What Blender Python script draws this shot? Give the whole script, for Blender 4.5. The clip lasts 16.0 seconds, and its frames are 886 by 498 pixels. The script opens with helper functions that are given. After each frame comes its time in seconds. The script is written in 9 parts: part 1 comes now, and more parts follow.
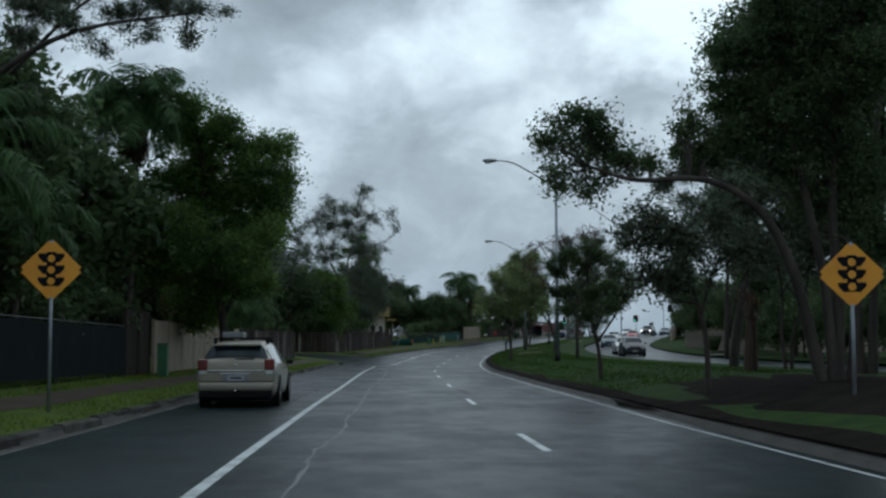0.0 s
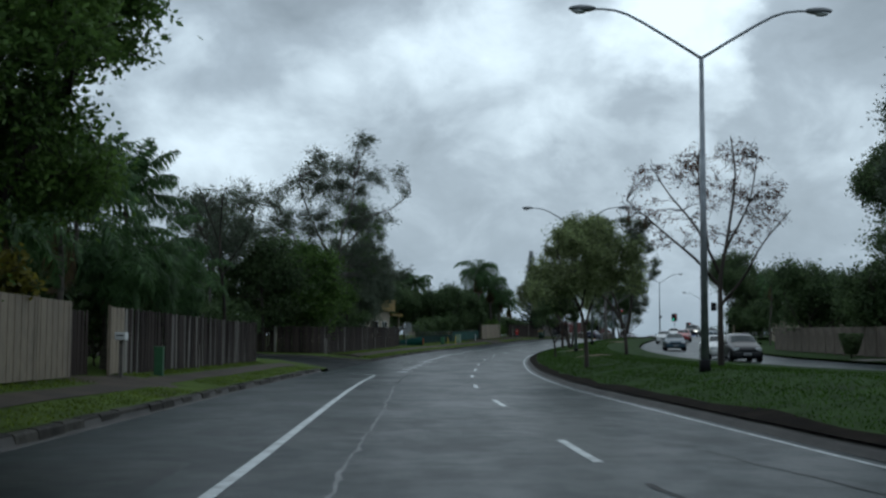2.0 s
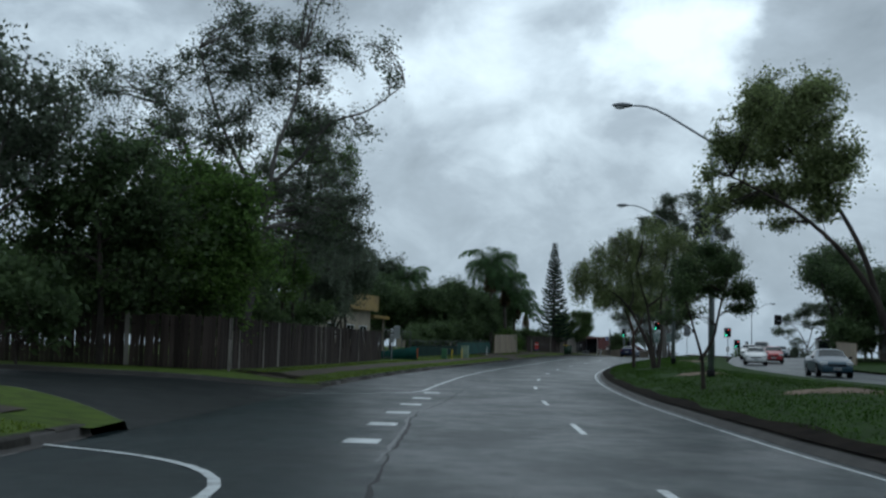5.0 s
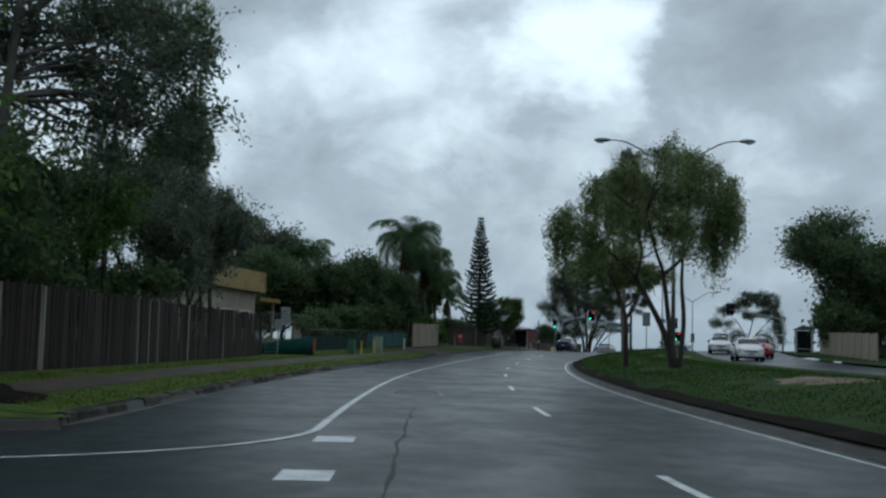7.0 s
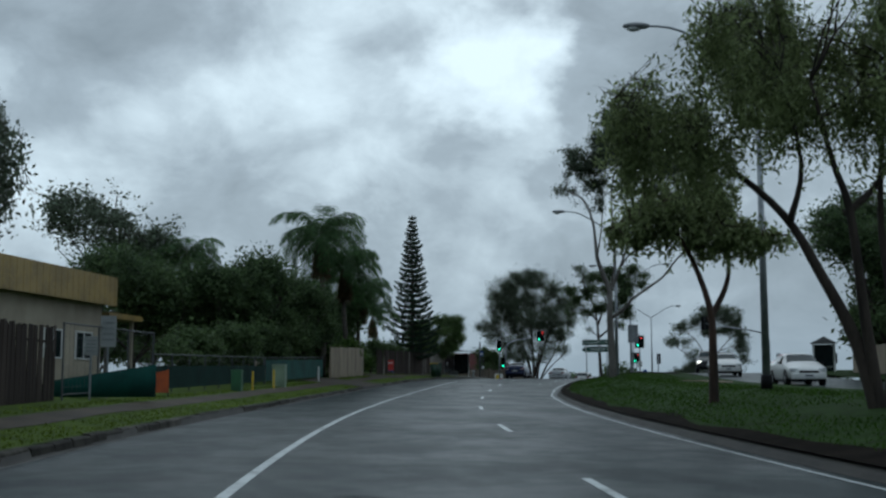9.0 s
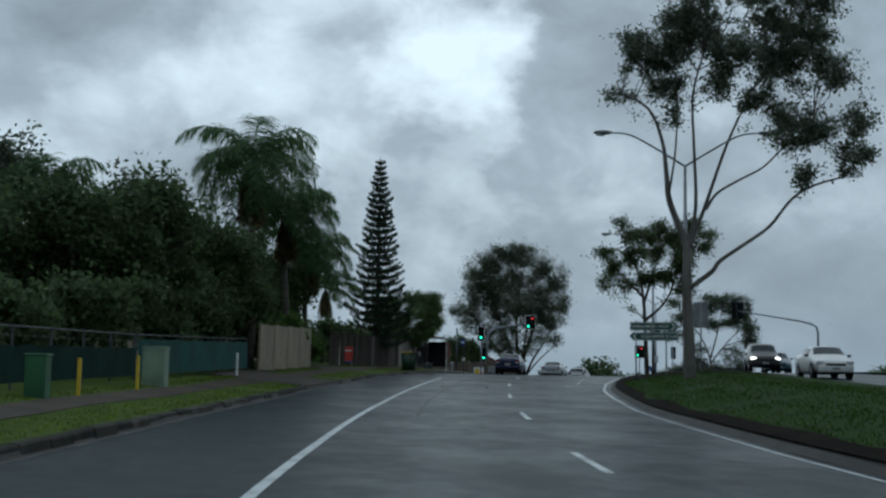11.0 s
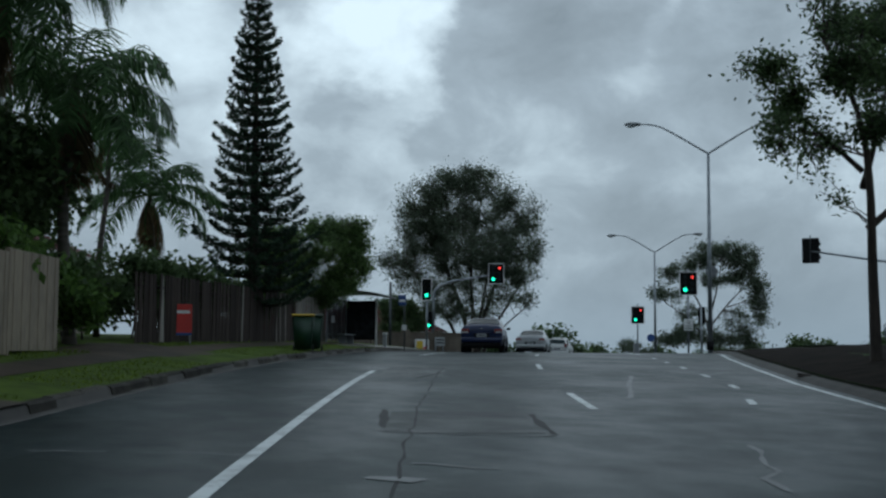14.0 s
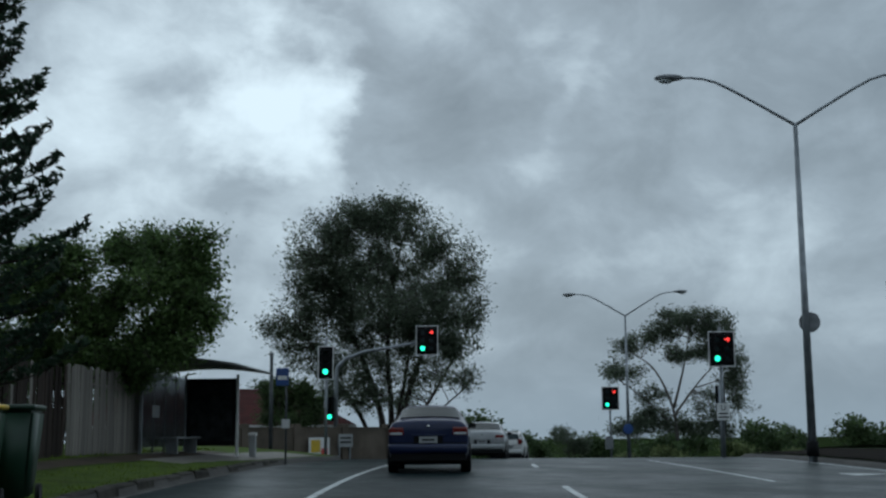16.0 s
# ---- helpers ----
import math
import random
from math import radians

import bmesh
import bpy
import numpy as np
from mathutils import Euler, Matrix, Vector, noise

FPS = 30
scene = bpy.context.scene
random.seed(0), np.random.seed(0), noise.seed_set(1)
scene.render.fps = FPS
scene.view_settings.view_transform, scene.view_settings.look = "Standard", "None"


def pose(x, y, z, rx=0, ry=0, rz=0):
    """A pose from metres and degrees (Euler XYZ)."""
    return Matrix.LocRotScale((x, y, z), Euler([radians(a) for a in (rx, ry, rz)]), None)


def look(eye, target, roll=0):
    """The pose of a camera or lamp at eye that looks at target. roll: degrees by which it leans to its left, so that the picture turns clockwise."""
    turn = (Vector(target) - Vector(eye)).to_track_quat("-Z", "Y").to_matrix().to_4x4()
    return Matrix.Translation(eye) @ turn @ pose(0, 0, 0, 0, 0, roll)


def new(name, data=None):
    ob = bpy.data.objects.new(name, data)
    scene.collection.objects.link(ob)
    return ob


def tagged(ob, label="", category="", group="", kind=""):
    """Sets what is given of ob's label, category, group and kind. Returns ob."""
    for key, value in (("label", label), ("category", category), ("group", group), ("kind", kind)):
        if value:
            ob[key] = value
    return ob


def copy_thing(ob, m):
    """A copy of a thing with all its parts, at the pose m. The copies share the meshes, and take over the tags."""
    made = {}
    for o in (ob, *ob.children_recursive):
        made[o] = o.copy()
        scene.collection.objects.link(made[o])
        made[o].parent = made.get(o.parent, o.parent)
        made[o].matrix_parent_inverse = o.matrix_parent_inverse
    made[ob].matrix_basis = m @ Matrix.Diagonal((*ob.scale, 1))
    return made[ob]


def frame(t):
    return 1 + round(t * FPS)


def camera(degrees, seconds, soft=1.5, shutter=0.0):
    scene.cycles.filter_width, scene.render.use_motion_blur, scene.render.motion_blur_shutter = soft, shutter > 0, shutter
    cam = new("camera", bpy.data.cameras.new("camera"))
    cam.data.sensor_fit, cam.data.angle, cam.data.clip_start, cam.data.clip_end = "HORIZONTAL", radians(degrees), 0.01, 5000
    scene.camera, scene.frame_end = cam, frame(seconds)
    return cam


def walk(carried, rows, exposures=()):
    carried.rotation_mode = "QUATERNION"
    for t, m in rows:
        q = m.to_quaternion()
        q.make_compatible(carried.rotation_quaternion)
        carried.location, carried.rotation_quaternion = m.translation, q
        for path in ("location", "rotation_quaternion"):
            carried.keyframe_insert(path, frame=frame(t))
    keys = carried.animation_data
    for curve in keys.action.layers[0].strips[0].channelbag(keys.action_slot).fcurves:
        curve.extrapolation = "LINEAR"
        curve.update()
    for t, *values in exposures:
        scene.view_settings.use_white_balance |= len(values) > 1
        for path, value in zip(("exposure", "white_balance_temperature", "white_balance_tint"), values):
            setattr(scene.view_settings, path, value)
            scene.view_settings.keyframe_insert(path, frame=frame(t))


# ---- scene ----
cam = camera(40.6, 16.0, soft=2.5)
PATH = [
    (0, (0.000, 0.000, 1.200), (0.519, 9.957, 1.966), -0.16),
    (0.5, (-0.066, 6.472, 1.124), (0.508, 16.437, 1.734), 0.46),
    (1, (-0.000, 13.351, 1.026), (0.566, 23.318, 1.616), 0.43),
    (1.5, (-0.000, 19.914, 0.971), (0.534, 29.874, 1.691), 0.50),
    (2, (0.061, 27.036, 0.933), (0.539, 36.994, 1.715), 0.26),
    (2.5, (0.145, 34.722, 0.966), (0.591, 44.679, 1.773), 0.24),
    (3, (0.261, 41.487, 0.848), (0.720, 51.437, 1.729), 0.56),
    (3.2, (0.326, 44.041, 0.821), (0.780, 53.990, 1.716), 0.91),
    (5.3, (1.088, 69.899, 0.753), (1.684, 79.839, 1.672), 1.83),
    (5.5, (1.142, 72.215, 0.773), (1.856, 82.150, 1.657), 1.74),
    (6, (1.341, 77.717, 0.760), (2.298, 87.635, 1.614), 2.01),
    (6.5, (1.659, 83.177, 0.731), (2.823, 93.072, 1.599), 2.06),
    (7, (2.066, 88.928, 0.765), (3.413, 98.796, 1.659), 1.45),
    (7.5, (2.737, 95.072, 0.795), (4.228, 104.919, 1.702), 0.95),
    (8, (3.375, 100.724, 0.833), (5.052, 110.537, 1.777), 0.37),
    (8.5, (4.045, 105.995, 0.890), (5.907, 115.764, 1.943), -0.08),
    (8.7, (4.328, 108.167, 0.908), (6.252, 117.914, 2.047), -0.18),
    (10.8, (7.859, 132.388, 1.249), (10.210, 142.044, 2.367), 1.06),
    (11, (8.301, 134.738, 1.270), (10.667, 144.394, 2.343), 1.02),
    (11.5, (9.527, 140.725, 1.321), (12.279, 150.280, 2.385), 0.88),
    (12, (10.843, 146.375, 1.415), (14.302, 155.662, 2.752), 0.82),
    (12.5, (12.174, 151.921, 1.491), (15.136, 161.389, 2.749), 1.17),
    (13, (13.293, 156.940, 1.526), (15.896, 166.567, 2.260), 0.76),
    (13.5, (14.544, 161.731, 1.641), (17.221, 171.348, 2.216), 0.36),
    (14, (16.068, 167.195, 1.764), (19.066, 176.700, 2.588), 0.36),
    (14.5, (17.550, 172.261, 1.910), (20.913, 181.613, 3.021), 0.12),
    (15, (19.166, 177.707, 2.023), (22.725, 186.970, 3.260), 0.07),
    (15.5, (20.933, 183.502, 2.227), (24.533, 192.733, 3.582), -0.15),
    (16, (22.749, 188.837, 2.386), (26.476, 197.991, 3.914), -0.46),
]
walk(cam, [(t, look(eye, target, roll)) for t, eye, target, roll in PATH],
     exposures=[(0, 0.10, 6120, 9.5), (5.5, 0.18, 6100, 9.5), (8, 0.03, 6080, 8), (13, -0.08, 6020, 7.5), (16, -0.14, 6080, 8.5)])


# ---- world and light ----
def build_world():
    world = bpy.data.worlds.new("overcast_sky")
    scene.world = world
    world.use_nodes = True
    nt = world.node_tree
    nt.nodes.clear()
    N, L = nt.nodes.new, nt.links.new
    out, bg = N("ShaderNodeOutputWorld"), N("ShaderNodeBackground")
    co = N("ShaderNodeTexCoord")
    sep = N("ShaderNodeSeparateXYZ")
    L(co.outputs["Generated"], sep.inputs[0])

    def math_(op, a, b=None, clamp=False):
        n = N("ShaderNodeMath")
        n.operation, n.use_clamp = op, clamp
        for k, v in enumerate((a, b)):
            if v is None:
                continue
            if isinstance(v, (int, float)):
                n.inputs[k].default_value = v
            else:
                L(v, n.inputs[k])
        return n.outputs[0]

    # billowing cloud layer, laid out by bearing and height over the horizon in degrees
    def noise_(scale, detail, rough, warp=0.0):
        n = N("ShaderNodeTexNoise")
        n.inputs["Scale"].default_value, n.inputs["Detail"].default_value = scale, detail
        n.inputs["Roughness"].default_value, n.inputs["Distortion"].default_value = rough, warp
        L(mp.outputs[0], n.inputs["Vector"])
        return n

    mp = N("ShaderNodeMapping")
    mp.inputs["Scale"].default_value = (1.0, 1.0, 1.45)
    L(co.outputs["Generated"], mp.inputs[0])
    big, fine, curl = noise_(4.2, 7.0, 0.45, 0.15), noise_(12.0, 8.0, 0.58, 0.3), noise_(9.0, 6.0, 0.55)
    rgb = N("ShaderNodeSeparateColor")
    L(curl.outputs["Color"], rgb.inputs[0])
    bearing = math_("MULTIPLY", math_("ARCTAN2", sep.outputs[0], sep.outputs[1]), 57.3)
    height = math_("MULTIPLY", math_("ARCSINE", sep.outputs[2]), 57.3)
    bearing = math_("ADD", bearing, math_("MULTIPLY", math_("SUBTRACT", rgb.outputs[0], 0.5), 11.0))
    height = math_("ADD", height, math_("MULTIPLY", math_("SUBTRACT", rgb.outputs[1], 0.5), 9.0))
    place_ = N("ShaderNodeCombineXYZ")
    L(bearing, place_.inputs[0])
    L(height, place_.inputs[1])

    def ramp_(x, lo, hi):
        n = N("ShaderNodeMapRange")
        n.interpolation_type = "SMOOTHSTEP"
        n.inputs[1].default_value, n.inputs[2].default_value = lo, hi
        L(x, n.inputs[0])
        return n.outputs[0]

    def mass(az, el, wide, tall, tilt, core=0.25):
        """A soft-edged cloud mass round a bearing and height."""
        m = N("ShaderNodeMapping")
        m.vector_type = "TEXTURE"
        m.inputs["Location"].default_value = (az, el, 0)
        m.inputs["Rotation"].default_value = (0, 0, radians(tilt))
        m.inputs["Scale"].default_value = (wide, tall, 1)
        L(place_.outputs[0], m.inputs[0])
        d = N("ShaderNodeVectorMath")
        d.operation = "LENGTH"
        L(m.outputs[0], d.inputs[0])
        return math_("SUBTRACT", 1.0, ramp_(d.outputs["Value"], core, 1.0))

    v = math_("ADD", math_("MULTIPLY", big.outputs["Fac"], 0.30), math_("MULTIPLY", fine.outputs["Fac"], 0.30))
    v = math_("ADD", v, 0.198)
    # break in the cloud, bright streaks, dark bands and small dark puffs
    for az, el, wide, tall, tilt, core, amount in (
            (13.7, 15.8, 4.0, 4.6, 0, 0.25, 0.118), (9.5, 14.0, 9.5, 7.5, 0, 0.1, 0.055), (-0.5, 12.6, 10.0, 2.2, 20, 0.2, 0.045), (-3.0, 17.0, 11.0, 2.8, 18, 0.2, -0.055),
            (12.6, 11.4, 3.0, 2.2, 0, 0.2, -0.055), (9.0, 16.6, 2.6, 1.6, 10, 0.2, -0.035), (6.8, 9.5, 2.2, 1.0, 10, 0.2, 0.04), (23.5, 8.6, 4.0, 1.6, 15, 0.2, 0.01), (21.0, 19.0, 5.5, 4.5, 0, 0.1, 0.045), (-8.0, 9.0, 8.0, 3.0, 10, 0.2, 0.03), (27.0, 16.0, 1.6, 4.0, 0, 0.2, 0.035)):
        v = math_("ADD", v, math_("MULTIPLY", mass(az, el, wide, tall, tilt, core), amount))
    # grey bank beside the break
    bank = math_("MULTIPLY", math_("MULTIPLY", ramp_(bearing, 16.4, 17.8), ramp_(height, -3.0, 3.0)), math_("SUBTRACT", 1.0, ramp_(bearing, 60.0, 110.0)))
    v = math_("SUBTRACT", v, math_("MULTIPLY", bank, 0.057))
    ramp = N("ShaderNodeValToRGB")
    L(v, ramp.inputs[0])
    e = ramp.color_ramp.elements
    e[0].position, e[0].color = 0.34, (0.215, 0.265, 0.300, 1)
    e[1].position, e[1].color = 0.66, (0.80, 0.93, 0.98, 1)
    for p, c in ((0.41, (0.275, 0.333, 0.373, 1)), (0.47, (0.350, 0.420, 0.468, 1)), (0.53, (0.500, 0.590, 0.640, 1)), (0.59, (0.66, 0.77, 0.82, 1))):
        el = e.new(p)
        el.color = c
    sky = N("ShaderNodeTexSky")
    sky.sky_type, sky.sun_disc = "NISHITA", False
    sky.sun_elevation, sky.sun_rotation = radians(48), radians(15)
    sky.air_density, sky.dust_density = 1.5, 4.0
    sc = N("ShaderNodeMix")
    sc.data_type, sc.blend_type = "RGBA", "MULTIPLY"
    sc.inputs[0].default_value = 1.0
    L(sky.outputs[0], sc.inputs[6])
    sc.inputs[7].default_value = (0.09, 0.09, 0.09, 1)
    mix = N("ShaderNodeMix")
    mix.data_type = "RGBA"
    mix.inputs[0].default_value = 0.96
    L(sc.outputs[2], mix.inputs[6])
    L(ramp.outputs[0], mix.inputs[7])
    # hazier towards the horizon
    hz = N("ShaderNodeMix")
    hz.data_type = "RGBA"
    L(math_("POWER", math_("SUBTRACT", 1.0, math_("MAXIMUM", sep.outputs[2], 0.0), True), 16.0), hz.inputs[0])
    L(mix.outputs[2], hz.inputs[6])
    hz.inputs[7].default_value = (0.285, 0.352, 0.398, 1)
    L(hz.outputs[2], bg.inputs[0])
    bg.inputs[1].default_value = 1.08
    L(bg.outputs[0], out.inputs[0])
    sun = bpy.data.lights.new("sun", "SUN")
    sun.energy, sun.angle, sun.color = 0.5, radians(90), (0.88, 0.96, 1.0)
    ob = new("sun", sun)
    ob.matrix_world = look((0, 0, 80), (-12, -45, 30))


build_world()


# ---- materials ----
def material(name, c1, c2=None, rough=0.7, scale=6.0, fine=60.0, bump=0.15, metal=0.0, spec=0.5, coat=0.0,
             rough_var=0.0, random=0.0, island=0.0, stretch=(1, 1, 1), contrast=(0.35, 0.65), grain=False):
    m = bpy.data.materials.new(name)
    m.use_nodes = True
    nt = m.node_tree
    N, L = nt.nodes.new, nt.links.new
    b = nt.nodes["Principled BSDF"]
    c2 = c2 or tuple(v * 0.7 for v in c1)
    co, mp = N("ShaderNodeTexCoord"), N("ShaderNodeMapping")
    mp.inputs["Scale"].default_value = stretch
    L(co.outputs["Object"], mp.inputs[0])
    n1, n2 = N("ShaderNodeTexNoise"), N("ShaderNodeTexNoise")
    n1.inputs["Scale"].default_value, n1.inputs["Detail"].default_value = scale, 5
    n2.inputs["Scale"].default_value, n2.inputs["Detail"].default_value = fine, 3
    L(mp.outputs[0], n1.inputs["Vector"])
    L(mp.outputs[0], n2.inputs["Vector"])
    add = N("ShaderNodeMath")
    add.operation = "MULTIPLY_ADD"
    L(n2.outputs[0], add.inputs[0])
    add.inputs[1].default_value = 0.4
    L(n1.outputs[0], add.inputs[2])
    mr = N("ShaderNodeMapRange")
    mr.inputs[1].default_value, mr.inputs[2].default_value = contrast[0] + 0.2, contrast[1] + 0.2
    L(add.outputs[0], mr.inputs[0])
    mix = N("ShaderNodeMix")
    mix.data_type = "RGBA"
    L(mr.outputs[0], mix.inputs[0])
    mix.inputs[6].default_value, mix.inputs[7].default_value = (*c1, 1), (*c2, 1)
    col = mix.outputs[2]
    for amount, sock in ((random, "object"), (island, "island")):
        if amount:
            src = N("ShaderNodeObjectInfo").outputs["Random"] if sock == "object" else N("ShaderNodeNewGeometry").outputs["Random Per Island"]
            r = N("ShaderNodeMapRange")
            r.inputs[3].default_value, r.inputs[4].default_value = 1 - amount, 1 + amount
            L(src, r.inputs[0])
            mul = N("ShaderNodeMix")
            mul.data_type, mul.blend_type = "RGBA", "MULTIPLY"
            mul.inputs[0].default_value = 1
            L(col, mul.inputs[6])
            L(r.outputs[0], mul.inputs[7])
            col = mul.outputs[2]
    L(col, b.inputs["Base Color"])
    b.inputs["Metallic"].default_value = metal
    b.inputs["Specular IOR Level"].default_value = spec
    b.inputs["Coat Weight"].default_value = coat
    b.inputs["Coat Roughness"].default_value = 0.08
    if rough_var:
        rr = N("ShaderNodeMapRange")
        rr.inputs[1].default_value, rr.inputs[2].default_value = 0.35, 0.65
        rr.inputs[3].default_value, rr.inputs[4].default_value = rough - rough_var, rough + rough_var
        L(n1.outputs[0], rr.inputs[0])
        L(rr.outputs[0], b.inputs["Roughness"])
    else:
        b.inputs["Roughness"].default_value = rough
    if bump:
        bp = N("ShaderNodeBump")
        bp.inputs["Strength"].default_value, bp.inputs["Distance"].default_value = bump, 0.02
        L(n2.outputs[0] if grain else add.outputs[0], bp.inputs["Height"])
        L(bp.outputs[0], b.inputs["Normal"])
    return m


def glowing(name, colour, strength):
    m = bpy.data.materials.new(name)
    m.use_nodes = True
    b = m.node_tree.nodes["Principled BSDF"]
    b.inputs["Base Color"].default_value = (*colour, 1)
    b.inputs["Emission Color"].default_value = (*colour, 1)
    b.inputs["Emission Strength"].default_value = strength
    return m


def leaves(name, c1, c2, sheen=0.2):
    m = material(name, c1, c2, rough=0.55, scale=0.5, fine=4, bump=0, island=0.45, spec=sheen)
    nt = m.node_tree
    b, out = nt.nodes["Principled BSDF"], nt.nodes["Material Output"]
    tr, mx = nt.nodes.new("ShaderNodeBsdfTranslucent"), nt.nodes.new("ShaderNodeMixShader")
    nt.links.new(b.inputs["Base Color"].links[0].from_socket, tr.inputs[0])
    mx.inputs[0].default_value = 0.48
    nt.links.new(b.outputs[0], mx.inputs[1])
    nt.links.new(tr.outputs[0], mx.inputs[2])
    nt.links.new(mx.outputs[0], out.inputs[0])
    return m


def turf(name, light, dark, soil):
    """Mown grass: tufts of two greens with worn brown patches."""
    m = material(name, light, dark, rough=0.95, scale=2.2, fine=45, bump=0.9, spec=0.08)
    nt = m.node_tree
    N, L = nt.nodes.new, nt.links.new
    b = nt.nodes["Principled BSDF"]
    n = N("ShaderNodeTexNoise")
    n.inputs["Scale"].default_value, n.inputs["Detail"].default_value, n.inputs["Roughness"].default_value = 0.55, 9, 0.68
    co = N("ShaderNodeTexCoord")
    L(co.outputs["Object"], n.inputs["Vector"])
    r = N("ShaderNodeMapRange")
    r.inputs[1].default_value, r.inputs[2].default_value, r.inputs[3].default_value, r.inputs[4].default_value = 0.58, 0.70, 0.0, 0.8
    L(n.outputs[0], r.inputs[0])
    mx = N("ShaderNodeMix")
    mx.data_type = "RGBA"
    L(r.outputs[0], mx.inputs[0])
    L(b.inputs["Base Color"].links[0].from_socket, mx.inputs[6])
    mx.inputs[7].default_value = (*soil, 1)
    L(mx.outputs[2], b.inputs["Base Color"])
    return m


def wet_road(name, light, dark, gloss, along):
    """Wet asphalt: fine stone grain, long darker and glossier bands along the road, shallow wet patches."""
    m = material(name, light, dark, rough=0.4, scale=0.8, fine=70, bump=0.25, spec=0.045, stretch=(1, along, 1), contrast=(0.2, 0.8), grain=True)
    nt = m.node_tree
    N, L = nt.nodes.new, nt.links.new
    b = nt.nodes["Principled BSDF"]
    b.inputs["Specular Tint"].default_value = (0.72, 1.0, 1.0, 1)
    co, mp = N("ShaderNodeTexCoord"), N("ShaderNodeMapping")
    mp.inputs["Scale"].default_value = (1, along, 1)
    L(co.outputs["Object"], mp.inputs[0])
    total = None
    for scale, weight in ((0.55, 0.62), (2.6, 0.38)):
        n = N("ShaderNodeTexNoise")
        n.inputs["Scale"].default_value, n.inputs["Detail"].default_value = scale, 5
        L(mp.outputs[0], n.inputs["Vector"])
        k = N("ShaderNodeMath")
        k.operation = "MULTIPLY_ADD"
        L(n.outputs[0], k.inputs[0])
        k.inputs[1].default_value = weight
        if total is None:
            k.inputs[2].default_value = 0.0
        else:
            L(total, k.inputs[2])
        total = k.outputs[0]
    r = N("ShaderNodeMapRange")
    r.inputs[1].default_value, r.inputs[2].default_value, r.inputs[3].default_value, r.inputs[4].default_value = 0.40, 0.60, gloss[0], gloss[1]
    L(total, r.inputs[0])
    L(r.outputs[0], b.inputs["Roughness"])
    return m


ASPHALT = wet_road("wet_asphalt", (0.0140, 0.0255, 0.0270), (0.0062, 0.0118, 0.0126), (0.33, 0.44), 0.6)
ASPHALT_OLD = wet_road("side_asphalt", (0.0170, 0.0200, 0.0200), (0.0100, 0.0122, 0.0124), (0.44, 0.55), 0.8)
ASPHALT_PATCH = wet_road("patched_asphalt", (0.0125, 0.0190, 0.0195), (0.0060, 0.0095, 0.0100), (0.32, 0.44), 0.8)
TAR = material("crack_sealant", (0.008, 0.009, 0.010), rough=0.6, scale=3, bump=0.2, spec=0.1)
PALE_CRACK = material("washed_crack", (0.085, 0.095, 0.098), (0.04, 0.045, 0.047), rough=0.5, scale=5, bump=0.1)
PAINT = material("road_paint", (0.50, 0.53, 0.53), (0.17, 0.18, 0.18), rough=0.5, scale=2.5, fine=25, bump=0.1, contrast=(0.45, 0.75))
GUTTER = material("pale_gutter", (0.16, 0.16, 0.15), (0.05, 0.05, 0.046), rough=0.7, scale=1.2, fine=20, bump=0.1)
KERB_STONE = material("kerb_stone", (0.062, 0.057, 0.049), (0.018, 0.017, 0.013), rough=0.85, scale=2.2, fine=30, bump=0.5, random=0.45, spec=0.12)
KERB = material("kerb_concrete", (0.036, 0.032, 0.027), (0.014, 0.012, 0.010), rough=0.8, scale=1.2, fine=30, bump=0.4)
GRASS = turf("grass_ground", (0.072, 0.108, 0.018), (0.040, 0.064, 0.012), (0.040, 0.030, 0.018))
GRASS_LUSH = turf("lush_grass_ground", (0.025, 0.053, 0.009), (0.014, 0.032, 0.006), (0.020, 0.017, 0.010))
GRASS_FAR = material("far_grass", (0.030, 0.045, 0.016), (0.020, 0.030, 0.012), rough=1.0, scale=0.05, fine=2, bump=0.0, spec=0.0)
SOIL = material("dark_soil", (0.017, 0.013, 0.010), (0.007, 0.0055, 0.0045), rough=1.0, scale=1.5, fine=25, bump=0.8, spec=0.03)
CLAY = material("bare_clay", (0.20, 0.14, 0.10), (0.10, 0.07, 0.05), rough=0.9, scale=1.2, fine=20, bump=0.5, spec=0.2)
PATHMAT = material("worn_path", (0.058, 0.043, 0.029), (0.028, 0.021, 0.014), spec=0.15, rough=0.75, scale=0.8, fine=25, bump=0.4)
DRIVE = material("brown_driveway", (0.066, 0.052, 0.040), (0.026, 0.021, 0.016), rough=0.8, scale=0.7, fine=18, bump=0.3, spec=0.2)
CONCRETE = material("driveway_concrete", (0.17, 0.155, 0.135), (0.10, 0.09, 0.08), rough=0.75, scale=0.9, fine=25, bump=0.2)
PALING = material("weathered_paling", (0.048, 0.036, 0.031), (0.019, 0.015, 0.013), rough=0.85, scale=2.0, fine=25, bump=0.4, random=0.45, stretch=(1, 1, 0.12), spec=0.12)
PALING_PALE = material("silvered_paling", (0.22, 0.20, 0.175), (0.10, 0.09, 0.08), rough=0.85, scale=2.0, fine=25, bump=0.4, random=0.3, stretch=(1, 1, 0.12))
CREAM = material("cream_panel", (0.28, 0.225, 0.16), (0.15, 0.118, 0.085), rough=0.75, scale=0.8, fine=12, bump=0.1, random=0.1, stretch=(1, 1, 0.3))
DARKGREEN = material("dark_green_cloth", (0.007, 0.014, 0.015), (0.004, 0.008, 0.009), spec=0.1, rough=0.95, scale=2, bump=0.2)
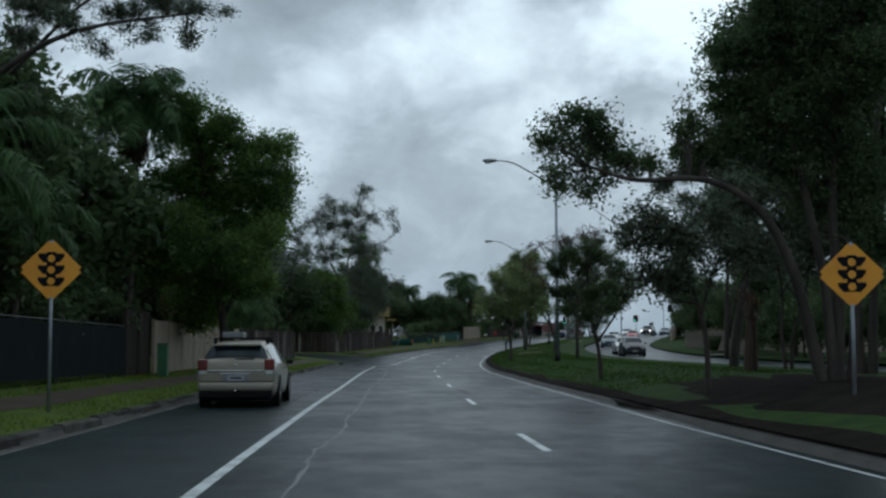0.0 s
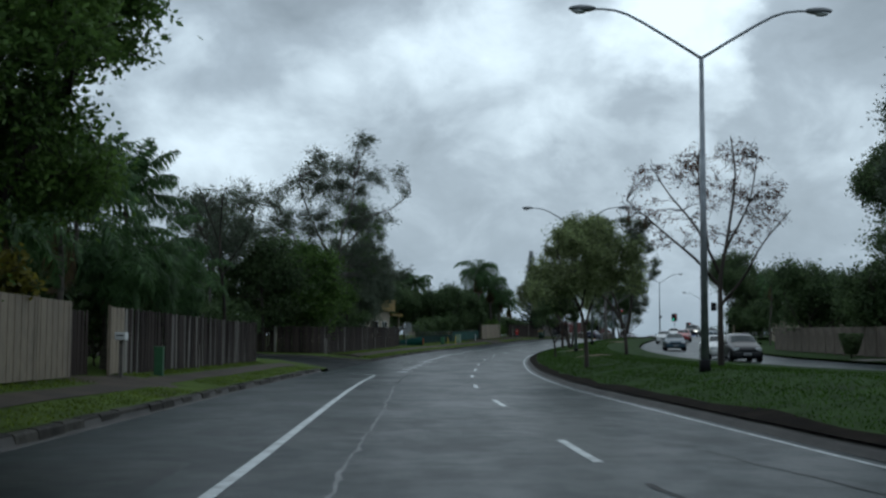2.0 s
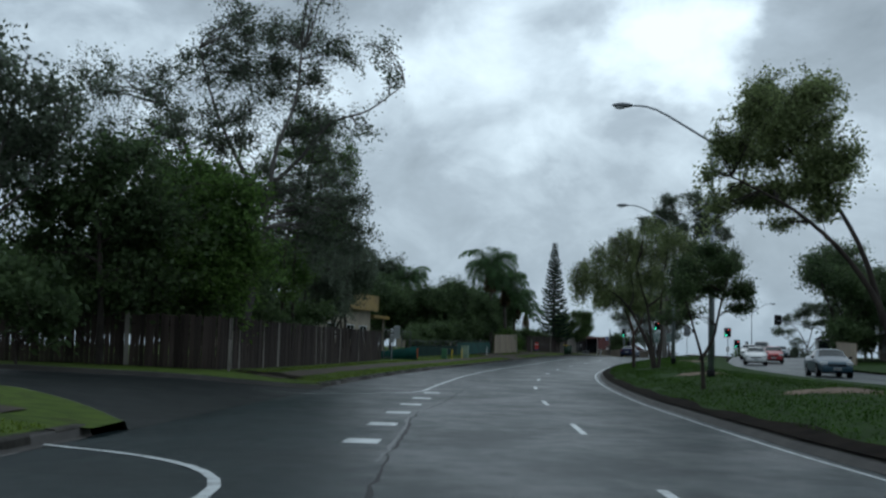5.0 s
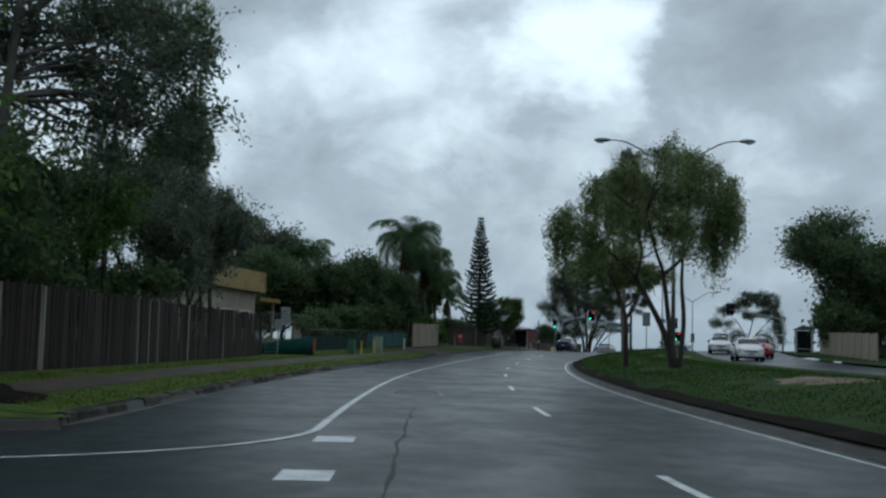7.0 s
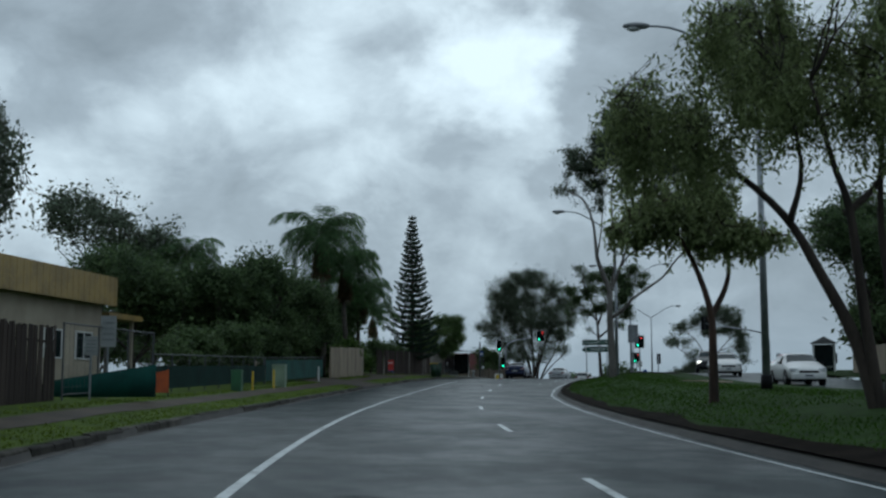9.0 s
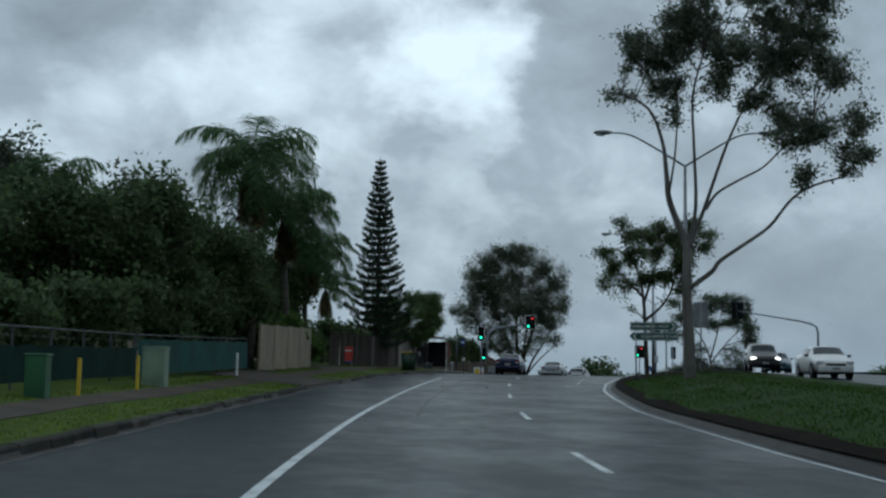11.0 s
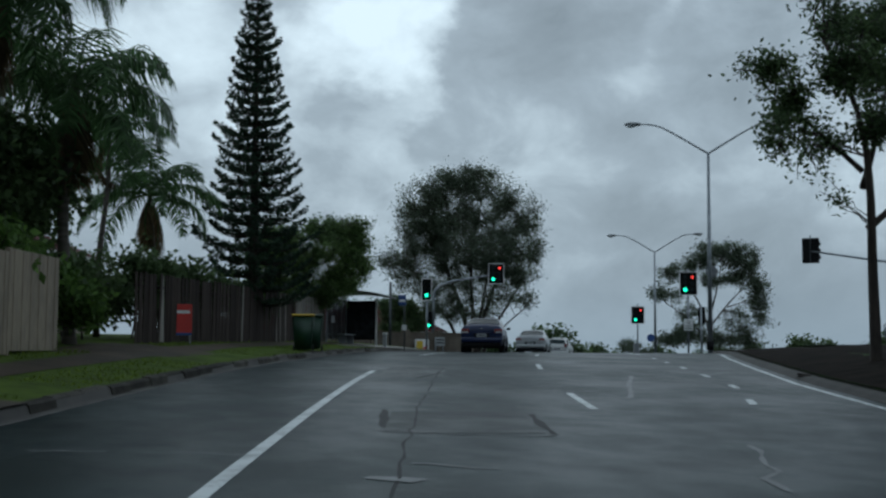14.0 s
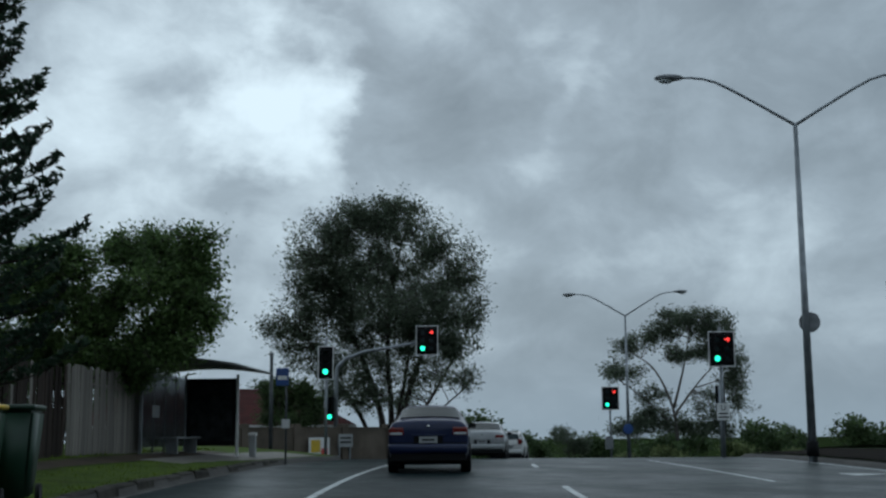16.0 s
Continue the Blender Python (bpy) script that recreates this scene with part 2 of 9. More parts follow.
TEAL_DULL = material("dull_green_cloth", (0.007, 0.030, 0.025), (0.004, 0.017, 0.014), spec=0.1, rough=0.85, scale=1.2, fine=30, bump=0.3)
TEAL = material("teal_shade_cloth", (0.006, 0.066, 0.054), (0.004, 0.036, 0.030), spec=0.2, rough=0.75, scale=1.2, fine=30, bump=0.3)
STEEL = material("galvanised_steel", (0.28, 0.30, 0.32), (0.19, 0.205, 0.22), rough=0.45, scale=3, fine=30, bump=0.05, metal=0.6)
STEEL_DULL = material("dull_steel", (0.085, 0.092, 0.098), (0.055, 0.06, 0.065), rough=0.6, scale=3, fine=30, bump=0.05, metal=0.2, spec=0.2)
DULL_WHITE = material("dull_white_board", (0.34, 0.35, 0.35), (0.24, 0.25, 0.25), rough=0.6, scale=2, bump=0.02, spec=0.2)
STEEL_DARK = material("dark_steel", (0.05, 0.055, 0.06), (0.03, 0.033, 0.036), rough=0.5, scale=5, bump=0.05, metal=0.3)
LAMPGREY = material("lamp_housing", (0.20, 0.21, 0.22), (0.13, 0.14, 0.15), rough=0.4, scale=6, bump=0.05)
BARK = material("rough_bark", (0.055, 0.042, 0.034), (0.022, 0.017, 0.014), rough=0.95, scale=3, fine=20, bump=0.9, stretch=(1, 1, 0.25))
BARK_PALE = material("pale_gum_bark", (0.13, 0.12, 0.108), (0.055, 0.048, 0.042), rough=0.8, scale=0.9, fine=12, bump=0.3, stretch=(1, 1, 0.35))
BARK_RED = material("peeling_red_bark", (0.075, 0.042, 0.030), (0.030, 0.020, 0.016), rough=0.9, scale=2, fine=14, bump=0.8, stretch=(1, 1, 0.2))
PALMTRUNK = material("palm_trunk", (0.10, 0.085, 0.07), (0.05, 0.042, 0.035), rough=0.9, scale=2, fine=10, bump=0.7, stretch=(0.4, 0.4, 5))
BLADE = leaves("grass_blade", (0.145, 0.200, 0.032), (0.080, 0.120, 0.019), 0.05)
BLADE_LUSH = leaves("lush_grass_blade", (0.048, 0.100, 0.014), (0.027, 0.060, 0.009), 0.05)
LEAF_DARK = leaves("dark_leaves", (0.096, 0.142, 0.058), (0.050, 0.080, 0.035))
LEAF_GUM = leaves("gum_leaves", (0.132, 0.164, 0.112), (0.076, 0.098, 0.066))
LEAF_GREEN = leaves("green_leaves", (0.118, 0.200, 0.046), (0.062, 0.115, 0.030))
LEAF_MID = leaves("dull_green_leaves", (0.135, 0.205, 0.070), (0.072, 0.118, 0.042))
LEAF_OLIVE = leaves("olive_leaves", (0.235, 0.285, 0.125), (0.135, 0.170, 0.072))
LEAF_YELLOW = leaves("yellow_leaves", (0.22, 0.19, 0.03), (0.10, 0.10, 0.02))
LEAF_BROWN = leaves("brown_leaves", (0.12, 0.055, 0.03), (0.06, 0.032, 0.02))
LEAF_PINE = leaves("pine_needles", (0.033, 0.060, 0.033), (0.016, 0.033, 0.021))
LEAF_PALM = leaves("palm_leaflets", (0.085, 0.157, 0.056), (0.044, 0.085, 0.033))
LEAF_DRY = leaves("dry_fronds", (0.13, 0.095, 0.05), (0.07, 0.05, 0.03))
SIGN_YELLOW = material("yellow_sign_face", (0.72, 0.30, 0.010), (0.62, 0.25, 0.010), rough=0.4, scale=2, bump=0)
SIGN_GREEN = material("green_sign_face", (0.010, 0.075, 0.055), (0.008, 0.055, 0.042), rough=0.35, scale=2, bump=0)
SIGN_BLUE = material("blue_sign_face", (0.02, 0.07, 0.25), rough=0.4, scale=2, bump=0)
POSTER = material("dull_dark_poster", (0.010, 0.012, 0.014), (0.03, 0.034, 0.036), rough=0.85, scale=3, fine=9, bump=0, spec=0.06)
WHITE = material("white_paint", (0.70, 0.70, 0.69), (0.58, 0.58, 0.57), rough=0.5, scale=2, bump=0.02)
BLACK = material("black_paint", (0.007, 0.007, 0.008), spec=0.12, rough=0.7, scale=4, bump=0.02)
RED = material("red_paint", (0.55, 0.035, 0.025), (0.42, 0.025, 0.02), rough=0.5, scale=2, bump=0.02)
ORANGE = material("orange_mesh", (0.45, 0.09, 0.02), (0.30, 0.06, 0.02), rough=0.7, scale=3, bump=0.1)
YELLOW = material("yellow_plastic", (0.62, 0.42, 0.02), (0.5, 0.33, 0.02), rough=0.45, scale=3, bump=0.02)
BIN_GREEN = material("green_plastic", (0.012, 0.045, 0.022), (0.008, 0.03, 0.016), rough=0.45, scale=3, bump=0.03)
PIT_GREEN = material("pale_green_paint", (0.20, 0.27, 0.19), (0.13, 0.18, 0.125), rough=0.6, scale=2, bump=0.05)
PILLAR_GREEN = material("mid_green_paint", (0.03, 0.12, 0.05), (0.02, 0.08, 0.035), rough=0.6, scale=2, bump=0.05)
ROOF_RED = material("red_roof_tiles", (0.072, 0.018, 0.016), (0.040, 0.012, 0.011), spec=0.12, rough=0.85, scale=1.5, fine=12, bump=0.3)
ROOF_YELLOW = material("mustard_metal_roof", (0.30, 0.20, 0.06), (0.20, 0.135, 0.045), rough=0.5, scale=1, fine=8, bump=0.1)
ROOF_GREY = material("grey_metal_roof", (0.16, 0.16, 0.16), (0.10, 0.10, 0.10), rough=0.5, scale=1, bump=0.1)
RENDERWALL = material("rendered_wall", (0.36, 0.31, 0.24), (0.25, 0.21, 0.165), rough=0.85, scale=0.8, fine=20, bump=0.15)
TANWALL = material("tan_block_wall", (0.14, 0.115, 0.092), (0.085, 0.07, 0.056), rough=0.85, scale=1.0, fine=25, bump=0.3, spec=0.15)
GLASS_DARK = material("dark_glass", (0.010, 0.016, 0.019), rough=0.12, scale=2, bump=0, spec=0.3)
GLASS_DARK.node_tree.nodes["Principled BSDF"].inputs["Specular Tint"].default_value = (0.78, 0.96, 1.0, 1)
SMOKED = material("smoky_glass", (0.20, 0.22, 0.23), (0.16, 0.18, 0.19), rough=0.08, scale=2, bump=0, spec=0.4)
SMOKED.node_tree.nodes["Principled BSDF"].inputs["Transmission Weight"].default_value = 0.9
RUBBER = material("tyre_rubber", (0.014, 0.014, 0.014), rough=0.8, scale=8, bump=0.1)
ALLOY = material("alloy_wheel", (0.42, 0.43, 0.44), (0.30, 0.31, 0.32), rough=0.3, scale=6, bump=0, metal=0.8)
CHROME = material("chrome_trim", (0.6, 0.6, 0.6), rough=0.15, scale=6, bump=0, metal=1.0)
TAIL_RED = material("tail_lamp_red", (0.17, 0.012, 0.010), (0.10, 0.008, 0.008), rough=0.15, scale=8, bump=0, coat=0.6)
HEAD_GLASS = material("headlamp_glass", (0.55, 0.57, 0.58), (0.40, 0.42, 0.43), rough=0.12, scale=8, bump=0, coat=0.6)
PLATE = material("number_plate_white", (0.34, 0.35, 0.36), (0.28, 0.29, 0.30), rough=0.6, scale=6, bump=0)
TRIM_BLACK = material("black_trim", (0.010, 0.010, 0.011), spec=0.12, rough=0.75, scale=8, bump=0.05)
LIT_GREEN = glowing("lit_green_lens", (0.05, 1.0, 0.55), 2.2)
LIT_RED = glowing("lit_red_lens", (1.0, 0.06, 0.05), 2.0)
LIT_HEAD = glowing("lit_headlamp", (1.0, 0.95, 0.85), 3.0)


def car_paint(name, c):
    return material(name, c, tuple(v * 0.85 for v in c), rough=0.42, scale=1.5, fine=20, bump=0, coat=0.45, metal=0.35, spec=0.35)


# ---- helpers of this scene ----
HEAD_S = (-150, 0, 30, 60, 90, 120, 150, 191, 261, 420)
HEAD_D = (-0.41, -0.41, 0.95, 1.34, 4.97, 8.57, 13.10, 18.46, 32.5, 32.5)
_s = np.arange(-150, 421, 1.0)
_h = np.radians(np.interp(_s, HEAD_S, HEAD_D))
_x = np.r_[0, np.cumsum((np.sin(_h[1:]) + np.sin(_h[:-1])) / 2)]
_y = np.r_[0, np.cumsum((np.cos(_h[1:]) + np.cos(_h[:-1])) / 2)]
_x, _y = _x - _x[150] + 0.016, _y - _y[150]


def road_z(s):
    """Height of the main carriageway along its length."""
    d = max(0.0, s - 191)
    e = min(d, 60)
    z = float(np.interp(s, (-150, 0, 20, 41, 66, 83, 100, 117, 135, 152, 168, 180, 191),
                        (0, 0, -0.19, -0.33, -0.43, -0.43, -0.35, -0.18, 0.05, 0.28, 0.58, 0.88, 1.19)))
    return z + 0.028 * e - 0.00048 * e * e - 0.0296 * (d - e)


def rise(s, l):
    """Height of the ground beside the carriageway, over the carriageway."""
    k = float(np.interp(s, (190, 215), (1, 0.45)))
    if l < -4.0:
        return float(np.interp(-l, (4.0, 4.75, 8, 14, 40), (0.13, 0.15, 0.5, 0.65, 0.7)))
    if l > 4.6:
        r = R(s)
        return float(np.interp(l, (r, r + 0.2, min(r + 1.9, 12.9), min(r + 3.8, 13.2), 13.5, 14.3, 14.4, 21.6, 21.7, 24, 60), (0.12, 0.15, 0.46 * k, 0.68 * k, 0.62 * k, 0.52 * k, 0.40, 0.40, 0.52, 0.6, 0.6)))
    return 0.0


def plan(s, l):
    h = math.radians(float(np.interp(s, HEAD_S, HEAD_D)))
    return float(np.interp(s, _s, _x)) + l * math.cos(h), float(np.interp(s, _s, _y)) - l * math.sin(h)


def W(s, l, h=0.0):
    """A place s metres along the road and l metres to its right, h metres over the ground there."""
    x, y = plan(s, l)
    return Vector((x, y, road_z(s) + rise(s, l) + h))


def road_turn(s):
    """Turn of the road about z, in degrees."""
    return -float(np.interp(s, HEAD_S, HEAD_D))


def R(s):
    """Lateral place of the median kerb."""
    return float(np.interp(s, (0, 30, 60, 95, 165, 181, 190, 205, 214, 228, 238), (4.95, 5.15, 5.05, 5.4, 5.35, 6.0, 6.7, 8.4, 9.5, 10.1, 10.3)))


def LK(s):
    """Lateral place of the left kerb."""
    return float(np.interp(s, (0, 40, 100, 170, 194, 203, 215, 236), (-4.55, -4.7, -4.75, -4.7, -4.45, -4.1, -4.1, -4.6)))


def mesh_from(name, verts, faces, mat_, smooth=False):
    me = bpy.data.meshes.new(name)
    me.from_pydata([tuple(v) for v in verts], [], faces)
    me.update()
    for m in (mat_ if isinstance(mat_, (list, tuple)) else [mat_]):
        me.materials.append(m)
    if smooth:
        me.polygons.foreach_set("use_smooth", [True] * len(me.polygons))
    return me


def place(ob, parent):
    ob.parent = parent
    return ob


def part_mesh(name, me, parent, label="", m=None):
    ob = new(name, me)
    ob.parent = parent
    if m is not None:
        ob.matrix_basis = m
    return tagged(ob, label)


def part(name, bm, mat_, parent, label="", smooth=False):
    me = bpy.data.meshes.new(name)
    bm.to_mesh(me)
    bm.free()
    me.materials.append(mat_)
    if smooth:
        me.polygons.foreach_set("use_smooth", [True] * len(me.polygons))
    ob = new(name, me)
    ob.parent = parent
    return tagged(ob, label)


def thing(name, at, turn=0.0, label="", category="", group="", kind=""):
    ob = new(name)
    ob.empty_display_size = 0.2
    ob.matrix_basis = pose(*at, 0, 0, turn)
    return tagged(ob, label, category, group, kind)


def box(bm, x0, x1, y0, y1, z0, z1, bevel=0.0):
    r = bmesh.ops.create_cube(bm, size=1, matrix=Matrix.LocRotScale(((x0 + x1) / 2, (y0 + y1) / 2, (z0 + z1) / 2), None, (x1 - x0, y1 - y0, z1 - z0)))
    if bevel:
        es = list({e for v in r["verts"] for e in v.link_edges})
        bmesh.ops.bevel(bm, geom=es, offset=bevel, segments=2, affect="EDGES", profile=0.6)
    return bm


def boxed(x0, x1, y0, y1, z0, z1, bevel=0.0):
    return box(bmesh.new(), x0, x1, y0, y1, z0, z1, bevel)


def cyl(bm, a, b, r0, r1=None, sides=12, cap=True):
    a, b = Vector(a), Vector(b)
    d = b - a
    m = Matrix.Translation((a + b) / 2) @ d.to_track_quat("Z", "Y").to_matrix().to_4x4()
    bmesh.ops.create_cone(bm, cap_ends=cap, segments=sides, radius1=r0, radius2=r0 if r1 is None else r1, depth=d.length, matrix=m)
    return bm


def tube(pts, radii, sides=8):
    """Vertices and faces of a tapering tube through pts."""
    pts = [Vector(p) for p in pts]
    V, F = [], []
    side = Vector((1, 0, 0))
    for k, p in enumerate(pts):
        d = (pts[min(k + 1, len(pts) - 1)] - pts[max(k - 1, 0)]).normalized()
        u = side - d * side.dot(d)
        if u.length < 0.1:
            u = Vector((0, 1, 0)) - d * d.y
        u.normalize()
        w = d.cross(u)
        side = u
        for j in range(sides):
            a = 2 * math.pi * j / sides
            V.append(p + (u * math.cos(a) + w * math.sin(a)) * radii[k])
    for k in range(len(pts) - 1):
        for j in range(sides):
            a, b = k * sides + j, k * sides + (j + 1) % sides
            F.append((a, b, b + sides, a + sides))
    F.append(tuple(range(sides - 1, -1, -1)))
    F.append(tuple(range((len(pts) - 1) * sides, len(pts) * sides)))
    return V, F


def tubes_mesh(name, items, mat_, sides=8):
    V, F = [], []
    for pts, radii, *n in items:
        v, f = tube(pts, radii, n[0] if n else sides)
        o = len(V)
        V += v
        F += [tuple(i + o for i in q) for q in f]
    return mesh_from(name, V, F, mat_, True)


def strip(name, s0, s1, left, right, lift, mat_, step=2.0, across=1, kind="structure", label="", category="", drape=True):
    """A ribbon along the road between two lateral lines, draped on the ground."""
    n = max(1, int(math.ceil((s1 - s0) / step)))
    V, F = [], []
    for i in range(n + 1):
        s = s0 + (s1 - s0) * i / n
        a = left(s) if callable(left) else left
        b = right(s) if callable(right) else right
        for j in range(across + 1):
            l = a + (b - a) * j / across
            p = W(s, l, lift)
            if not drape:
                p.z = road_z(s) + lift
            V.append(p)
    for i in range(n):
        for j in range(across):
            k = i * (across + 1) + j
            F.append((k, k + 1, k + across + 2, k + across + 1))
    ob = new(name, mesh_from(name, V, F, mat_, True))
    return tagged(ob, label, category, "", kind)


# ---- ground, carriageways, kerbs, verges ----
def build_ground():
    xs = np.r_[-2500, -1200, -600, -300, np.arange(-160, 241, 16), 320, 600, 1200, 2500]
    ys = np.r_[-2500, -1200, -500, -200, np.arange(-96, 401, 16), 520, 800, 1500, 2500]
    V, F = [], []
    for y in ys:
        for x in xs:
            d = (_x - x) ** 2 + (_y - y) ** 2
            k = int(np.argmin(d))
            far = math.sqrt(d[k])
            V.append((x, y, road_z(float(_s[k])) - 0.45 - min(6.0, 0.02 * max(0.0, far - 60))))
    n = len(xs)
    for j in range(len(ys) - 1):
        for i in range(n - 1):
            k = j * n + i
            F.append((k, k + 1, k + n + 1, k + n))
    tagged(new("ground", mesh_from("ground", V, F, GRASS_FAR, True)), "wet green grassland reaching to the horizon", "ground", "", "structure")


build_ground()
strip("road", -60, 330, lambda s: LK(s) - 0.02, R, 0.0, ASPHALT, across=6, drape=False, label="wet grey asphalt carriageway with worn lane lines", category="road")
strip("road_opposite", -60, 250, 14.4, 21.6, 0.0, ASPHALT, across=3, label="wet asphalt carriageway beyond the median", category="road")
strip("median", -60, 238, lambda s: R(s) + 0.16, 14.25, 0.0, GRASS_LUSH, across=8, label="grassed median between the two carriageways", category="median")
strip("verge_left_near", -60, 83, -40, lambda s: LK(s) - 0.18, 0.0, GRASS, across=18, label="mown grass verge beside the road", category="verge")
strip("verge_left", 105, 236, -40, lambda s: LK(s) - 0.18, 0.0, GRASS, across=18, label="mown grass verge beside the road", category="verge")
strip("verge_right", -60, 250, 21.75, 60, 0.0, GRASS_LUSH, across=10, label="grass beyond the opposite carriageway", category="verge")


def sweep(name, s0, s1, line, profile, mat_, label, category="kerb", step=1.5):
    """A profile of (offset outwards, height over the carriageway) swept along a lateral line; sign gives the side."""
    side = -1 if line(s0) < 0 else 1
    n = int((s1 - s0) / step)
    V, F = [], []
    for i in range(n + 1):
        s = s0 + (s1 - s0) * i / n
        for o, h in profile:
            x, y = plan(s, line(s) + side * o)
            V.append((x, y, road_z(s) + h + 0.012 * noise.noise((s * 0.6, o, 3))))
    m = len(profile)
    for i in range(n):
        for j in range(m - 1):
            k = i * m + j
            F.append((k, k + 1, k + m + 1, k + m) if side > 0 else (k + 1, k, k + m, k + m + 1))
    return tagged(new(name, mesh_from(name, V, F, mat_, True)), label, category, "", "structure")


KERB_PROFILE = ((-0.09, 0.005), (-0.03, 0.010), (0.0, 0.03), (0.03, 0.12), (0.06, 0.145), (0.17, 0.15), (0.19, 0.05))
sweep("kerb_left_near", -60, 83, LK, KERB_PROFILE, KERB, "weathered concrete kerb and gutter")
sweep("kerb_left", 104.7, 236, LK, KERB_PROFILE, KERB, "weathered concrete kerb and gutter")
MEDIAN_PROFILE = ((-0.05, 0.004), (0.0, 0.02), (0.03, 0.06), (0.08, 0.085), (0.2, 0.13), (0.26, 0.13))
sweep("kerb_median", -60, 238, R, MEDIAN_PROFILE, KERB, "dark weathered kerb along the median")
strip("median_soil", -60, 185, lambda s: R(s) + 0.12, lambda s: R(s) + 0.55 + 0.35 * noise.noise((s * 0.25, 0, 0)), 0.012, SOIL, step=1, label="dark bare soil along the median kerb", category="soil")
strip("median_soil_far", 185, 238, lambda s: R(s) + 0.17, 14.2, 0.012, SOIL, across=6, label="dark bare mound at the end of the median", category="soil")
strip("footpath_near", -60, 84, lambda s: -6.85 + 0.15 * noise.noise((s * 0.2, 1, 0)), lambda s: -6.0 + 0.15 * noise.noise((s * 0.2, 7, 0)), 0.014, PATHMAT, step=1, label="worn brown footpath along the verge", category="footpath")
strip("footpath", 105.2, 226, lambda s: -6.85 + 0.2 * noise.noise((s * 0.2, 1, 0)), lambda s: -6.0 + 0.2 * noise.noise((s * 0.2, 7, 0)), 0.014, PATHMAT, step=1, label="worn brown footpath along the verge", category="footpath")


def street_z(s, l):
    """Height of the side street, rising with the verge."""
    return road_z(min(max(s, 80), 108)) + (max(0.0, rise(s, l) - 0.15) if l < -4.6 else 0.0)


# side street on the left
def build_side_street():
    V, F = [], []
    n = 14
    for i in range(n + 1):
        a = i / n
        l = -4.55 - 40 * a ** 1.6
        flare = 4.2 * max(0.0, 1 - (-4.55 - l) / 4.5) ** 2
        for j in range(5):
            s = (88.5 - flare) + (100.5 + flare - 88.5 + flare) * j / 4
            x, y = plan(s, l)
            V.append((x, y, street_z(s, l) + 0.004))
    for i in range(n):
        for j in range(4):
            k = i * 5 + j
            F.append((k, k + 1, k + 6, k + 5))
    tagged(new("side_street", mesh_from("side_street", V, F, ASPHALT_OLD, True)), "dark asphalt side street joining the road", "road", "", "structure")
    for name, s_edge, sg in (("kerb_corner_near", 88.5, -1), ("kerb_corner_far", 100.5, 1)):
        V, F = [], []
        m = len(KERB_PROFILE)
        line = [(s_edge + sg * 4.2 * max(0.0, 1 - a / 4.5) ** 2, -4.6 - a) for a in (0, 0.1, 0.3, 0.6, 1, 1.5, 2.2, 3, 4, 5, 8, 14, 24, 38)]
        for k, (s, l) in enumerate(line):
            p, q = line[max(0, k - 1)], line[min(len(line) - 1, k + 1)]
            ds, dl = q[0] - p[0], q[1] - p[1]
            g = math.hypot(ds, dl)
            ns, nl = (-dl / g * 1, ds / g) if sg > 0 else (dl / g, -ds / g)
            for o, h in KERB_PROFILE:
                x, y = plan(s + ns * o, l + nl * o)
                V.append((x, y, street_z(s, l) + h))
        for i in range(len(line) - 1):
            for j in range(m - 1):
                k = i * m + j
                F.append((k, k + 1, k + m + 1, k + m) if sg < 0 else (k + 1, k, k + m, k + m + 1))
        tagged(new(name, mesh_from(name, V, F, KERB, True)), "rounded concrete kerb at the street corner", "kerb", "", "structure")
        # grass behind the corner
        V, F = [], []
        for k, (s, l) in enumerate(line):
            for j in range(5):
                e = (82.6 if sg < 0 else 105.4)
                ss = s + sg * 0.2 + (e - s - sg * 0.2) * j / 4 if (e - s) * sg > 0 else s + sg * 0.2 + sg * 0.3 * j
                x, y = plan(ss, l)
                V.append((x, y, (street_z(ss, l) + 0.148) * (1 - j / 4) + (road_z(ss) + rise(ss, l) - 0.012) * j / 4))
        for i in range(len(line) - 1):
            for j in range(4):
                k = i * 5 + j
                F.append((k, k + 1, k + 6, k + 5))
        tagged(new("verge_corner", mesh_from("verge_corner", V, F, GRASS, True)), "grass behind the street corner", "verge", "", "structure")


build_side_street()


strip("gutter_near", -60, 80, lambda s: LK(s) + 0.08, lambda s: LK(s) + 0.08 + 0.045, 0.0075, GUTTER, step=1.0, drape=False, label="thin pale gutter edge beside the kerb", category="gutter")
strip("gutter", 106, 236, lambda s: LK(s) + 0.08, lambda s: LK(s) + 0.08 + 0.045, 0.0075, GUTTER, step=1.0, drape=False, label="thin pale gutter edge beside the kerb", category="gutter")


# lane markings
def mark(name, s0, s1, l0, width, label, slant=0.0):
    line = l0 if callable(l0) else (lambda s: l0)
    return strip(name, s0, s1, lambda s: line(s) - width / 2, lambda s: line(s) + width / 2, 0.006, PAINT, step=1.0, drape=False, label=label, category="road marking", kind="structure")


def edge_line(s):
    return float(np.interp(s, (-60, 40, 85, 106, 150, 191, 212, 236), (-1.5, -1.62, -1.85, -1.38, -1.5, -1.45, -1.3, -1.2)))


def lane_line(s):
    return float(np.interp(s, (-60, 0, 40, 60, 90, 112, 135, 152, 190, 215, 236), (2.05, 2.05, 2.0, 1.95, 2.45, 2.3, 2.35, 2.12, 2.1, 2.5, 2.5)))


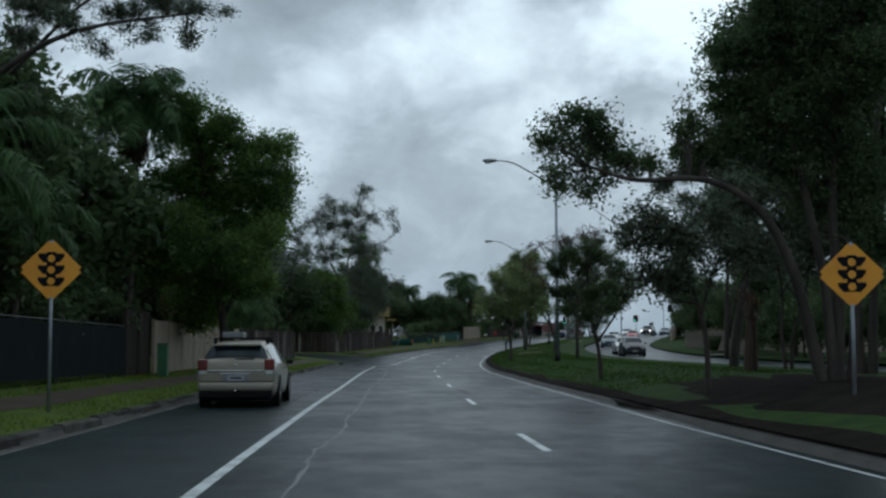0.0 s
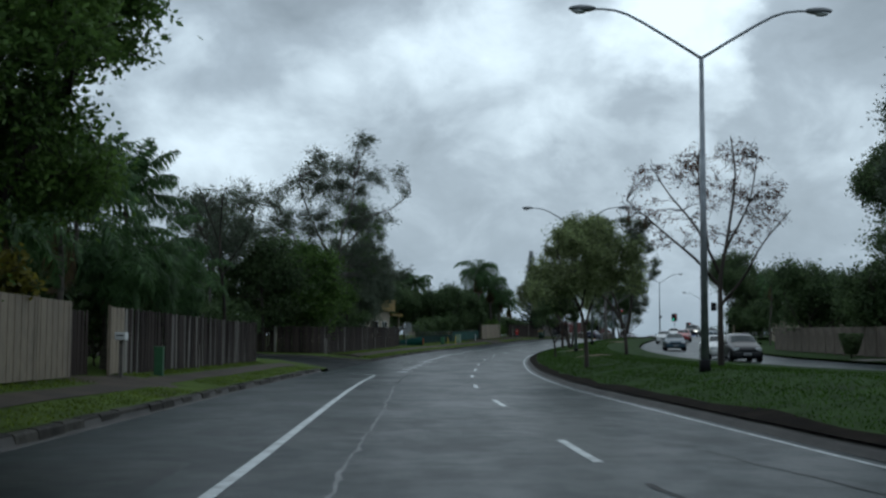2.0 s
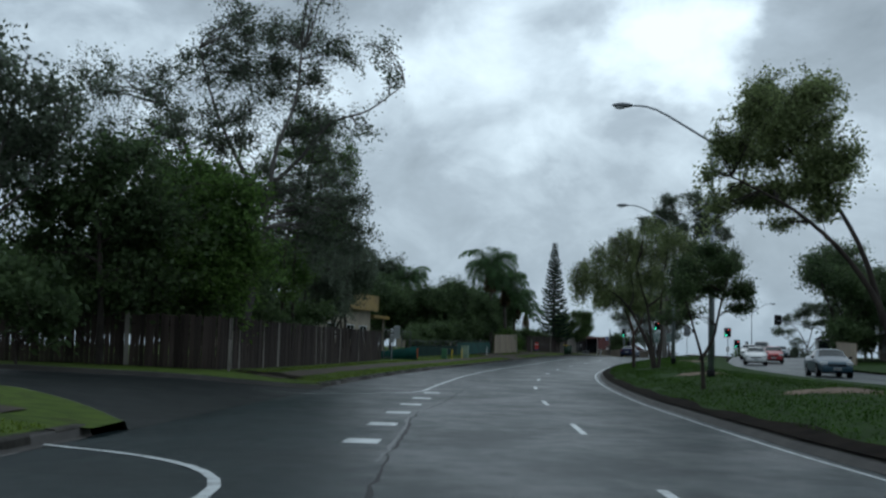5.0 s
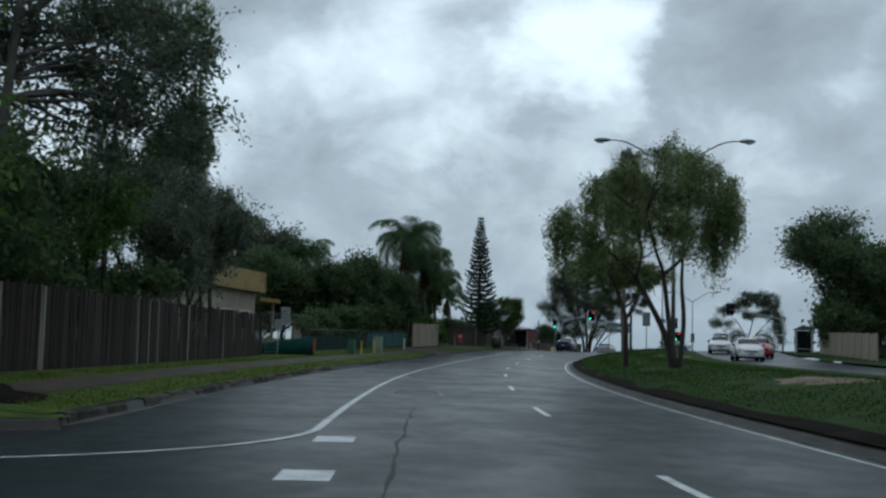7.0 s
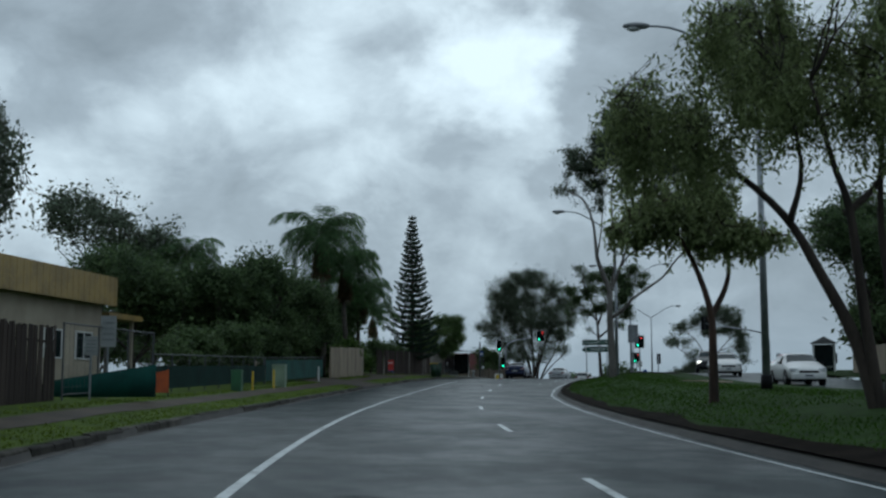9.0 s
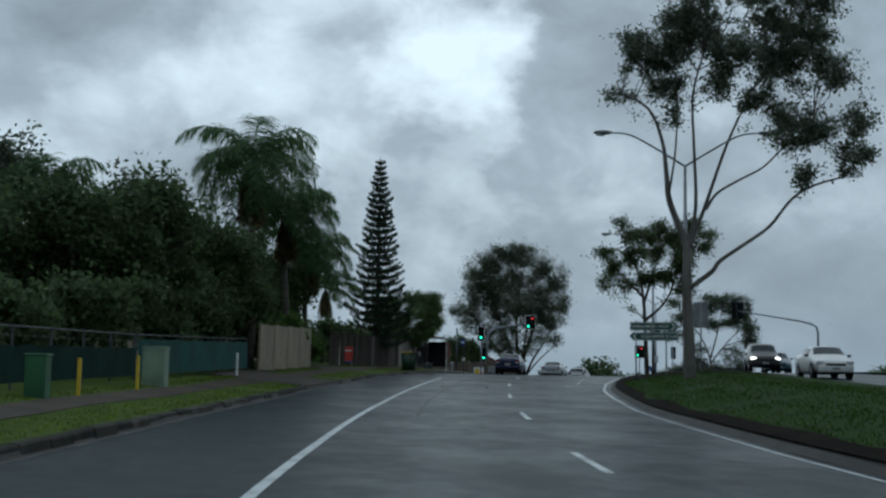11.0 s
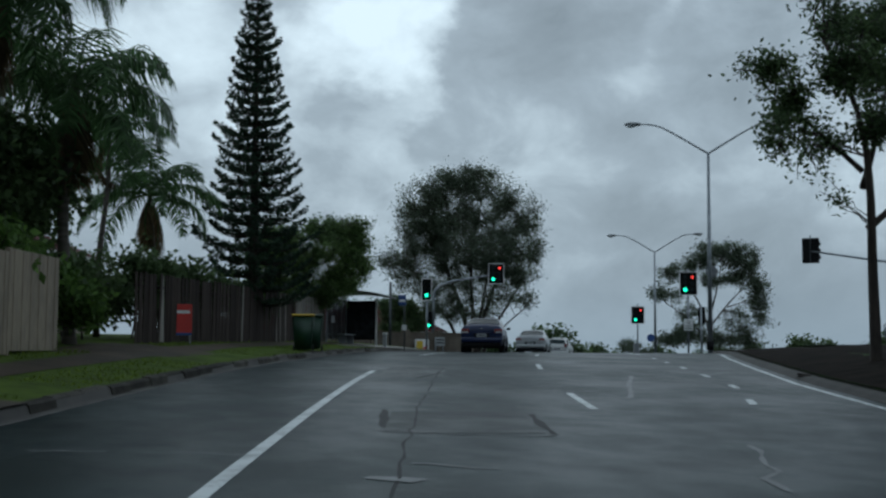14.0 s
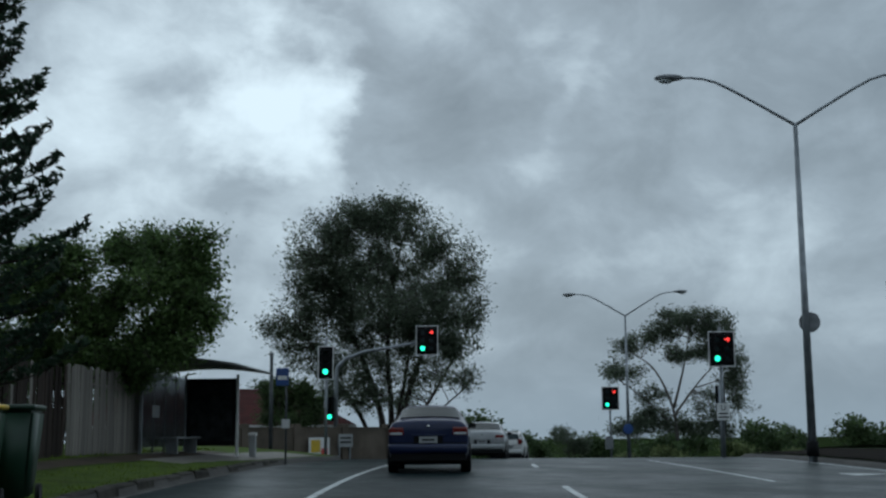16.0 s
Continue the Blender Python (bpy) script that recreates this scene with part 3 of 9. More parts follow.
mark("edge_line_near", -60, 76.4, edge_line, 0.13, "worn white edge line")
mark("edge_line", 105.6, 194, edge_line, 0.13, "worn white edge line")
mark("edge_line_far", 207, 228, edge_line, 0.12, "worn white edge line")
mark("median_line", -60, 172, lambda s: R(s) - 0.27, 0.065, "thin worn white line along the median kerb")
mark("median_line_far", 172, 232, lambda s: R(s) - 0.30, 0.10, "thin worn white line along the median kerb")
for k in range(-4, 20):
    near = float(np.interp(k, (-4, 0, 2, 3, 6, 7, 8, 9, 11, 12, 13, 14, 15, 16, 19), (-34, 14.6, 39.8, 52.0, 86.2, 97.6, 110.3, 122.0, 148.8, 160.5, 172.6, 184.0, 195.4, 207.5, 244)))
    mark("lane_dash", near, near + 3.1, lane_line, 0.11, "worn white lane dash").name = "lane_dash"
for k in range(6):
    mark("give_way_dash", 83.0 + 4.15 * k, 83.9 + 4.15 * k, lambda s: -1.02, 0.5, "wide white dash across the street mouth")
for s in (185.0, 188.6, 192.3, 196.2, 200.2, 204.2):
    mark("turn_lane_dash", s, s + 1.0, lambda s: float(np.interp(s, (185, 189, 193, 200, 206), (4.4, 5.1, 5.35, 5.7, 5.9))), 0.11, "short white dash of the turning lane")
mark("turn_lane_line", 211.5, 228, lambda s: 6.0, 0.11, "worn white line beside the turning lane")


def curved_line(name, pts, width, label):
    V, F = [], []
    for k, (s, l) in enumerate(pts):
        p, q = pts[max(0, k - 1)], pts[min(len(pts) - 1, k + 1)]
        g = math.hypot(q[0] - p[0], q[1] - p[1])
        ns, nl = -(q[1] - p[1]) / g, (q[0] - p[0]) / g
        for sg in (-0.5, 0.5):
            x, y = plan(s + ns * width * sg, l + nl * width * sg)
            V.append((x, y, street_z(s, l) + 0.010))
    for k in range(len(pts) - 1):
        F.append((2 * k, 2 * k + 1, 2 * k + 3, 2 * k + 2))
    return new(name, mesh_from(name, V, F, PAINT))


tagged(curved_line("edge_curve_near", [(76.4 + 5.2 * math.sin(a * 0.13), -6.9 + 5.1 * math.cos(a * 0.13)) for a in range(13)], 0.12, ""), "white edge line curving into the side street", "road marking", "", "structure")
tagged(curved_line("edge_curve_far", [(105.9 - 5.6 * math.sin(a * 0.13), -6.6 + 5.22 * math.cos(a * 0.13)) for a in range(12)], 0.12, ""), "white edge line curving out of the side street", "road marking", "", "structure")


tagged(curved_line("turn_arrow", [(209.0, 6.95), (212.6, 6.95), (213.5, 7.1), (213.9, 7.5), (214.0, 8.0)], 0.22, ""), "worn white turn arrow on the turning lane", "road marking", "", "structure")
tagged(new("turn_arrow_head", mesh_from("turn_arrow_head", [(*plan(s, l), road_z(s) + 0.010) for s, l in ((213.4, 7.95), (214.6, 7.95), (214.0, 8.75))], [(0, 1, 2)], PAINT)), "worn white arrow head on the turning lane", "road marking", "", "structure")


# grass blades over the verges and the median
def blades(name, s0, s1, la, lb, per_m2, label, seed, tall=0.05, mat_=None):
    rng = np.random.default_rng(seed)
    V, F = [], []
    for s in np.arange(s0, s1, 1.0):
        a, b = la(s), lb(s)
        n = int((b - a) * per_m2)
        if n < 1:
            continue
        ls = rng.uniform(0, 1, size=n) ** 1.2 if a > 0 else 1 - rng.uniform(0, 1, size=n) ** 1.2
        for u in ls:
            l = a + (b - a) * u
            if noise.noise((s * 0.45, l * 0.45, 5.0)) < -0.42 or -7.05 < l < -5.85 or (l < 0 and (175 < s < 182 or 192.5 < s < 198 or 54 < s < 58.5 or s > 216.5 and l > -6.2)):
                continue
            p = W(s + rng.uniform(0, 1), l, -0.012)
            h = tall * rng.uniform(0.5, 1.5)
            t = rng.uniform(0, 6.28)
            w = 0.014 * rng.uniform(0.7, 1.5)
            dx, dy = math.cos(t) * w, math.sin(t) * w
            e = rng.normal(size=2) * h * 0.45
            o = len(V)
            V += [(p.x - dx, p.y - dy, p.z), (p.x + dx, p.y + dy, p.z), (p.x + e[0], p.y + e[1], p.z + h)]
            F.append((o, o + 1, o + 2))
    tagged(new(name, mesh_from(name, V, F, mat_ or BLADE)), label, "grass", "", "stuff")


blades("grass_verge_near", 4, 82, lambda s: -7.8, lambda s: LK(s) - 0.25, 110, "short uneven grass blades on the verge", 1)
blades("grass_verge", 106, 228, lambda s: -7.6, lambda s: LK(s) - 0.25, 110, "short uneven grass blades on the verge", 2)
blades("grass_median", 28, 187, lambda s: R(s) + 0.55, lambda s: min(13.9, R(s) + 6.0), 85, "short uneven grass blades on the median", 3, mat_=BLADE_LUSH)


# ---- trees ----
def leaf_mesh(name, centres, size, mat_, rng, flat=0.3, long=1.6, hang=0.0):
    """Many small pointed leaves round the given places, as one mesh."""
    n = len(centres)
    a = rng.normal(size=(n, 3))
    a[:, 2] = a[:, 2] * (1 - flat) - hang
    a /= np.linalg.norm(a, axis=1)[:, None] + 1e-9
    b = rng.normal(size=(n, 3))
    b -= a * (a * b).sum(1)[:, None]
    b /= np.linalg.norm(b, axis=1)[:, None] + 1e-9
    sz = size * rng.uniform(0.6, 1.35, size=(n, 1))
    c = np.asarray(centres)
    v = np.stack([c - a * sz * long * 0.5, c + b * sz * 0.45, c + a * sz * long * 0.5, c - b * sz * 0.45], 1).reshape(-1, 3)
    me = bpy.data.meshes.new(name)
    me.vertices.add(4 * n)
    me.vertices.foreach_set("co", v.ravel())
    me.loops.add(4 * n)
    me.loops.foreach_set("vertex_index", np.arange(4 * n))
    me.polygons.add(n)
    me.polygons.foreach_set("loop_start", np.arange(0, 4 * n, 4))
    me.polygons.foreach_set("loop_total", np.full(n, 4))
    me.materials.append(mat_)
    me.update()
    return me


def bough(a, b, sag, rng, n=5, wob=0.06):
    a, b = np.array(a, float), np.array(b, float)
    L = np.linalg.norm(b - a)
    pts = []
    for k in range(n + 1):
        t = k / n
        p = a + (b - a) * t
        p[2] += sag * L * math.sin(math.pi * t)
        if 0 < k < n:
            p += rng.normal(size=3) * wob * L * 0.5
        pts.append(p)
    return pts


def smooth_line(line, sub=4):
    """Points of a smooth curve through the given points."""
    line = [np.array(p, float) for p in line]
    n = len(line)
    fine = []
    for k in range(n - 1):
        p0, p1, p2, p3 = line[max(0, k - 1)], line[k], line[k + 1], line[min(n - 1, k + 2)]
        for j in range(sub):
            t = j / sub
            fine.append(0.5 * ((2 * p1) + (p2 - p0) * t + (2 * p0 - 5 * p1 + 4 * p2 - p3) * t * t + (3 * p1 - p0 - 3 * p2 + p3) * t ** 3))
    fine.append(line[-1])
    return fine


def grow(seed, limbs, lobes, twigs, per, leaf_size, bark, leaf, sigma=0.2, branches=4, hang=0.4, strand=0.0, shell=0.5, long=1.8, twig_r=0.011, branch_r=0.035):
    """Trunk mesh and crown mesh: drawn limbs, branches reaching into the lobes of the crown, and leafy twigs along them."""
    rng = np.random.default_rng(seed)
    items, nodes = [], []
    for pts, r0, r1 in limbs:
        fine = smooth_line(pts)
        m = len(fine)
        items.append((fine, [r0 + (r1 - r0) * (k / (m - 1)) ** 0.75 for k in range(m)], 9))
        nodes += fine[int(m * 0.4):]
    trunk_nodes = np.array(nodes)
    C = np.array([q[:3] for q in lobes], float)
    Rr = np.array([q[3:6] for q in lobes], float)
    extra = []
    for i in range(len(lobes)):
        for _ in range(branches):
            d = rng.normal(size=3)
            e = C[i] + d / np.linalg.norm(d) * Rr[i] * rng.uniform(0.15, 0.8)
            w = np.linalg.norm(trunk_nodes - e, axis=1) + 0.7 * np.maximum(0, trunk_nodes[:, 2] - e[2] + 0.3)
            root = trunk_nodes[int(np.argmin(w))]
            L = np.linalg.norm(e - root)
            b = smooth_line(bough(root, e, 0.07, rng, 4, 0.09), 2)
            rr = branch_r * (0.6 + 0.18 * L)
            items.append((b, [rr * (1 - 0.78 * k / (len(b) - 1)) for k in range(len(b))], 5))
            extra += b[3:]
    allnodes = np.vstack([trunk_nodes[len(trunk_nodes) // 2:], np.array(extra)])
    vol = (Rr[:, 0] * Rr[:, 1] * Rr[:, 2]) ** 0.75
    which = rng.choice(len(lobes), twigs, p=vol / vol.sum())
    d = rng.normal(size=(twigs, 3))
    d /= np.linalg.norm(d, axis=1)[:, None]
    ph = rng.uniform(0, 6, size=(len(lobes), 3))[which]
    wob = 0.92 + 0.12 * np.sin(4.1 * d[:, 0] + ph[:, 0]) + 0.12 * np.sin(5.3 * d[:, 1] + ph[:, 1]) + 0.10 * np.sin(6.1 * d[:, 2] + ph[:, 2])
    # a third of the twigs fill the space between neighbouring lobes
    dist = np.linalg.norm(C[:, None, :] - C[None, :, :], axis=2) + np.eye(len(C)) * 99
    order = np.argsort(dist, axis=1)[:, :3]
    mate = order[which, rng.integers(0, min(3, order.shape[1]), size=twigs)] if len(C) > 3 else which
    mixw = np.where((rng.uniform(size=twigs) < 0.5) & (dist[which, mate] < 3.6), rng.uniform(0.15, 0.85, size=twigs), 0.0)[:, None]
    centre = C[which] * (1 - mixw) + C[mate] * mixw
    E = centre + d * Rr[which] * (rng.uniform(0, 1, size=twigs) ** shell * wob)[:, None]
    near = np.argmin(((E[:, None, :] - allnodes[None, :, :]) ** 2).sum(2), axis=1)
    A = allnodes[near]
    v = E - A
    ln = np.linalg.norm(v, axis=1) + 1e-6
    bend = rng.normal(size=(twigs, 3)) * (0.12 * ln)[:, None]
    for k in range(twigs if twig_r else 0):
        items.append(([A[k], A[k] + v[k] * 0.5 + bend[k], E[k]], [twig_r * 1.3, twig_r, twig_r * 0.5], 3))
    u0 = np.maximum(0.1, 1 - 0.75 / ln)[:, None]
    u = u0 + (1.08 - u0) * rng.uniform(0, 1, size=(twigs, per))
    cen = A[:, None, :] + v[:, None, :] * u[:, :, None] + (bend[:, None, :] * (4 * u * (1 - u))[:, :, None]) + rng.normal(size=(twigs, per, 3)) * [sigma, sigma, sigma * 0.8]
    if strand:
        cen[:, :, 2] -= strand * rng.uniform(0.3, 1.0, size=(twigs, 1)) * np.linspace(0, 1, per)[None, :]
        cen[:, :, :2] += (E[:, None, :2] - cen[:, :, :2]) * 0.55 * np.linspace(0.4, 1, per)[None, :, None]
    keep = rng.uniform(size=twigs) > 0.06
    cen = cen[keep].reshape(-1, 3)
    cen = cen[cen[:, 2] > 0.25]
    return tubes_mesh("trunk", items, bark), leaf_mesh("crown", cen, leaf_size, leaf, rng, hang=hang + (0.8 if strand else 0), long=long)


def tree_meshes(seed, height, radius, base, trunk_r=0.16, bark=None, leaf=None, leaf_size=0.13, twigs=600, per=24, stems=1, sigma=0.22, lobes=9, strand=0.0, branches=4, lean=0.0, shell=0.5, twig_r=0.011):
    """A broadleaf tree of the given height and crown, standing at the origin."""
    rng = np.random.default_rng(seed)
    cz, rz = (height + base) / 2, (height - base) / 2
    limbs = []
    for k in range(stems):
        a = 2 * math.pi * k / stems + rng.uniform(0, 1)
        o = 0.0 if stems == 1 else 1.0
        cx, cy = math.cos(a) * o, math.sin(a) * o
        rt = trunk_r / (1 if stems == 1 else 1.3)
        limbs.append(([(cx * rt, cy * rt, -0.3), (cx * (rt + 0.03 * radius) + rng.normal() * 0.04, cy * (rt + 0.03 * radius), base * 0.5),
                       (cx * radius * 0.16 + rng.normal() * 0.05 * radius + lean * 0.3, cy * radius * 0.16 + rng.normal() * 0.05 * radius, base + rz * 0.3),
                       (cx * radius * 0.32 + rng.normal() * 0.08 * radius + lean, cy * radius * 0.32 + rng.normal() * 0.08 * radius, cz + rz * 0.55)], rt, rt * 0.18))
        for j in range(3 if stems > 1 else 5):
            b = a + 2 * math.pi * j / (3 if stems > 1 else 5) + rng.uniform(-0.4, 0.4)
            z0 = base * 0.8 + rz * rng.uniform(0.0, 0.6)
            f = rng.uniform(0.5, 0.75) * radius
            limbs.append(([(cx * radius * 0.08, cy * radius * 0.08, z0), (cx * radius * 0.1 + math.cos(b) * f * 0.5, cy * radius * 0.1 + math.sin(b) * f * 0.5, z0 + rz * 0.35),
                           (math.cos(b) * f, math.sin(b) * f, z0 + rz * rng.uniform(0.5, 0.9))], rt * 0.5, rt * 0.14))
    lb = [(lean, 0, cz, radius * 0.6, radius * 0.6, rz * 0.75)]
    for k in range(lobes):
        a = 2.4 * k + rng.uniform(-0.3, 0.3)
        h = -0.75 + 1.55 * ((k * 0.618 + 0.2) % 1.0)
        f = math.sqrt(max(0.1, 1 - h * h * 0.8)) * rng.uniform(0.5, 0.66)
        g = rng.uniform(0.34, 0.5)
        lb.append((lean + math.cos(a) * radius * f, math.sin(a) * radius * f, cz + h * rz * 0.68, radius * g, radius * g, min(rz * 0.5, radius * g * 0.85)))
    return grow(seed + 500, limbs, lb, twigs, per, leaf_size, bark or BARK, leaf or LEAF_DARK, sigma, branches, strand=strand, shell=shell, branch_r=0.02 + trunk_r * 0.08, twig_r=twig_r)


def stand_tree(name, meshes, at, label, turn=0.0, scale=1.0, group="", category="tree"):
    t = thing(name, at, turn, label, category, group)
    t.scale = (scale,) * 3
    part_mesh("trunk", meshes[0], t)
    part_mesh("crown", meshes[1], t)
    return t


def palm_meshes(seed, height, crown_r, fronds=18, trunk_r=0.14, droop=1.0, leaflet=0.5, dry=4, up=0.7, dense=46):
    rng = np.random.default_rng(seed)
    pts = [np.array([0.12 * math.sin(k * 0.5 + seed), 0.10 * math.cos(k * 0.4), -0.3 + (height + 0.3) * k / 10]) for k in range(11)]
    rr = [trunk_r * (1.4 if k == 0 else 1.0 - 0.03 * k) for k in range(11)]
    top = pts[-1]
    items = [(pts, rr, 10), ([top - [0, 0, 0.2], top + [0, 0, 0.7]], [trunk_r * 0.85, trunk_r * 0.45], 8)]
    V, F, VD, FD = [], [], [], []
    for k in range(fronds + dry):
        is_dry = k >= fronds
        a = 2.399 * k + rng.uniform(-0.2, 0.2)
        el = -0.9 if is_dry else up + 0.5 - 1.5 * (k / fronds) + rng.uniform(-0.15, 0.15)
        L = crown_r * rng.uniform(0.85, 1.15) * (0.8 if is_dry else 1)
        d = np.array([math.cos(a), math.sin(a), 0])
        prev, ang = top + [0, 0, 0.4], el
        rach, n = [prev], 11
        for i in range(n):
            ang -= droop * 2.1 / n * (0.4 + i / n)
            prev = prev + (d * math.cos(ang) + np.array([0, 0, math.sin(ang)])) * L / n
            rach.append(prev)
        items.append((rach, [0.03 - 0.0022 * i for i in range(n + 1)], 4))
        side = np.array([-d[1], d[0], 0])
        Vt, Ft = (VD, FD) if is_dry else (V, F)
        for i in range(dense):
            t = (0.12 + 0.88 * i / dense) * n
            i0 = min(n - 1, int(t))
            p = rach[i0] + (rach[i0 + 1] - rach[i0]) * (t - i0)
            g = rach[i0 + 1] - rach[i0]
            g = g / np.linalg.norm(g)
            ll = leaflet * math.sin(math.pi * min(0.98, 0.18 + 0.75 * i / dense)) * rng.uniform(0.85, 1.15)
            for sg in (-1, 1):
                w = side * sg * 0.85 + g * 0.45 + np.array([0, 0, rng.uniform(-1.1, 0.1) if not is_dry else -1.0])
                w = w / np.linalg.norm(w)
                mid, tip = p + w * ll * 0.55 + [0, 0, 0.03], p + w * ll + np.array([0, 0, -0.22 * ll])
                o = len(Vt)
                Vt += [p - g * 0.02, p + g * 0.02, mid + g * 0.026, tip, mid - g * 0.026]
                Ft += [(o, o + 1, o + 2, o + 4), (o + 4, o + 2, o + 3)]
    return (tubes_mesh("trunk", items[:2], PALMTRUNK), mesh_from("crown", V, F, LEAF_PALM),
            mesh_from("dry_fronds", VD, FD, LEAF_DRY) if VD else None, tubes_mesh("stalk", items[2:], LEAF_PALM))


def stand_palm(name, meshes, at, label, turn=0.0, scale=1.0, group=""):
    t = thing(name, at, turn, label, "palm tree", group)
    t.scale = (scale,) * 3
    part_mesh("trunk", meshes[0], t)
    part_mesh("fronds", meshes[1], t)
    if meshes[2]:
        part_mesh("dead_fronds", meshes[2], t, "hanging dry brown fronds")
    part_mesh("stalk", meshes[3], t)
    return t


def pine_meshes(seed, height, r_max):
    """A Norfolk pine: regular whorls of upswept, rope-like branches."""
    rng = np.random.default_rng(seed)
    items = [([np.array([0, 0, -0.3 + (height + 0.3) * k / 12]) for k in range(13)], [max(0.03, 0.24 * (1 - k / 12.5)) for k in range(13)], 10)]
    cen, ax = [], []
    z = 1.3
    tier = 0
    while z < height - 0.15:
        f = (z - 1.3) / (height - 1.3)
        R0 = r_max * (1 - f) ** 0.9 * (0.90 + 0.10 * math.sin(tier * 2.1)) + 0.16
        nb = 7 if f < 0.8 else 5
        for j in range(nb):
            a = 2 * math.pi * j / nb + tier * 0.45 + rng.uniform(-0.12, 0.12)
            L = R0 * rng.uniform(0.82, 1.1)
            d = np.array([math.cos(a), math.sin(a), 0])
            n = max(4, int(L / 0.25))
            pts = []
            for i in range(n + 1):
                t = i / n
                pts.append(np.array([0, 0, z]) + d * L * t + np.array([0, 0, L * (-0.10 * math.sin(math.pi * t * 0.8) + 0.30 * t * t)]))
            items.append((pts, [max(0.008, 0.04 * (1 - t / (n + 1))) for t in range(n + 1)], 4))
            # foliage ropes beside and on the branch
            m = int(95 * L)
            t = rng.uniform(0.12, 1.0, size=m) ** 0.8
            i0 = np.minimum(n - 1, (t * n).astype(int))
            P = np.array(pts)
            base = P[i0] + (P[i0 + 1] - P[i0]) * (t * n - i0)[:, None]
            sd = np.array([-d[1], d[0], 0])
            w = 0.30 * np.sin(np.pi * np.minimum(0.95, t * 0.9 + 0.08)) + 0.05
            off = rng.uniform(-1, 1, size=m)
            cen.append(base + sd * (off * w)[:, None] + np.c_[np.zeros(m), np.zeros(m), rng.uniform(-0.02, 0.12, size=m) + 0.10 * np.abs(off)])
        z += 0.33 + 0.16 * (1 - f)
        tier += 1
    return tubes_mesh("trunk", items, BARK), leaf_mesh("crown", np.concatenate(cen), 0.075, LEAF_PINE, rng, long=2.6)


BUSH = tree_meshes(18, 2.4, 1.5, 0.05, 0.05, BARK, LEAF_OLIVE, 0.10, 260, 16, sigma=0.16, lobes=7, branches=2)


def shaped_tree(name, at, turn, limbs, lobes, twigs, per, leaf_size, bark, leaf, label, seed, depth=0.6, sigma=0.2, puff=1.18, **more):
    """A tree drawn in its own upright plane: limbs as (points (across, height), radius at foot, at tip), lobes as (across, height, half width, half height)."""
    rng = np.random.default_rng(seed)
    lim = []
    for pts, r0, r1 in limbs:
        dep = rng.normal() * depth
        lim.append(([(u, dep * k / (len(pts) - 1) + rng.normal() * 0.04, z) for k, (u, z) in enumerate(pts)], r0, r1))
    lb = [(u, rng.normal() * depth, z, w * puff, (w + h) / 2 * puff, h * puff) for u, z, w, h in lobes]
    t = thing(name, at, turn, label, "tree")
    tr, cr = grow(seed, lim, lb, twigs, per, leaf_size, bark, leaf, sigma, **more)
    part_mesh("trunk", tr, t)
    part_mesh("crown", cr, t)
    return t


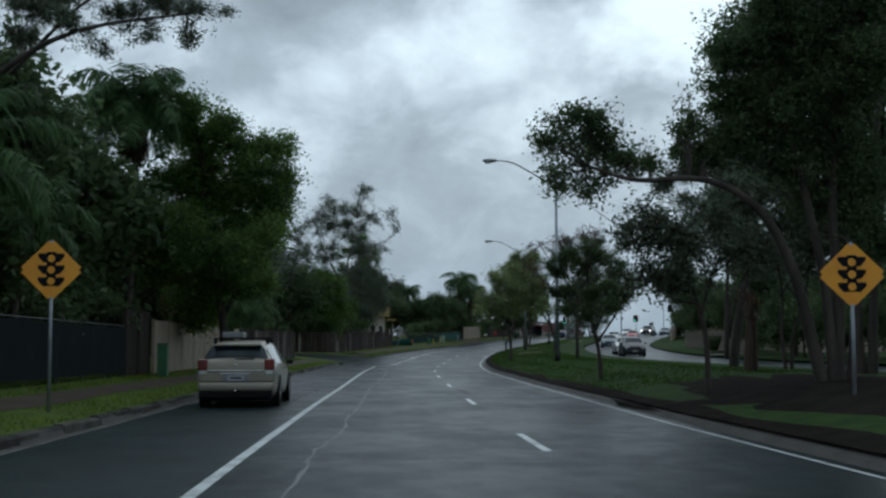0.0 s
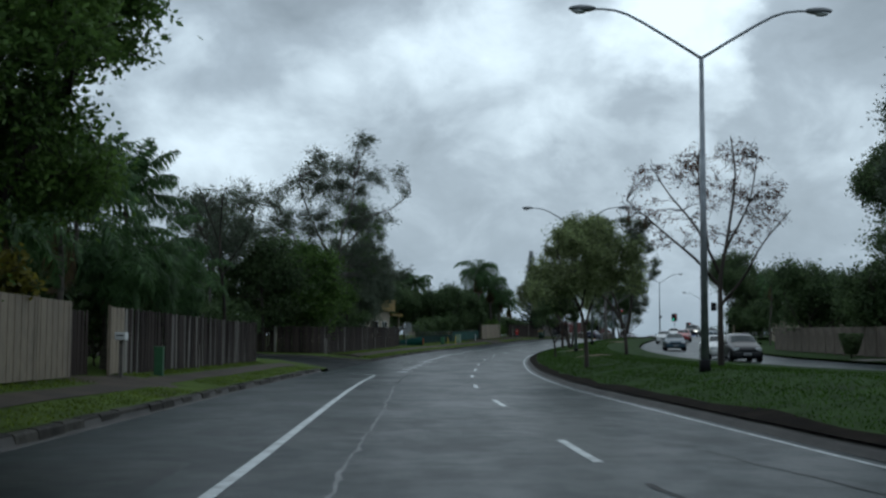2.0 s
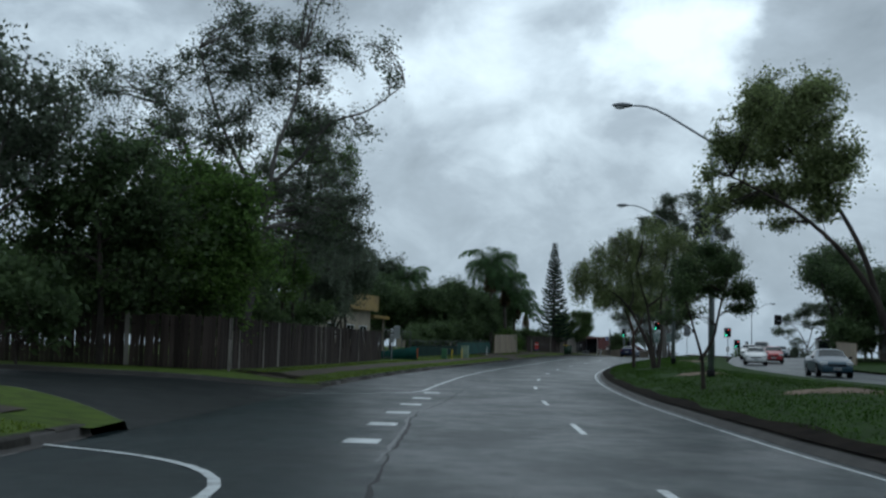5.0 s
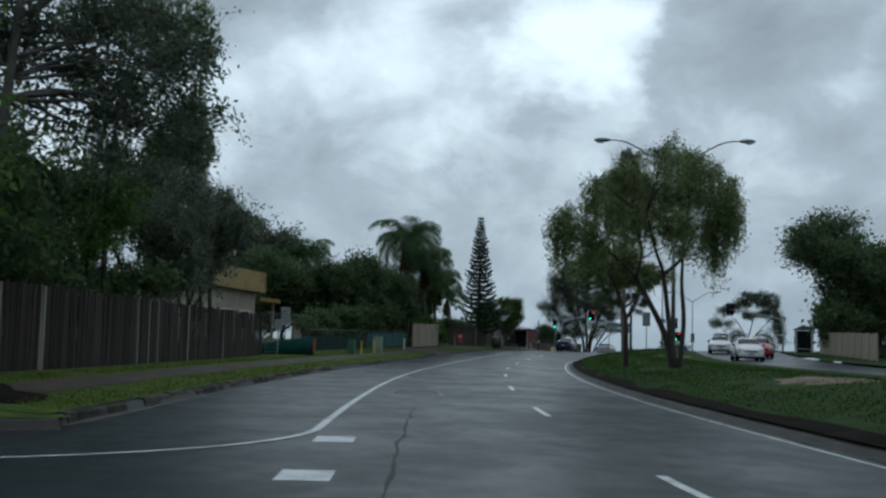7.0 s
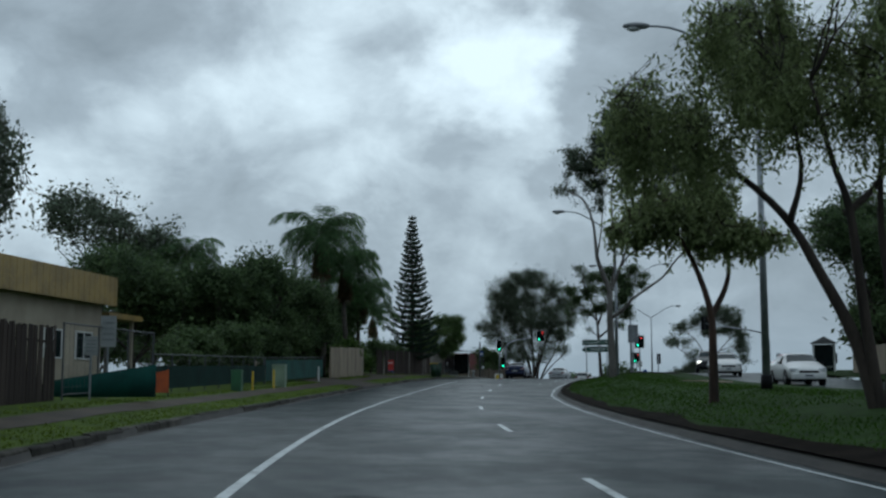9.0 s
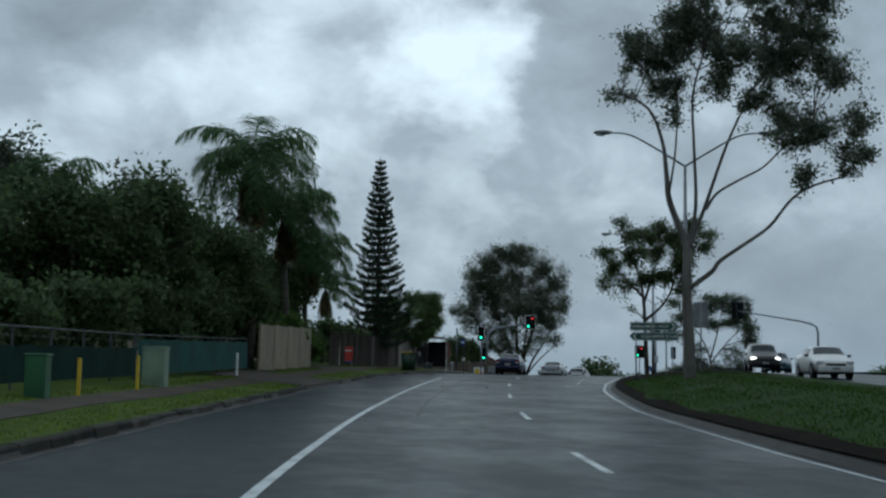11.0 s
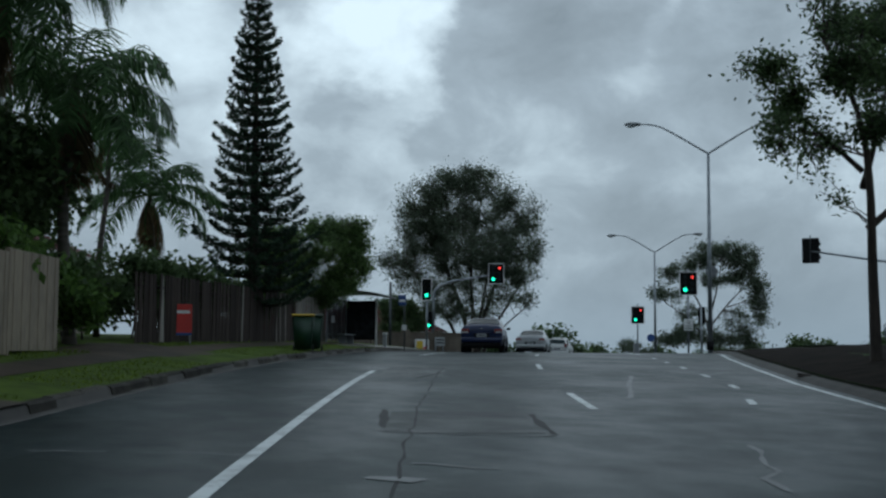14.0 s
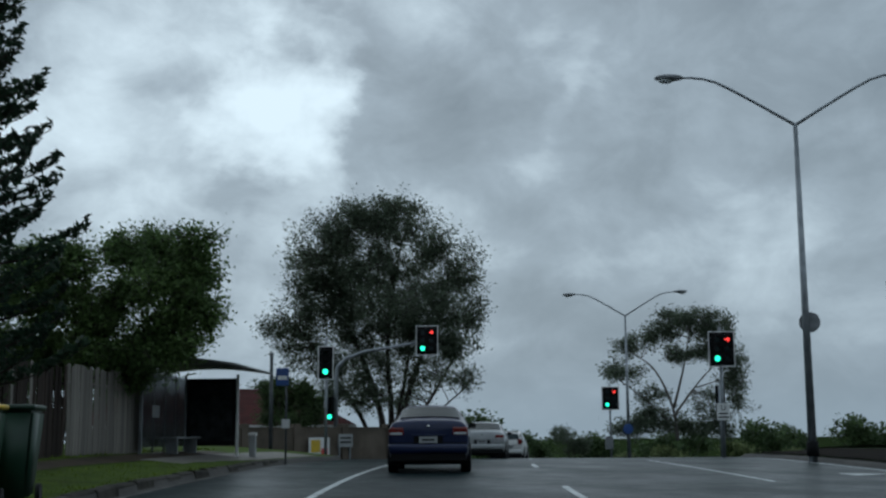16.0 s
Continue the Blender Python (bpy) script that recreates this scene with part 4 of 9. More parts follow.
def build_trees():
    gum_open = tree_meshes(3, 14, 5.0, 4.5, 0.24, BARK_PALE, LEAF_GUM, 0.15, 620, 22, stems=2, sigma=0.28, lobes=11, shell=0.5)
    round_dark = tree_meshes(5, 8.5, 4.4, 1.0, 0.2, BARK, LEAF_DARK, 0.135, 1000, 24, sigma=0.3, lobes=12, twig_r=0, branches=3)
    wood = tree_meshes(6, 9.0, 4.6, 0.6, 0.2, BARK, LEAF_DARK, 0.34, 260, 13, sigma=0.45, lobes=10, branches=1, twig_r=0)
    shrub = tree_meshes(8, 3.0, 1.6, 0.15, 0.05, BARK, LEAF_DARK, 0.12, 210, 14, sigma=0.18, lobes=7, twig_r=0, branches=2)
    shrub_green = tree_meshes(9, 2.2, 1.2, 0.1, 0.04, BARK, LEAF_GREEN, 0.10, 240, 15, sigma=0.13, lobes=7, branches=2)
    yellow = tree_meshes(10, 2.2, 1.0, 0.3, 0.03, BARK, LEAF_YELLOW, 0.10, 110, 14, sigma=0.12, lobes=5)
    feathery = tree_meshes(14, 9.0, 3.0, 0.8, 0.15, BARK, LEAF_GUM, 0.075, 900, 28, sigma=0.16, strand=0.7, lobes=14)
    palm_small = palm_meshes(21, 3.2, 2.3, 14, 0.08, leaflet=0.55, dry=2, up=0.9)
    palm_alex = palm_meshes(22, 6.0, 2.4, 14, 0.10, leaflet=0.6, dry=1, up=0.8)

    # left side, behind the fences
    stand_palm("palm_tree", palm_meshes(23, 8.7, 2.4, 28, 0.15, leaflet=0.9, dense=60, dry=11), W(40.4, -8.7), "tall feather palm behind the fence")
    stand_palm("palm_tree", palm_meshes(28, 6.6, 2.4, 18, 0.12, leaflet=0.8, dense=50), W(35.5, -10.6), "feather palm behind the fence")
    stand_tree("broadleaf_tree", round_dark, W(38, -12.6), "dense dark tree behind the fence", 20, 1.3)
    stand_tree("broadleaf_tree", round_dark, W(31, -12.2), "dense dark tree behind the fence", 250, 1.15)
    stand_tree("broadleaf_tree", round_dark, W(52, -12.2), "dense dark tree behind the fence", 60, 1.1)
    stand_tree("broadleaf_tree", round_dark, W(45, -12.8), "dense dark tree behind the fence", 130, 1.15)
    for s, l, k, tr in ((12, -10.5, 1.5, 0), (18, -11.5, 1.9, 80), (23, -10, 1.5, 200), (28, -10.5, 1.6, 140), (31, -9.6, 1.2, 10), (37, -9.6, 1.35, 30), (41, -9.8, 1.2, 75), (52, -10.3, 1.2, 100), (62, -11.5, 1.5, 10), (66, -10.2, 1.2, 40), (70, -10.5, 1.3, 60), (74, -10.0, 1.2, 160), (77, -11.5, 1.7, 90)):
        stand_tree("shrub", shrub, W(s, l), "dense dark garden shrub behind the fence", tr, k, "garden shrubs", "shrub")
    for s, l, k, tr in ((49, -9.2, 1.15, 0), (53, -8.9, 0.9, 60), (59, -9.4, 1.2, 130), (64, -9.3, 1.0, 20), (70, -9.2, 1.1, 200), (76, -9.4, 0.95, 300), (25, -9.2, 1.3, 45), (29, -9.0, 1.1, 145), (16, -9.4, 1.2, 10)):
        stand_palm("garden_palm", palm_small, W(s, l), "small garden palm arching over the fence", tr, k, "garden palms")
    stand_tree("yellow_shrub", yellow, W(51.5, -8.4, 1.0), "yellow-leaved shrub over the cream fence", 0, 1.0, "", "shrub")
    palm_up = palm_meshes(30, 5.2, 2.5, 17, 0.10, droop=0.55, leaflet=0.7, dry=0, up=1.05, dense=60)
    palm_fan = palm_meshes(29, 2.5, 1.6, 34, 0.13, droop=1.5, leaflet=0.8, dry=2, up=0.9, dense=34)
    for s, l, k, tr in ((67, -9.6, 1.0, 30), (62.5, -10.0, 0.95, 100)):
        stand_palm("palm_tree", palm_up, W(s, l), "slender palm with upswept fronds behind the fence", tr, k)
    for s, l, k, tr in ((66, -8.8, 1.05, 0), (63, -9.0, 1.0, 70), (72.5, -9.1, 0.9, 150), (69.5, -9.3, 0.85, 220)):
        stand_palm("fan_palm", palm_fan, W(s, l), "bushy green palm drooping over the paling fence", tr, k, "bushy palms")
    for s, l, k, tr in ((116, -12.6, 0.95, 40), (121, -13.5, 0.9, 170), (128, -13.2, 0.85, 280), (84, -16, 0.8, 10), (60, -17, 0.95, 110), (68, -15, 0.85, 60), (22, -18, 1.1, 210), (76, -17, 0.95, 300)):
        stand_tree("broadleaf_tree", round_dark, W(s, l), "dense dark tree behind the fence", tr, k)
    stand_tree("gum_tree", gum_open, W(102, -15), "tall dark gum tree behind the paling fence", 130, 0.8)
    stand_tree("feathery_tree", feathery, W(131, -10.6), "fine-leaved drooping tree behind the paling fence", 0, 0.95)
    stand_tree("feathery_tree", feathery, W(137, -10.6), "fine-leaved drooping tree behind the paling fence", 120, 1.0)
    for s, l, k, tr in ((101, -13, 1.3, 0), (109, -10.5, 1.2, 50), (114, -11, 1.4, 190), (119, -10.2, 1.3, 20), (127, -9.8, 1.2, 280), (199.6, -9.6, 0.95, 30), (202.2, -9.2, 1.0, 150), (205, -9.0, 0.95, 260), (207.6, -8.7, 0.9, 90), (211.5, -8.2, 0.85, 10), (96, -17, 1.6, 5)):
        stand_tree("shrub", shrub, W(s, l), "dense dark garden shrub behind the fence", tr, k, "garden shrubs", "shrub")
    stand_tree("gum_tree", gum_open, (-0.5, 186, 1.0), "grey-green gum tree behind the house", 60, 0.95)
    stand_palm("palm_tree", palm_meshes(24, 7.0, 2.8, 22, 0.16, leaflet=0.9, droop=1.1, dense=50), (4.2, 185.0, 1.4), "tall queen palm behind the garden trees")
    stand_palm("queen_palm", palm_meshes(25, 8.5, 3.6, 28, 0.2, leaflet=1.05, dry=9, droop=1.15, dense=60), W(185.3, -8.9), "tall queen palm with drooping fronds")
    stand_palm("queen_palm", palm_meshes(26, 7.0, 3.3, 26, 0.19, leaflet=1.0, dry=7, droop=1.15, dense=56), W(190.5, -8.5), "queen palm with drooping fronds")
    stand_palm("queen_palm", palm_meshes(27, 5.4, 2.9, 22, 0.15, leaflet=0.9, dry=3, droop=1.1, dense=50), W(195, -8.4), "lower queen palm with drooping fronds")
    for s, l, k, tr in ((172, -16, 0.9, 70), (174, -12.4, 0.80, 150), (176, -11.8, 0.90, 230), (180, -11.2, 0.80, 300), (183, -11.4, 0.85, 45), (187, -11.2, 0.72, 20), (178, -17, 0.95, 20), (190, -14, 0.75, 120), (181, -9.9, 0.72, 260), (185, -10.2, 0.66, 80), (194, -11.6, 0.9, 10), (199, -12.4, 0.75, 200)):
        stand_tree("broadleaf_tree", round_dark, W(s, l), "dense dark garden tree behind the site fence", tr, k, "garden trees")
    for s, l, k, tr in ((194.5, -8.4, 1.0, 0), (196.5, -9.0, 0.9, 90), (193, -9.2, 1.5, 40), (190.5, -8.9, 1.3, 200), (187, -8.9, 1.2, 140)):
        stand_tree("shrub", shrub_green, W(s, l), "leafy green shrub beside the driveway", tr, k, "", "shrub")
    for s, l, k, tr in ((161, -10.4, 0.8, 0), (165, -10.6, 1.0, 60), (169, -10.2, 1.1, 130), (172.5, -10.4, 1.2, 220), (176, -10.0, 1.2, 300), (179.5, -9.8, 1.2, 40)):
        stand_tree("shrub", shrub, W(s, l), "dense dark garden shrub behind the site fence", tr, k, "garden shrubs", "shrub")
    stand_palm("garden_palm", palm_alex, W(203, -10.4), "garden palm behind the dark fence", 30, 0.95)
    stand_palm("garden_palm", palm_small, W(205.5, -9.8), "small garden palm behind the fence", 130, 1.25)
    stand_tree("norfolk_pine", pine_meshes(41, 13.2, 2.45), W(209.8, -7.5), "tall dark Norfolk pine with tiered branches")
    stand_tree("broadleaf_tree", round_dark, (42, 270, -0.5), "dark tree behind the corner house", 200, 0.85)
    stand_tree("broadleaf_tree", round_dark, (34, 268, -0.5), "dark tree behind the corner house", 100, 0.8)

    # median
    stand_tree("median_tree", tree_meshes(52, 10.5, 4.0, 3.2, 0.18, BARK, LEAF_DARK, 0.075, 2400, 28, stems=3, sigma=0.18, lobes=16), W(27.5, 11.2), "tall dark tree on the median")
    stand_tree("median_tree", tree_meshes(53, 7.2, 2.9, 2.0, 0.10, BARK, LEAF_GUM, 0.09, 620, 22, stems=2, sigma=0.18, lobes=11, shell=0.5), W(34.5, 11.6), "grey-green tree on the median")
    stand_tree("broken_stump", tree_meshes(54, 2.6, 0.45, 1.6, 0.16, BARK_RED, LEAF_BROWN, 0.06, 40, 4, stems=3, sigma=0.08, lobes=3, branches=1), W(31.5, 9.6), "broken red-barked tree stump on the median", 0, 0.9)

    # beyond the opposite carriageway
    for s, l, k, tr in ((20, 27, 1.0, 0), (28, 24.5, 0.7, 40), (34, 29, 1.1, 80), (41, 25, 0.75, 10), (48, 28, 0.95, 160), (54, 25, 0.7, 190), (62, 30, 0.9, 220), (69, 25.5, 0.7, 100), (76, 31, 0.9, 20), (84, 27, 0.7, 260), (50, 24.6, 0.6, 70), (58, 24.4, 0.62, 150), (66, 24.6, 0.6, 250), (74, 24.8, 0.6, 330), (86, 26.6, 0.95, 20), (97, 26.8, 1.0, 150), (116, 25.6, 0.86, 75), (120, 28, 0.8, 310), (104, 26.8, 0.55, 70), (138, 30, 0.75, 60), (8, 26, 1.1, 120), (155, 28, 0.8, 190)):
        stand_tree("broadleaf_tree", round_dark, W(s, l), "dense dark tree beyond the opposite carriageway", tr, k, "roadside trees")
    stand_tree("broadleaf_tree", tree_meshes(61, 9.8, 4.3, 0.6, 0.24, BARK, LEAF_DARK, 0.11, 1700, 26, sigma=0.25, lobes=16), W(185, 25.3), "dense dark tree beyond the opposite carriageway", 0, 1.27)
    for s, l, k, tr in ((181.5, 25.4, 1.6, 0), (185.5, 25.0, 1.4, 80), (188.5, 25.2, 1.7, 200), (191, 26, 1.8, 300)):
        stand_tree("shrub", shrub, W(s, l), "dense dark shrub behind the cream fence", tr, k, "garden shrubs", "shrub")
    stand_tree("broadleaf_tree", round_dark, W(190, 28.5), "dense dark tree beyond the opposite carriageway", 140, 1.15)
    stand_tree("conifer_tree", tree_meshes(93, 14.5, 3.2, 0.8, 0.22, BARK, LEAF_DARK, 0.10, 1700, 26, sigma=0.22, lobes=18), W(91.5, 25.5), "tall narrow dark tree beyond the opposite carriageway")
    for s, l, k, tr, me in ((150, 27, 0.95, 0, palm_alex), (196, 30, 0.8, 90, palm_alex), (202, 29, 1.3, 40, palm_small), (192, 27, 1.0, 200, palm_alex), (188, 27.5, 0.9, 60, palm_alex)):
        stand_palm("garden_palm", me, W(s, l), "palm beyond the opposite carriageway", tr, k)
    for h, s, l, tr in ((6.3, 77, 25.0, 0), (8.8, 74, 25.8, 60), (7.4, 71.5, 26.5, 140)):
        stand_palm("skirted_palm", palm_meshes(33 + int(h), h, 1.7, 26, 0.17, droop=0.9, leaflet=0.75, dry=16, up=0.9, dense=40), W(s, l), "tall palm with a skirt of dead fronds", tr, 1.0, "skirted palms")
    stand_tree("broadleaf_tree", round_dark, W(205, 31), "dark garden tree beyond the opposite carriageway", 90, 0.5)
    stand_tree("broadleaf_tree", round_dark, W(184, 29), "dark garden tree beyond the opposite carriageway", 20, 0.72)
    for s, l, k, tr in ((44, 24.2, 1.3, 0), (50, 25, 1.5, 50), (56, 24.3, 1.2, 120), (61, 25.2, 1.5, 200), (66, 24.2, 1.2, 20), (71, 25, 1.5, 280), (76, 24.4, 1.3, 90), (81, 25.2, 1.5, 160), (85, 24.3, 1.0, 240)):
        stand_tree("shrub", shrub, W(s, l), "dense dark shrub beyond the opposite carriageway", tr, k, "garden shrubs", "shrub")
    # woods behind the gardens
    rng = np.random.default_rng(9)
    for s in range(-6, 300, 8):
        k = rng.uniform(0.75, 1.1)
        stand_tree("background_tree", wood, W(s + rng.uniform(-3, 3), -27 - rng.uniform(0, 8), -0.6), "dark tree in the wood behind the gardens", rng.uniform(0, 360), k * (1 if s < 150 else 0.75), "background trees")
    for s in list(range(0, 90, 8)) + list(range(104, 160, 10)):
        stand_tree("background_tree", wood, W(s + rng.uniform(-3, 3), 42 + rng.uniform(0, 8), -0.6), "dark tree behind the houses", rng.uniform(0, 360), rng.uniform(0.7, 1.0), "background trees")
    # distance beyond the crest
    for u, d, k, tr in ((4.9, 150, 1.0, 0), (11.5, 160, 0.72, 50), (19, 155, 0.7, 100), (26, 150, 0.7, 220), (40, 150, 0.86, 30), (44, 158, 0.8, 90), (50, 146, 0.9, 70), (57, 150, 0.95, 150), (62, 155, 0.85, 10), (-4, 150, 0.8, 90), (70, 150, 0.9, 190), (33, 165, 0.75, 200)):
        stand_tree("far_tree", wood, (22.7 + 0.378 * d + 0.926 * u, 188.8 + 0.926 * d - 0.378 * u, -4.0), "far dark tree beyond the crest", tr, k * 1.12, "far trees")
    stand_tree("far_tree", gum_open, (93.7, 321.9, -4.0), "slim far gum tree beyond the crest", 0, 0.58, "far trees")


build_trees()

# tall gum on the median: forked pale limbs, one long low limb
shaped_tree("gum_tree", W(179.5, 8.8), -20, [
    ([(-0.1, -0.4), (-0.15, 1.5), (-0.22, 3.4), (-0.2, 4.8), (-0.5, 5.6), (-0.85, 6.6), (-0.95, 7.6), (-1.1, 8.8), (-1.6, 10.0), (-2.6, 10.6)], 0.25, 0.03),
    ([(-0.1, 3.3), (0.7, 3.9), (1.0, 4.3), (2.0, 5.0), (2.8, 5.6), (3.6, 6.6), (4.4, 7.1), (5.4, 7.4)], 0.105, 0.035),
    ([(-0.2, 4.6), (0.1, 6.2), (0.05, 8.4), (0.0, 10.4), (0.4, 12.0)], 0.09, 0.03),
    ([(-0.1, 4.8), (0.5, 6.4), (1.2, 8.4), (1.8, 9.8), (2.6, 11.4)], 0.09, 0.03),
    ([(0.5, 6.2), (0.9, 6.8), (1.7, 7.3), (2.6, 7.8), (3.4, 8.6), (4.4, 9.4)], 0.06, 0.025),
    ([(-0.85, 6.8), (-0.6, 8.4), (-0.5, 10.4), (-0.6, 11.6)], 0.05, 0.02)],
    [(-2.2, 12.9, 0.59, 0.48), (-0.5, 13.4, 0.79, 0.52), (-2.8, 10.6, 0.55, 0.3), (-1.9, 11.8, 0.71, 0.61), (-0.8, 12.2, 0.75, 0.78), (-0.9, 10.9, 0.75, 0.61), (-0.7, 9.6, 0.37, 0.52), (0.5, 12.8, 0.83, 0.87), (1.6, 11.8, 0.82, 0.86), (3.0, 13.2, 0.94, 0.78), (4.3, 12.4, 0.86, 0.86), (5.3, 11.3, 0.69, 0.73), (3.3, 11.5, 1.06, 0.77), (2.3, 10.1, 0.61, 0.43), (3.6, 9.8, 0.85, 0.72), (4.4, 9.0, 0.57, 0.55), (3.5, 8.7, 0.61, 0.34), (4.0, 7.3, 0.32, 0.46), (0.9, 10.9, 0.5, 0.73), (6.2, 9.5, 0.68, 0.46), (6.0, 8.3, 0.76, 0.42), (5.6, 7.6, 0.36, 0.25), (0.1, 14.5, 1.09, 0.66), (2.6, 14.7, 1.07, 0.66), (4.7, 14.1, 1.02, 0.87)],
    2100, 28, 0.072, BARK_PALE, LEAF_GUM, "tall pale-trunked gum tree forking on the median", 71, depth=0.6, sigma=0.14, puff=1.35, branches=5, branch_r=0.026, hang=0.8)

# leaning tree near the start: arching limb over the median
shaped_tree("paperbark_tree", W(22.2, 8.4), -3, [
    ([(-0.1, -0.4), (-0.36, 0.6), (-0.78, 2.1), (-1.4, 3.2), (-2.4, 3.75), (-3.7, 3.75), (-4.6, 4.0)], 0.15, 0.03),
    ([(0.1, -0.4), (0.15, 1.5), (0.1, 3.4), (0.3, 5.2), (0.4, 6.6)], 0.14, 0.05),
    ([(0.0, -0.4), (-0.1, 1.8), (-0.5, 3.8), (-0.9, 5.2), (-1.3, 6.4)], 0.12, 0.04),
    ([(0.3, -0.4), (0.6, 1.6), (0.9, 3.4), (1.4, 5.6)], 0.11, 0.04)],
    [(-4.7, 4.9, 0.59, 0.22), (-5.3, 4.6, 0.28, 0.26), (-5.1, 3.8, 0.26, 0.22), (-4.3, 4.5, 0.56, 0.26), (-3.6, 4.2, 0.43, 0.19), (-4.5, 3.5, 0.26, 0.09), (-2.3, 4.3, 0.49, 0.37), (-2.6, 5.0, 0.24, 0.24), (-2.0, 6.2, 0.26, 0.31), (-1.5, 5.6, 0.58, 0.5), (-1.2, 6.6, 0.5, 0.51), (-0.3, 6.4, 0.69, 0.7), (0.7, 6.0, 0.6, 0.79), (-0.6, 5.3, 0.69, 0.61), (-1.6, 4.8, 0.54, 0.5), (0.2, 4.8, 0.77, 0.7), (-0.9, 4.2, 0.54, 0.37), (0.8, 3.8, 0.49, 0.69), (-0.0, 3.5, 0.58, 0.5), (-1.1, 7.3, 0.39, 0.31), (-0.0, 7.4, 0.78, 0.4), (1.0, 7.2, 0.52, 0.62), (1.0, 2.6, 0.43, 0.54)],
    4300, 30, 0.046, BARK, LEAF_DARK, "dark leaning tree with an arching limb on the median", 72, depth=0.6, sigma=0.10, branches=6, puff=1.38, branch_r=0.02, twig_r=0.006)
shaped_tree("median_tree", W(23.6, 6.4), -3, [
    ([(0, -0.4), (0.0, 0.9), (-0.15, 1.8), (-0.5, 2.7), (-1.0, 3.4)], 0.07, 0.02), ([(-0.1, 1.6), (0.2, 2.4), (0.6, 3.1)], 0.04, 0.015)],
    [(-0.7, 2.9, 1.1, 0.7), (-1.1, 3.5, 0.7, 0.5), (0.1, 3.3, 1.0, 0.6), (0.7, 2.8, 0.9, 0.6), (-0.8, 2.2, 0.8, 0.4)],
    620, 18, 0.055, BARK, LEAF_GUM, "slim grey-green tree on the median", 81, depth=0.4, sigma=0.14, shell=0.5)

# tall open gum behind the corner fence, with lower trees about it
shaped_tree("gum_tree", W(113, -9.6), -4, [
    ([(0.2, -0.4), (0.6, 2.2), (1.0, 4.6), (1.2, 6.2), (1.5, 8.4), (2.2, 10.4), (2.4, 12.4)], 0.18, 0.04),
    ([(1.15, 6.0), (0.2, 7.6), (-0.5, 9.0), (-1.2, 10.8), (-1.6, 12.4)], 0.12, 0.03),
    ([(1.3, 7.2), (2.4, 8.4), (3.5, 9.8), (5.0, 10.4), (6.4, 11.6)], 0.10, 0.02),
    ([(-0.2, -0.4), (-0.8, 4.0), (-1.8, 7.6), (-3.2, 10.4)], 0.14, 0.04)],
    [(3.2, 15.2, 1.06, 0.61), (-0.4, 13.9, 1.44, 0.92), (1.7, 13.6, 1.51, 0.76), (5.4, 13.2, 0.75, 0.76), (6.0, 11.6, 0.38, 0.61), (-1.3, 12.1, 1.81, 1.29), (1.3, 11.8, 2.03, 1.29), (3.6, 12.3, 0.98, 0.76), (-3.4, 11.0, 0.83, 0.99), (-2.7, 9.1, 1.51, 1.29), (-0.2, 9.5, 1.96, 1.51), (2.5, 9.6, 1.65, 1.28), (4.7, 9.6, 0.6, 0.38), (-3.3, 7.0, 1.5, 1.28), (-0.7, 6.9, 1.95, 1.43), (1.8, 6.9, 1.95, 1.43), (3.6, 7.4, 1.05, 1.43), (4.8, 6.5, 0.67, 0.82), (4.8, 5.2, 0.75, 0.9), (3.3, 4.8, 1.49, 1.12), (-6.2, 11.2, 1.51, 1.14), (-5.4, 8.5, 1.51, 1.36)],
    2500, 26, 0.072, BARK_PALE, LEAF_GUM, "tall open gum tree with pale forked stems", 73, depth=0.9, sigma=0.17, shell=0.45, puff=1.2, branches=6)
shaped_tree("broadleaf_tree", W(124, -9.3), -6, [
    ([(-0.86, -0.4), (-1.0, 2.57), (-0.98, 5.6), (-0.56, 8.69), (-0.36, 11.47)], 0.13, 0.03), ([(-0.28, -0.4), (-0.38, 2.58), (-0.29, 5.62), (0.27, 9.06), (0.61, 10.8)], 0.1, 0.03), ([(-0.31, 5.45), (0.96, 6.85), (1.9, 8.42)], 0.05, 0.015)],
    [(-0.5, 10.2, 0.88, 0.59), (0.6, 9.9, 0.88, 0.73), (2.0, 10.0, 0.57, 0.73), (2.5, 9.4, 0.34, 0.42), (-1.4, 9.9, 0.71, 0.59), (1.2, 8.9, 0.84, 0.52), (2.1, 8.0, 0.34, 0.41), (0.2, 7.9, 0.7, 0.69), (-0.7, 7.3, 0.7, 0.55), (1.6, 7.4, 0.67, 0.69), (-1.2, 6.4, 0.67, 0.24), (-0.2, 6.0, 0.83, 0.51), (1.3, 6.2, 0.84, 0.55), (1.9, 6.7, 0.54, 0.55), (-1.8, 6.1, 0.23, 0.17), (0.2, 11.6, 1.69, 0.77), (-1.6, 8.5, 0.54, 0.55), (0.1, 4.6, 1.0, 0.84), (-0.5, 3.4, 0.99, 0.67)],
    1500, 24, 0.058, BARK, LEAF_GREEN, "upright green tree behind the paling fence", 82, depth=0.7, sigma=0.13, shell=0.5, puff=1.2, branches=5, branch_r=0.02, twig_r=0.007)
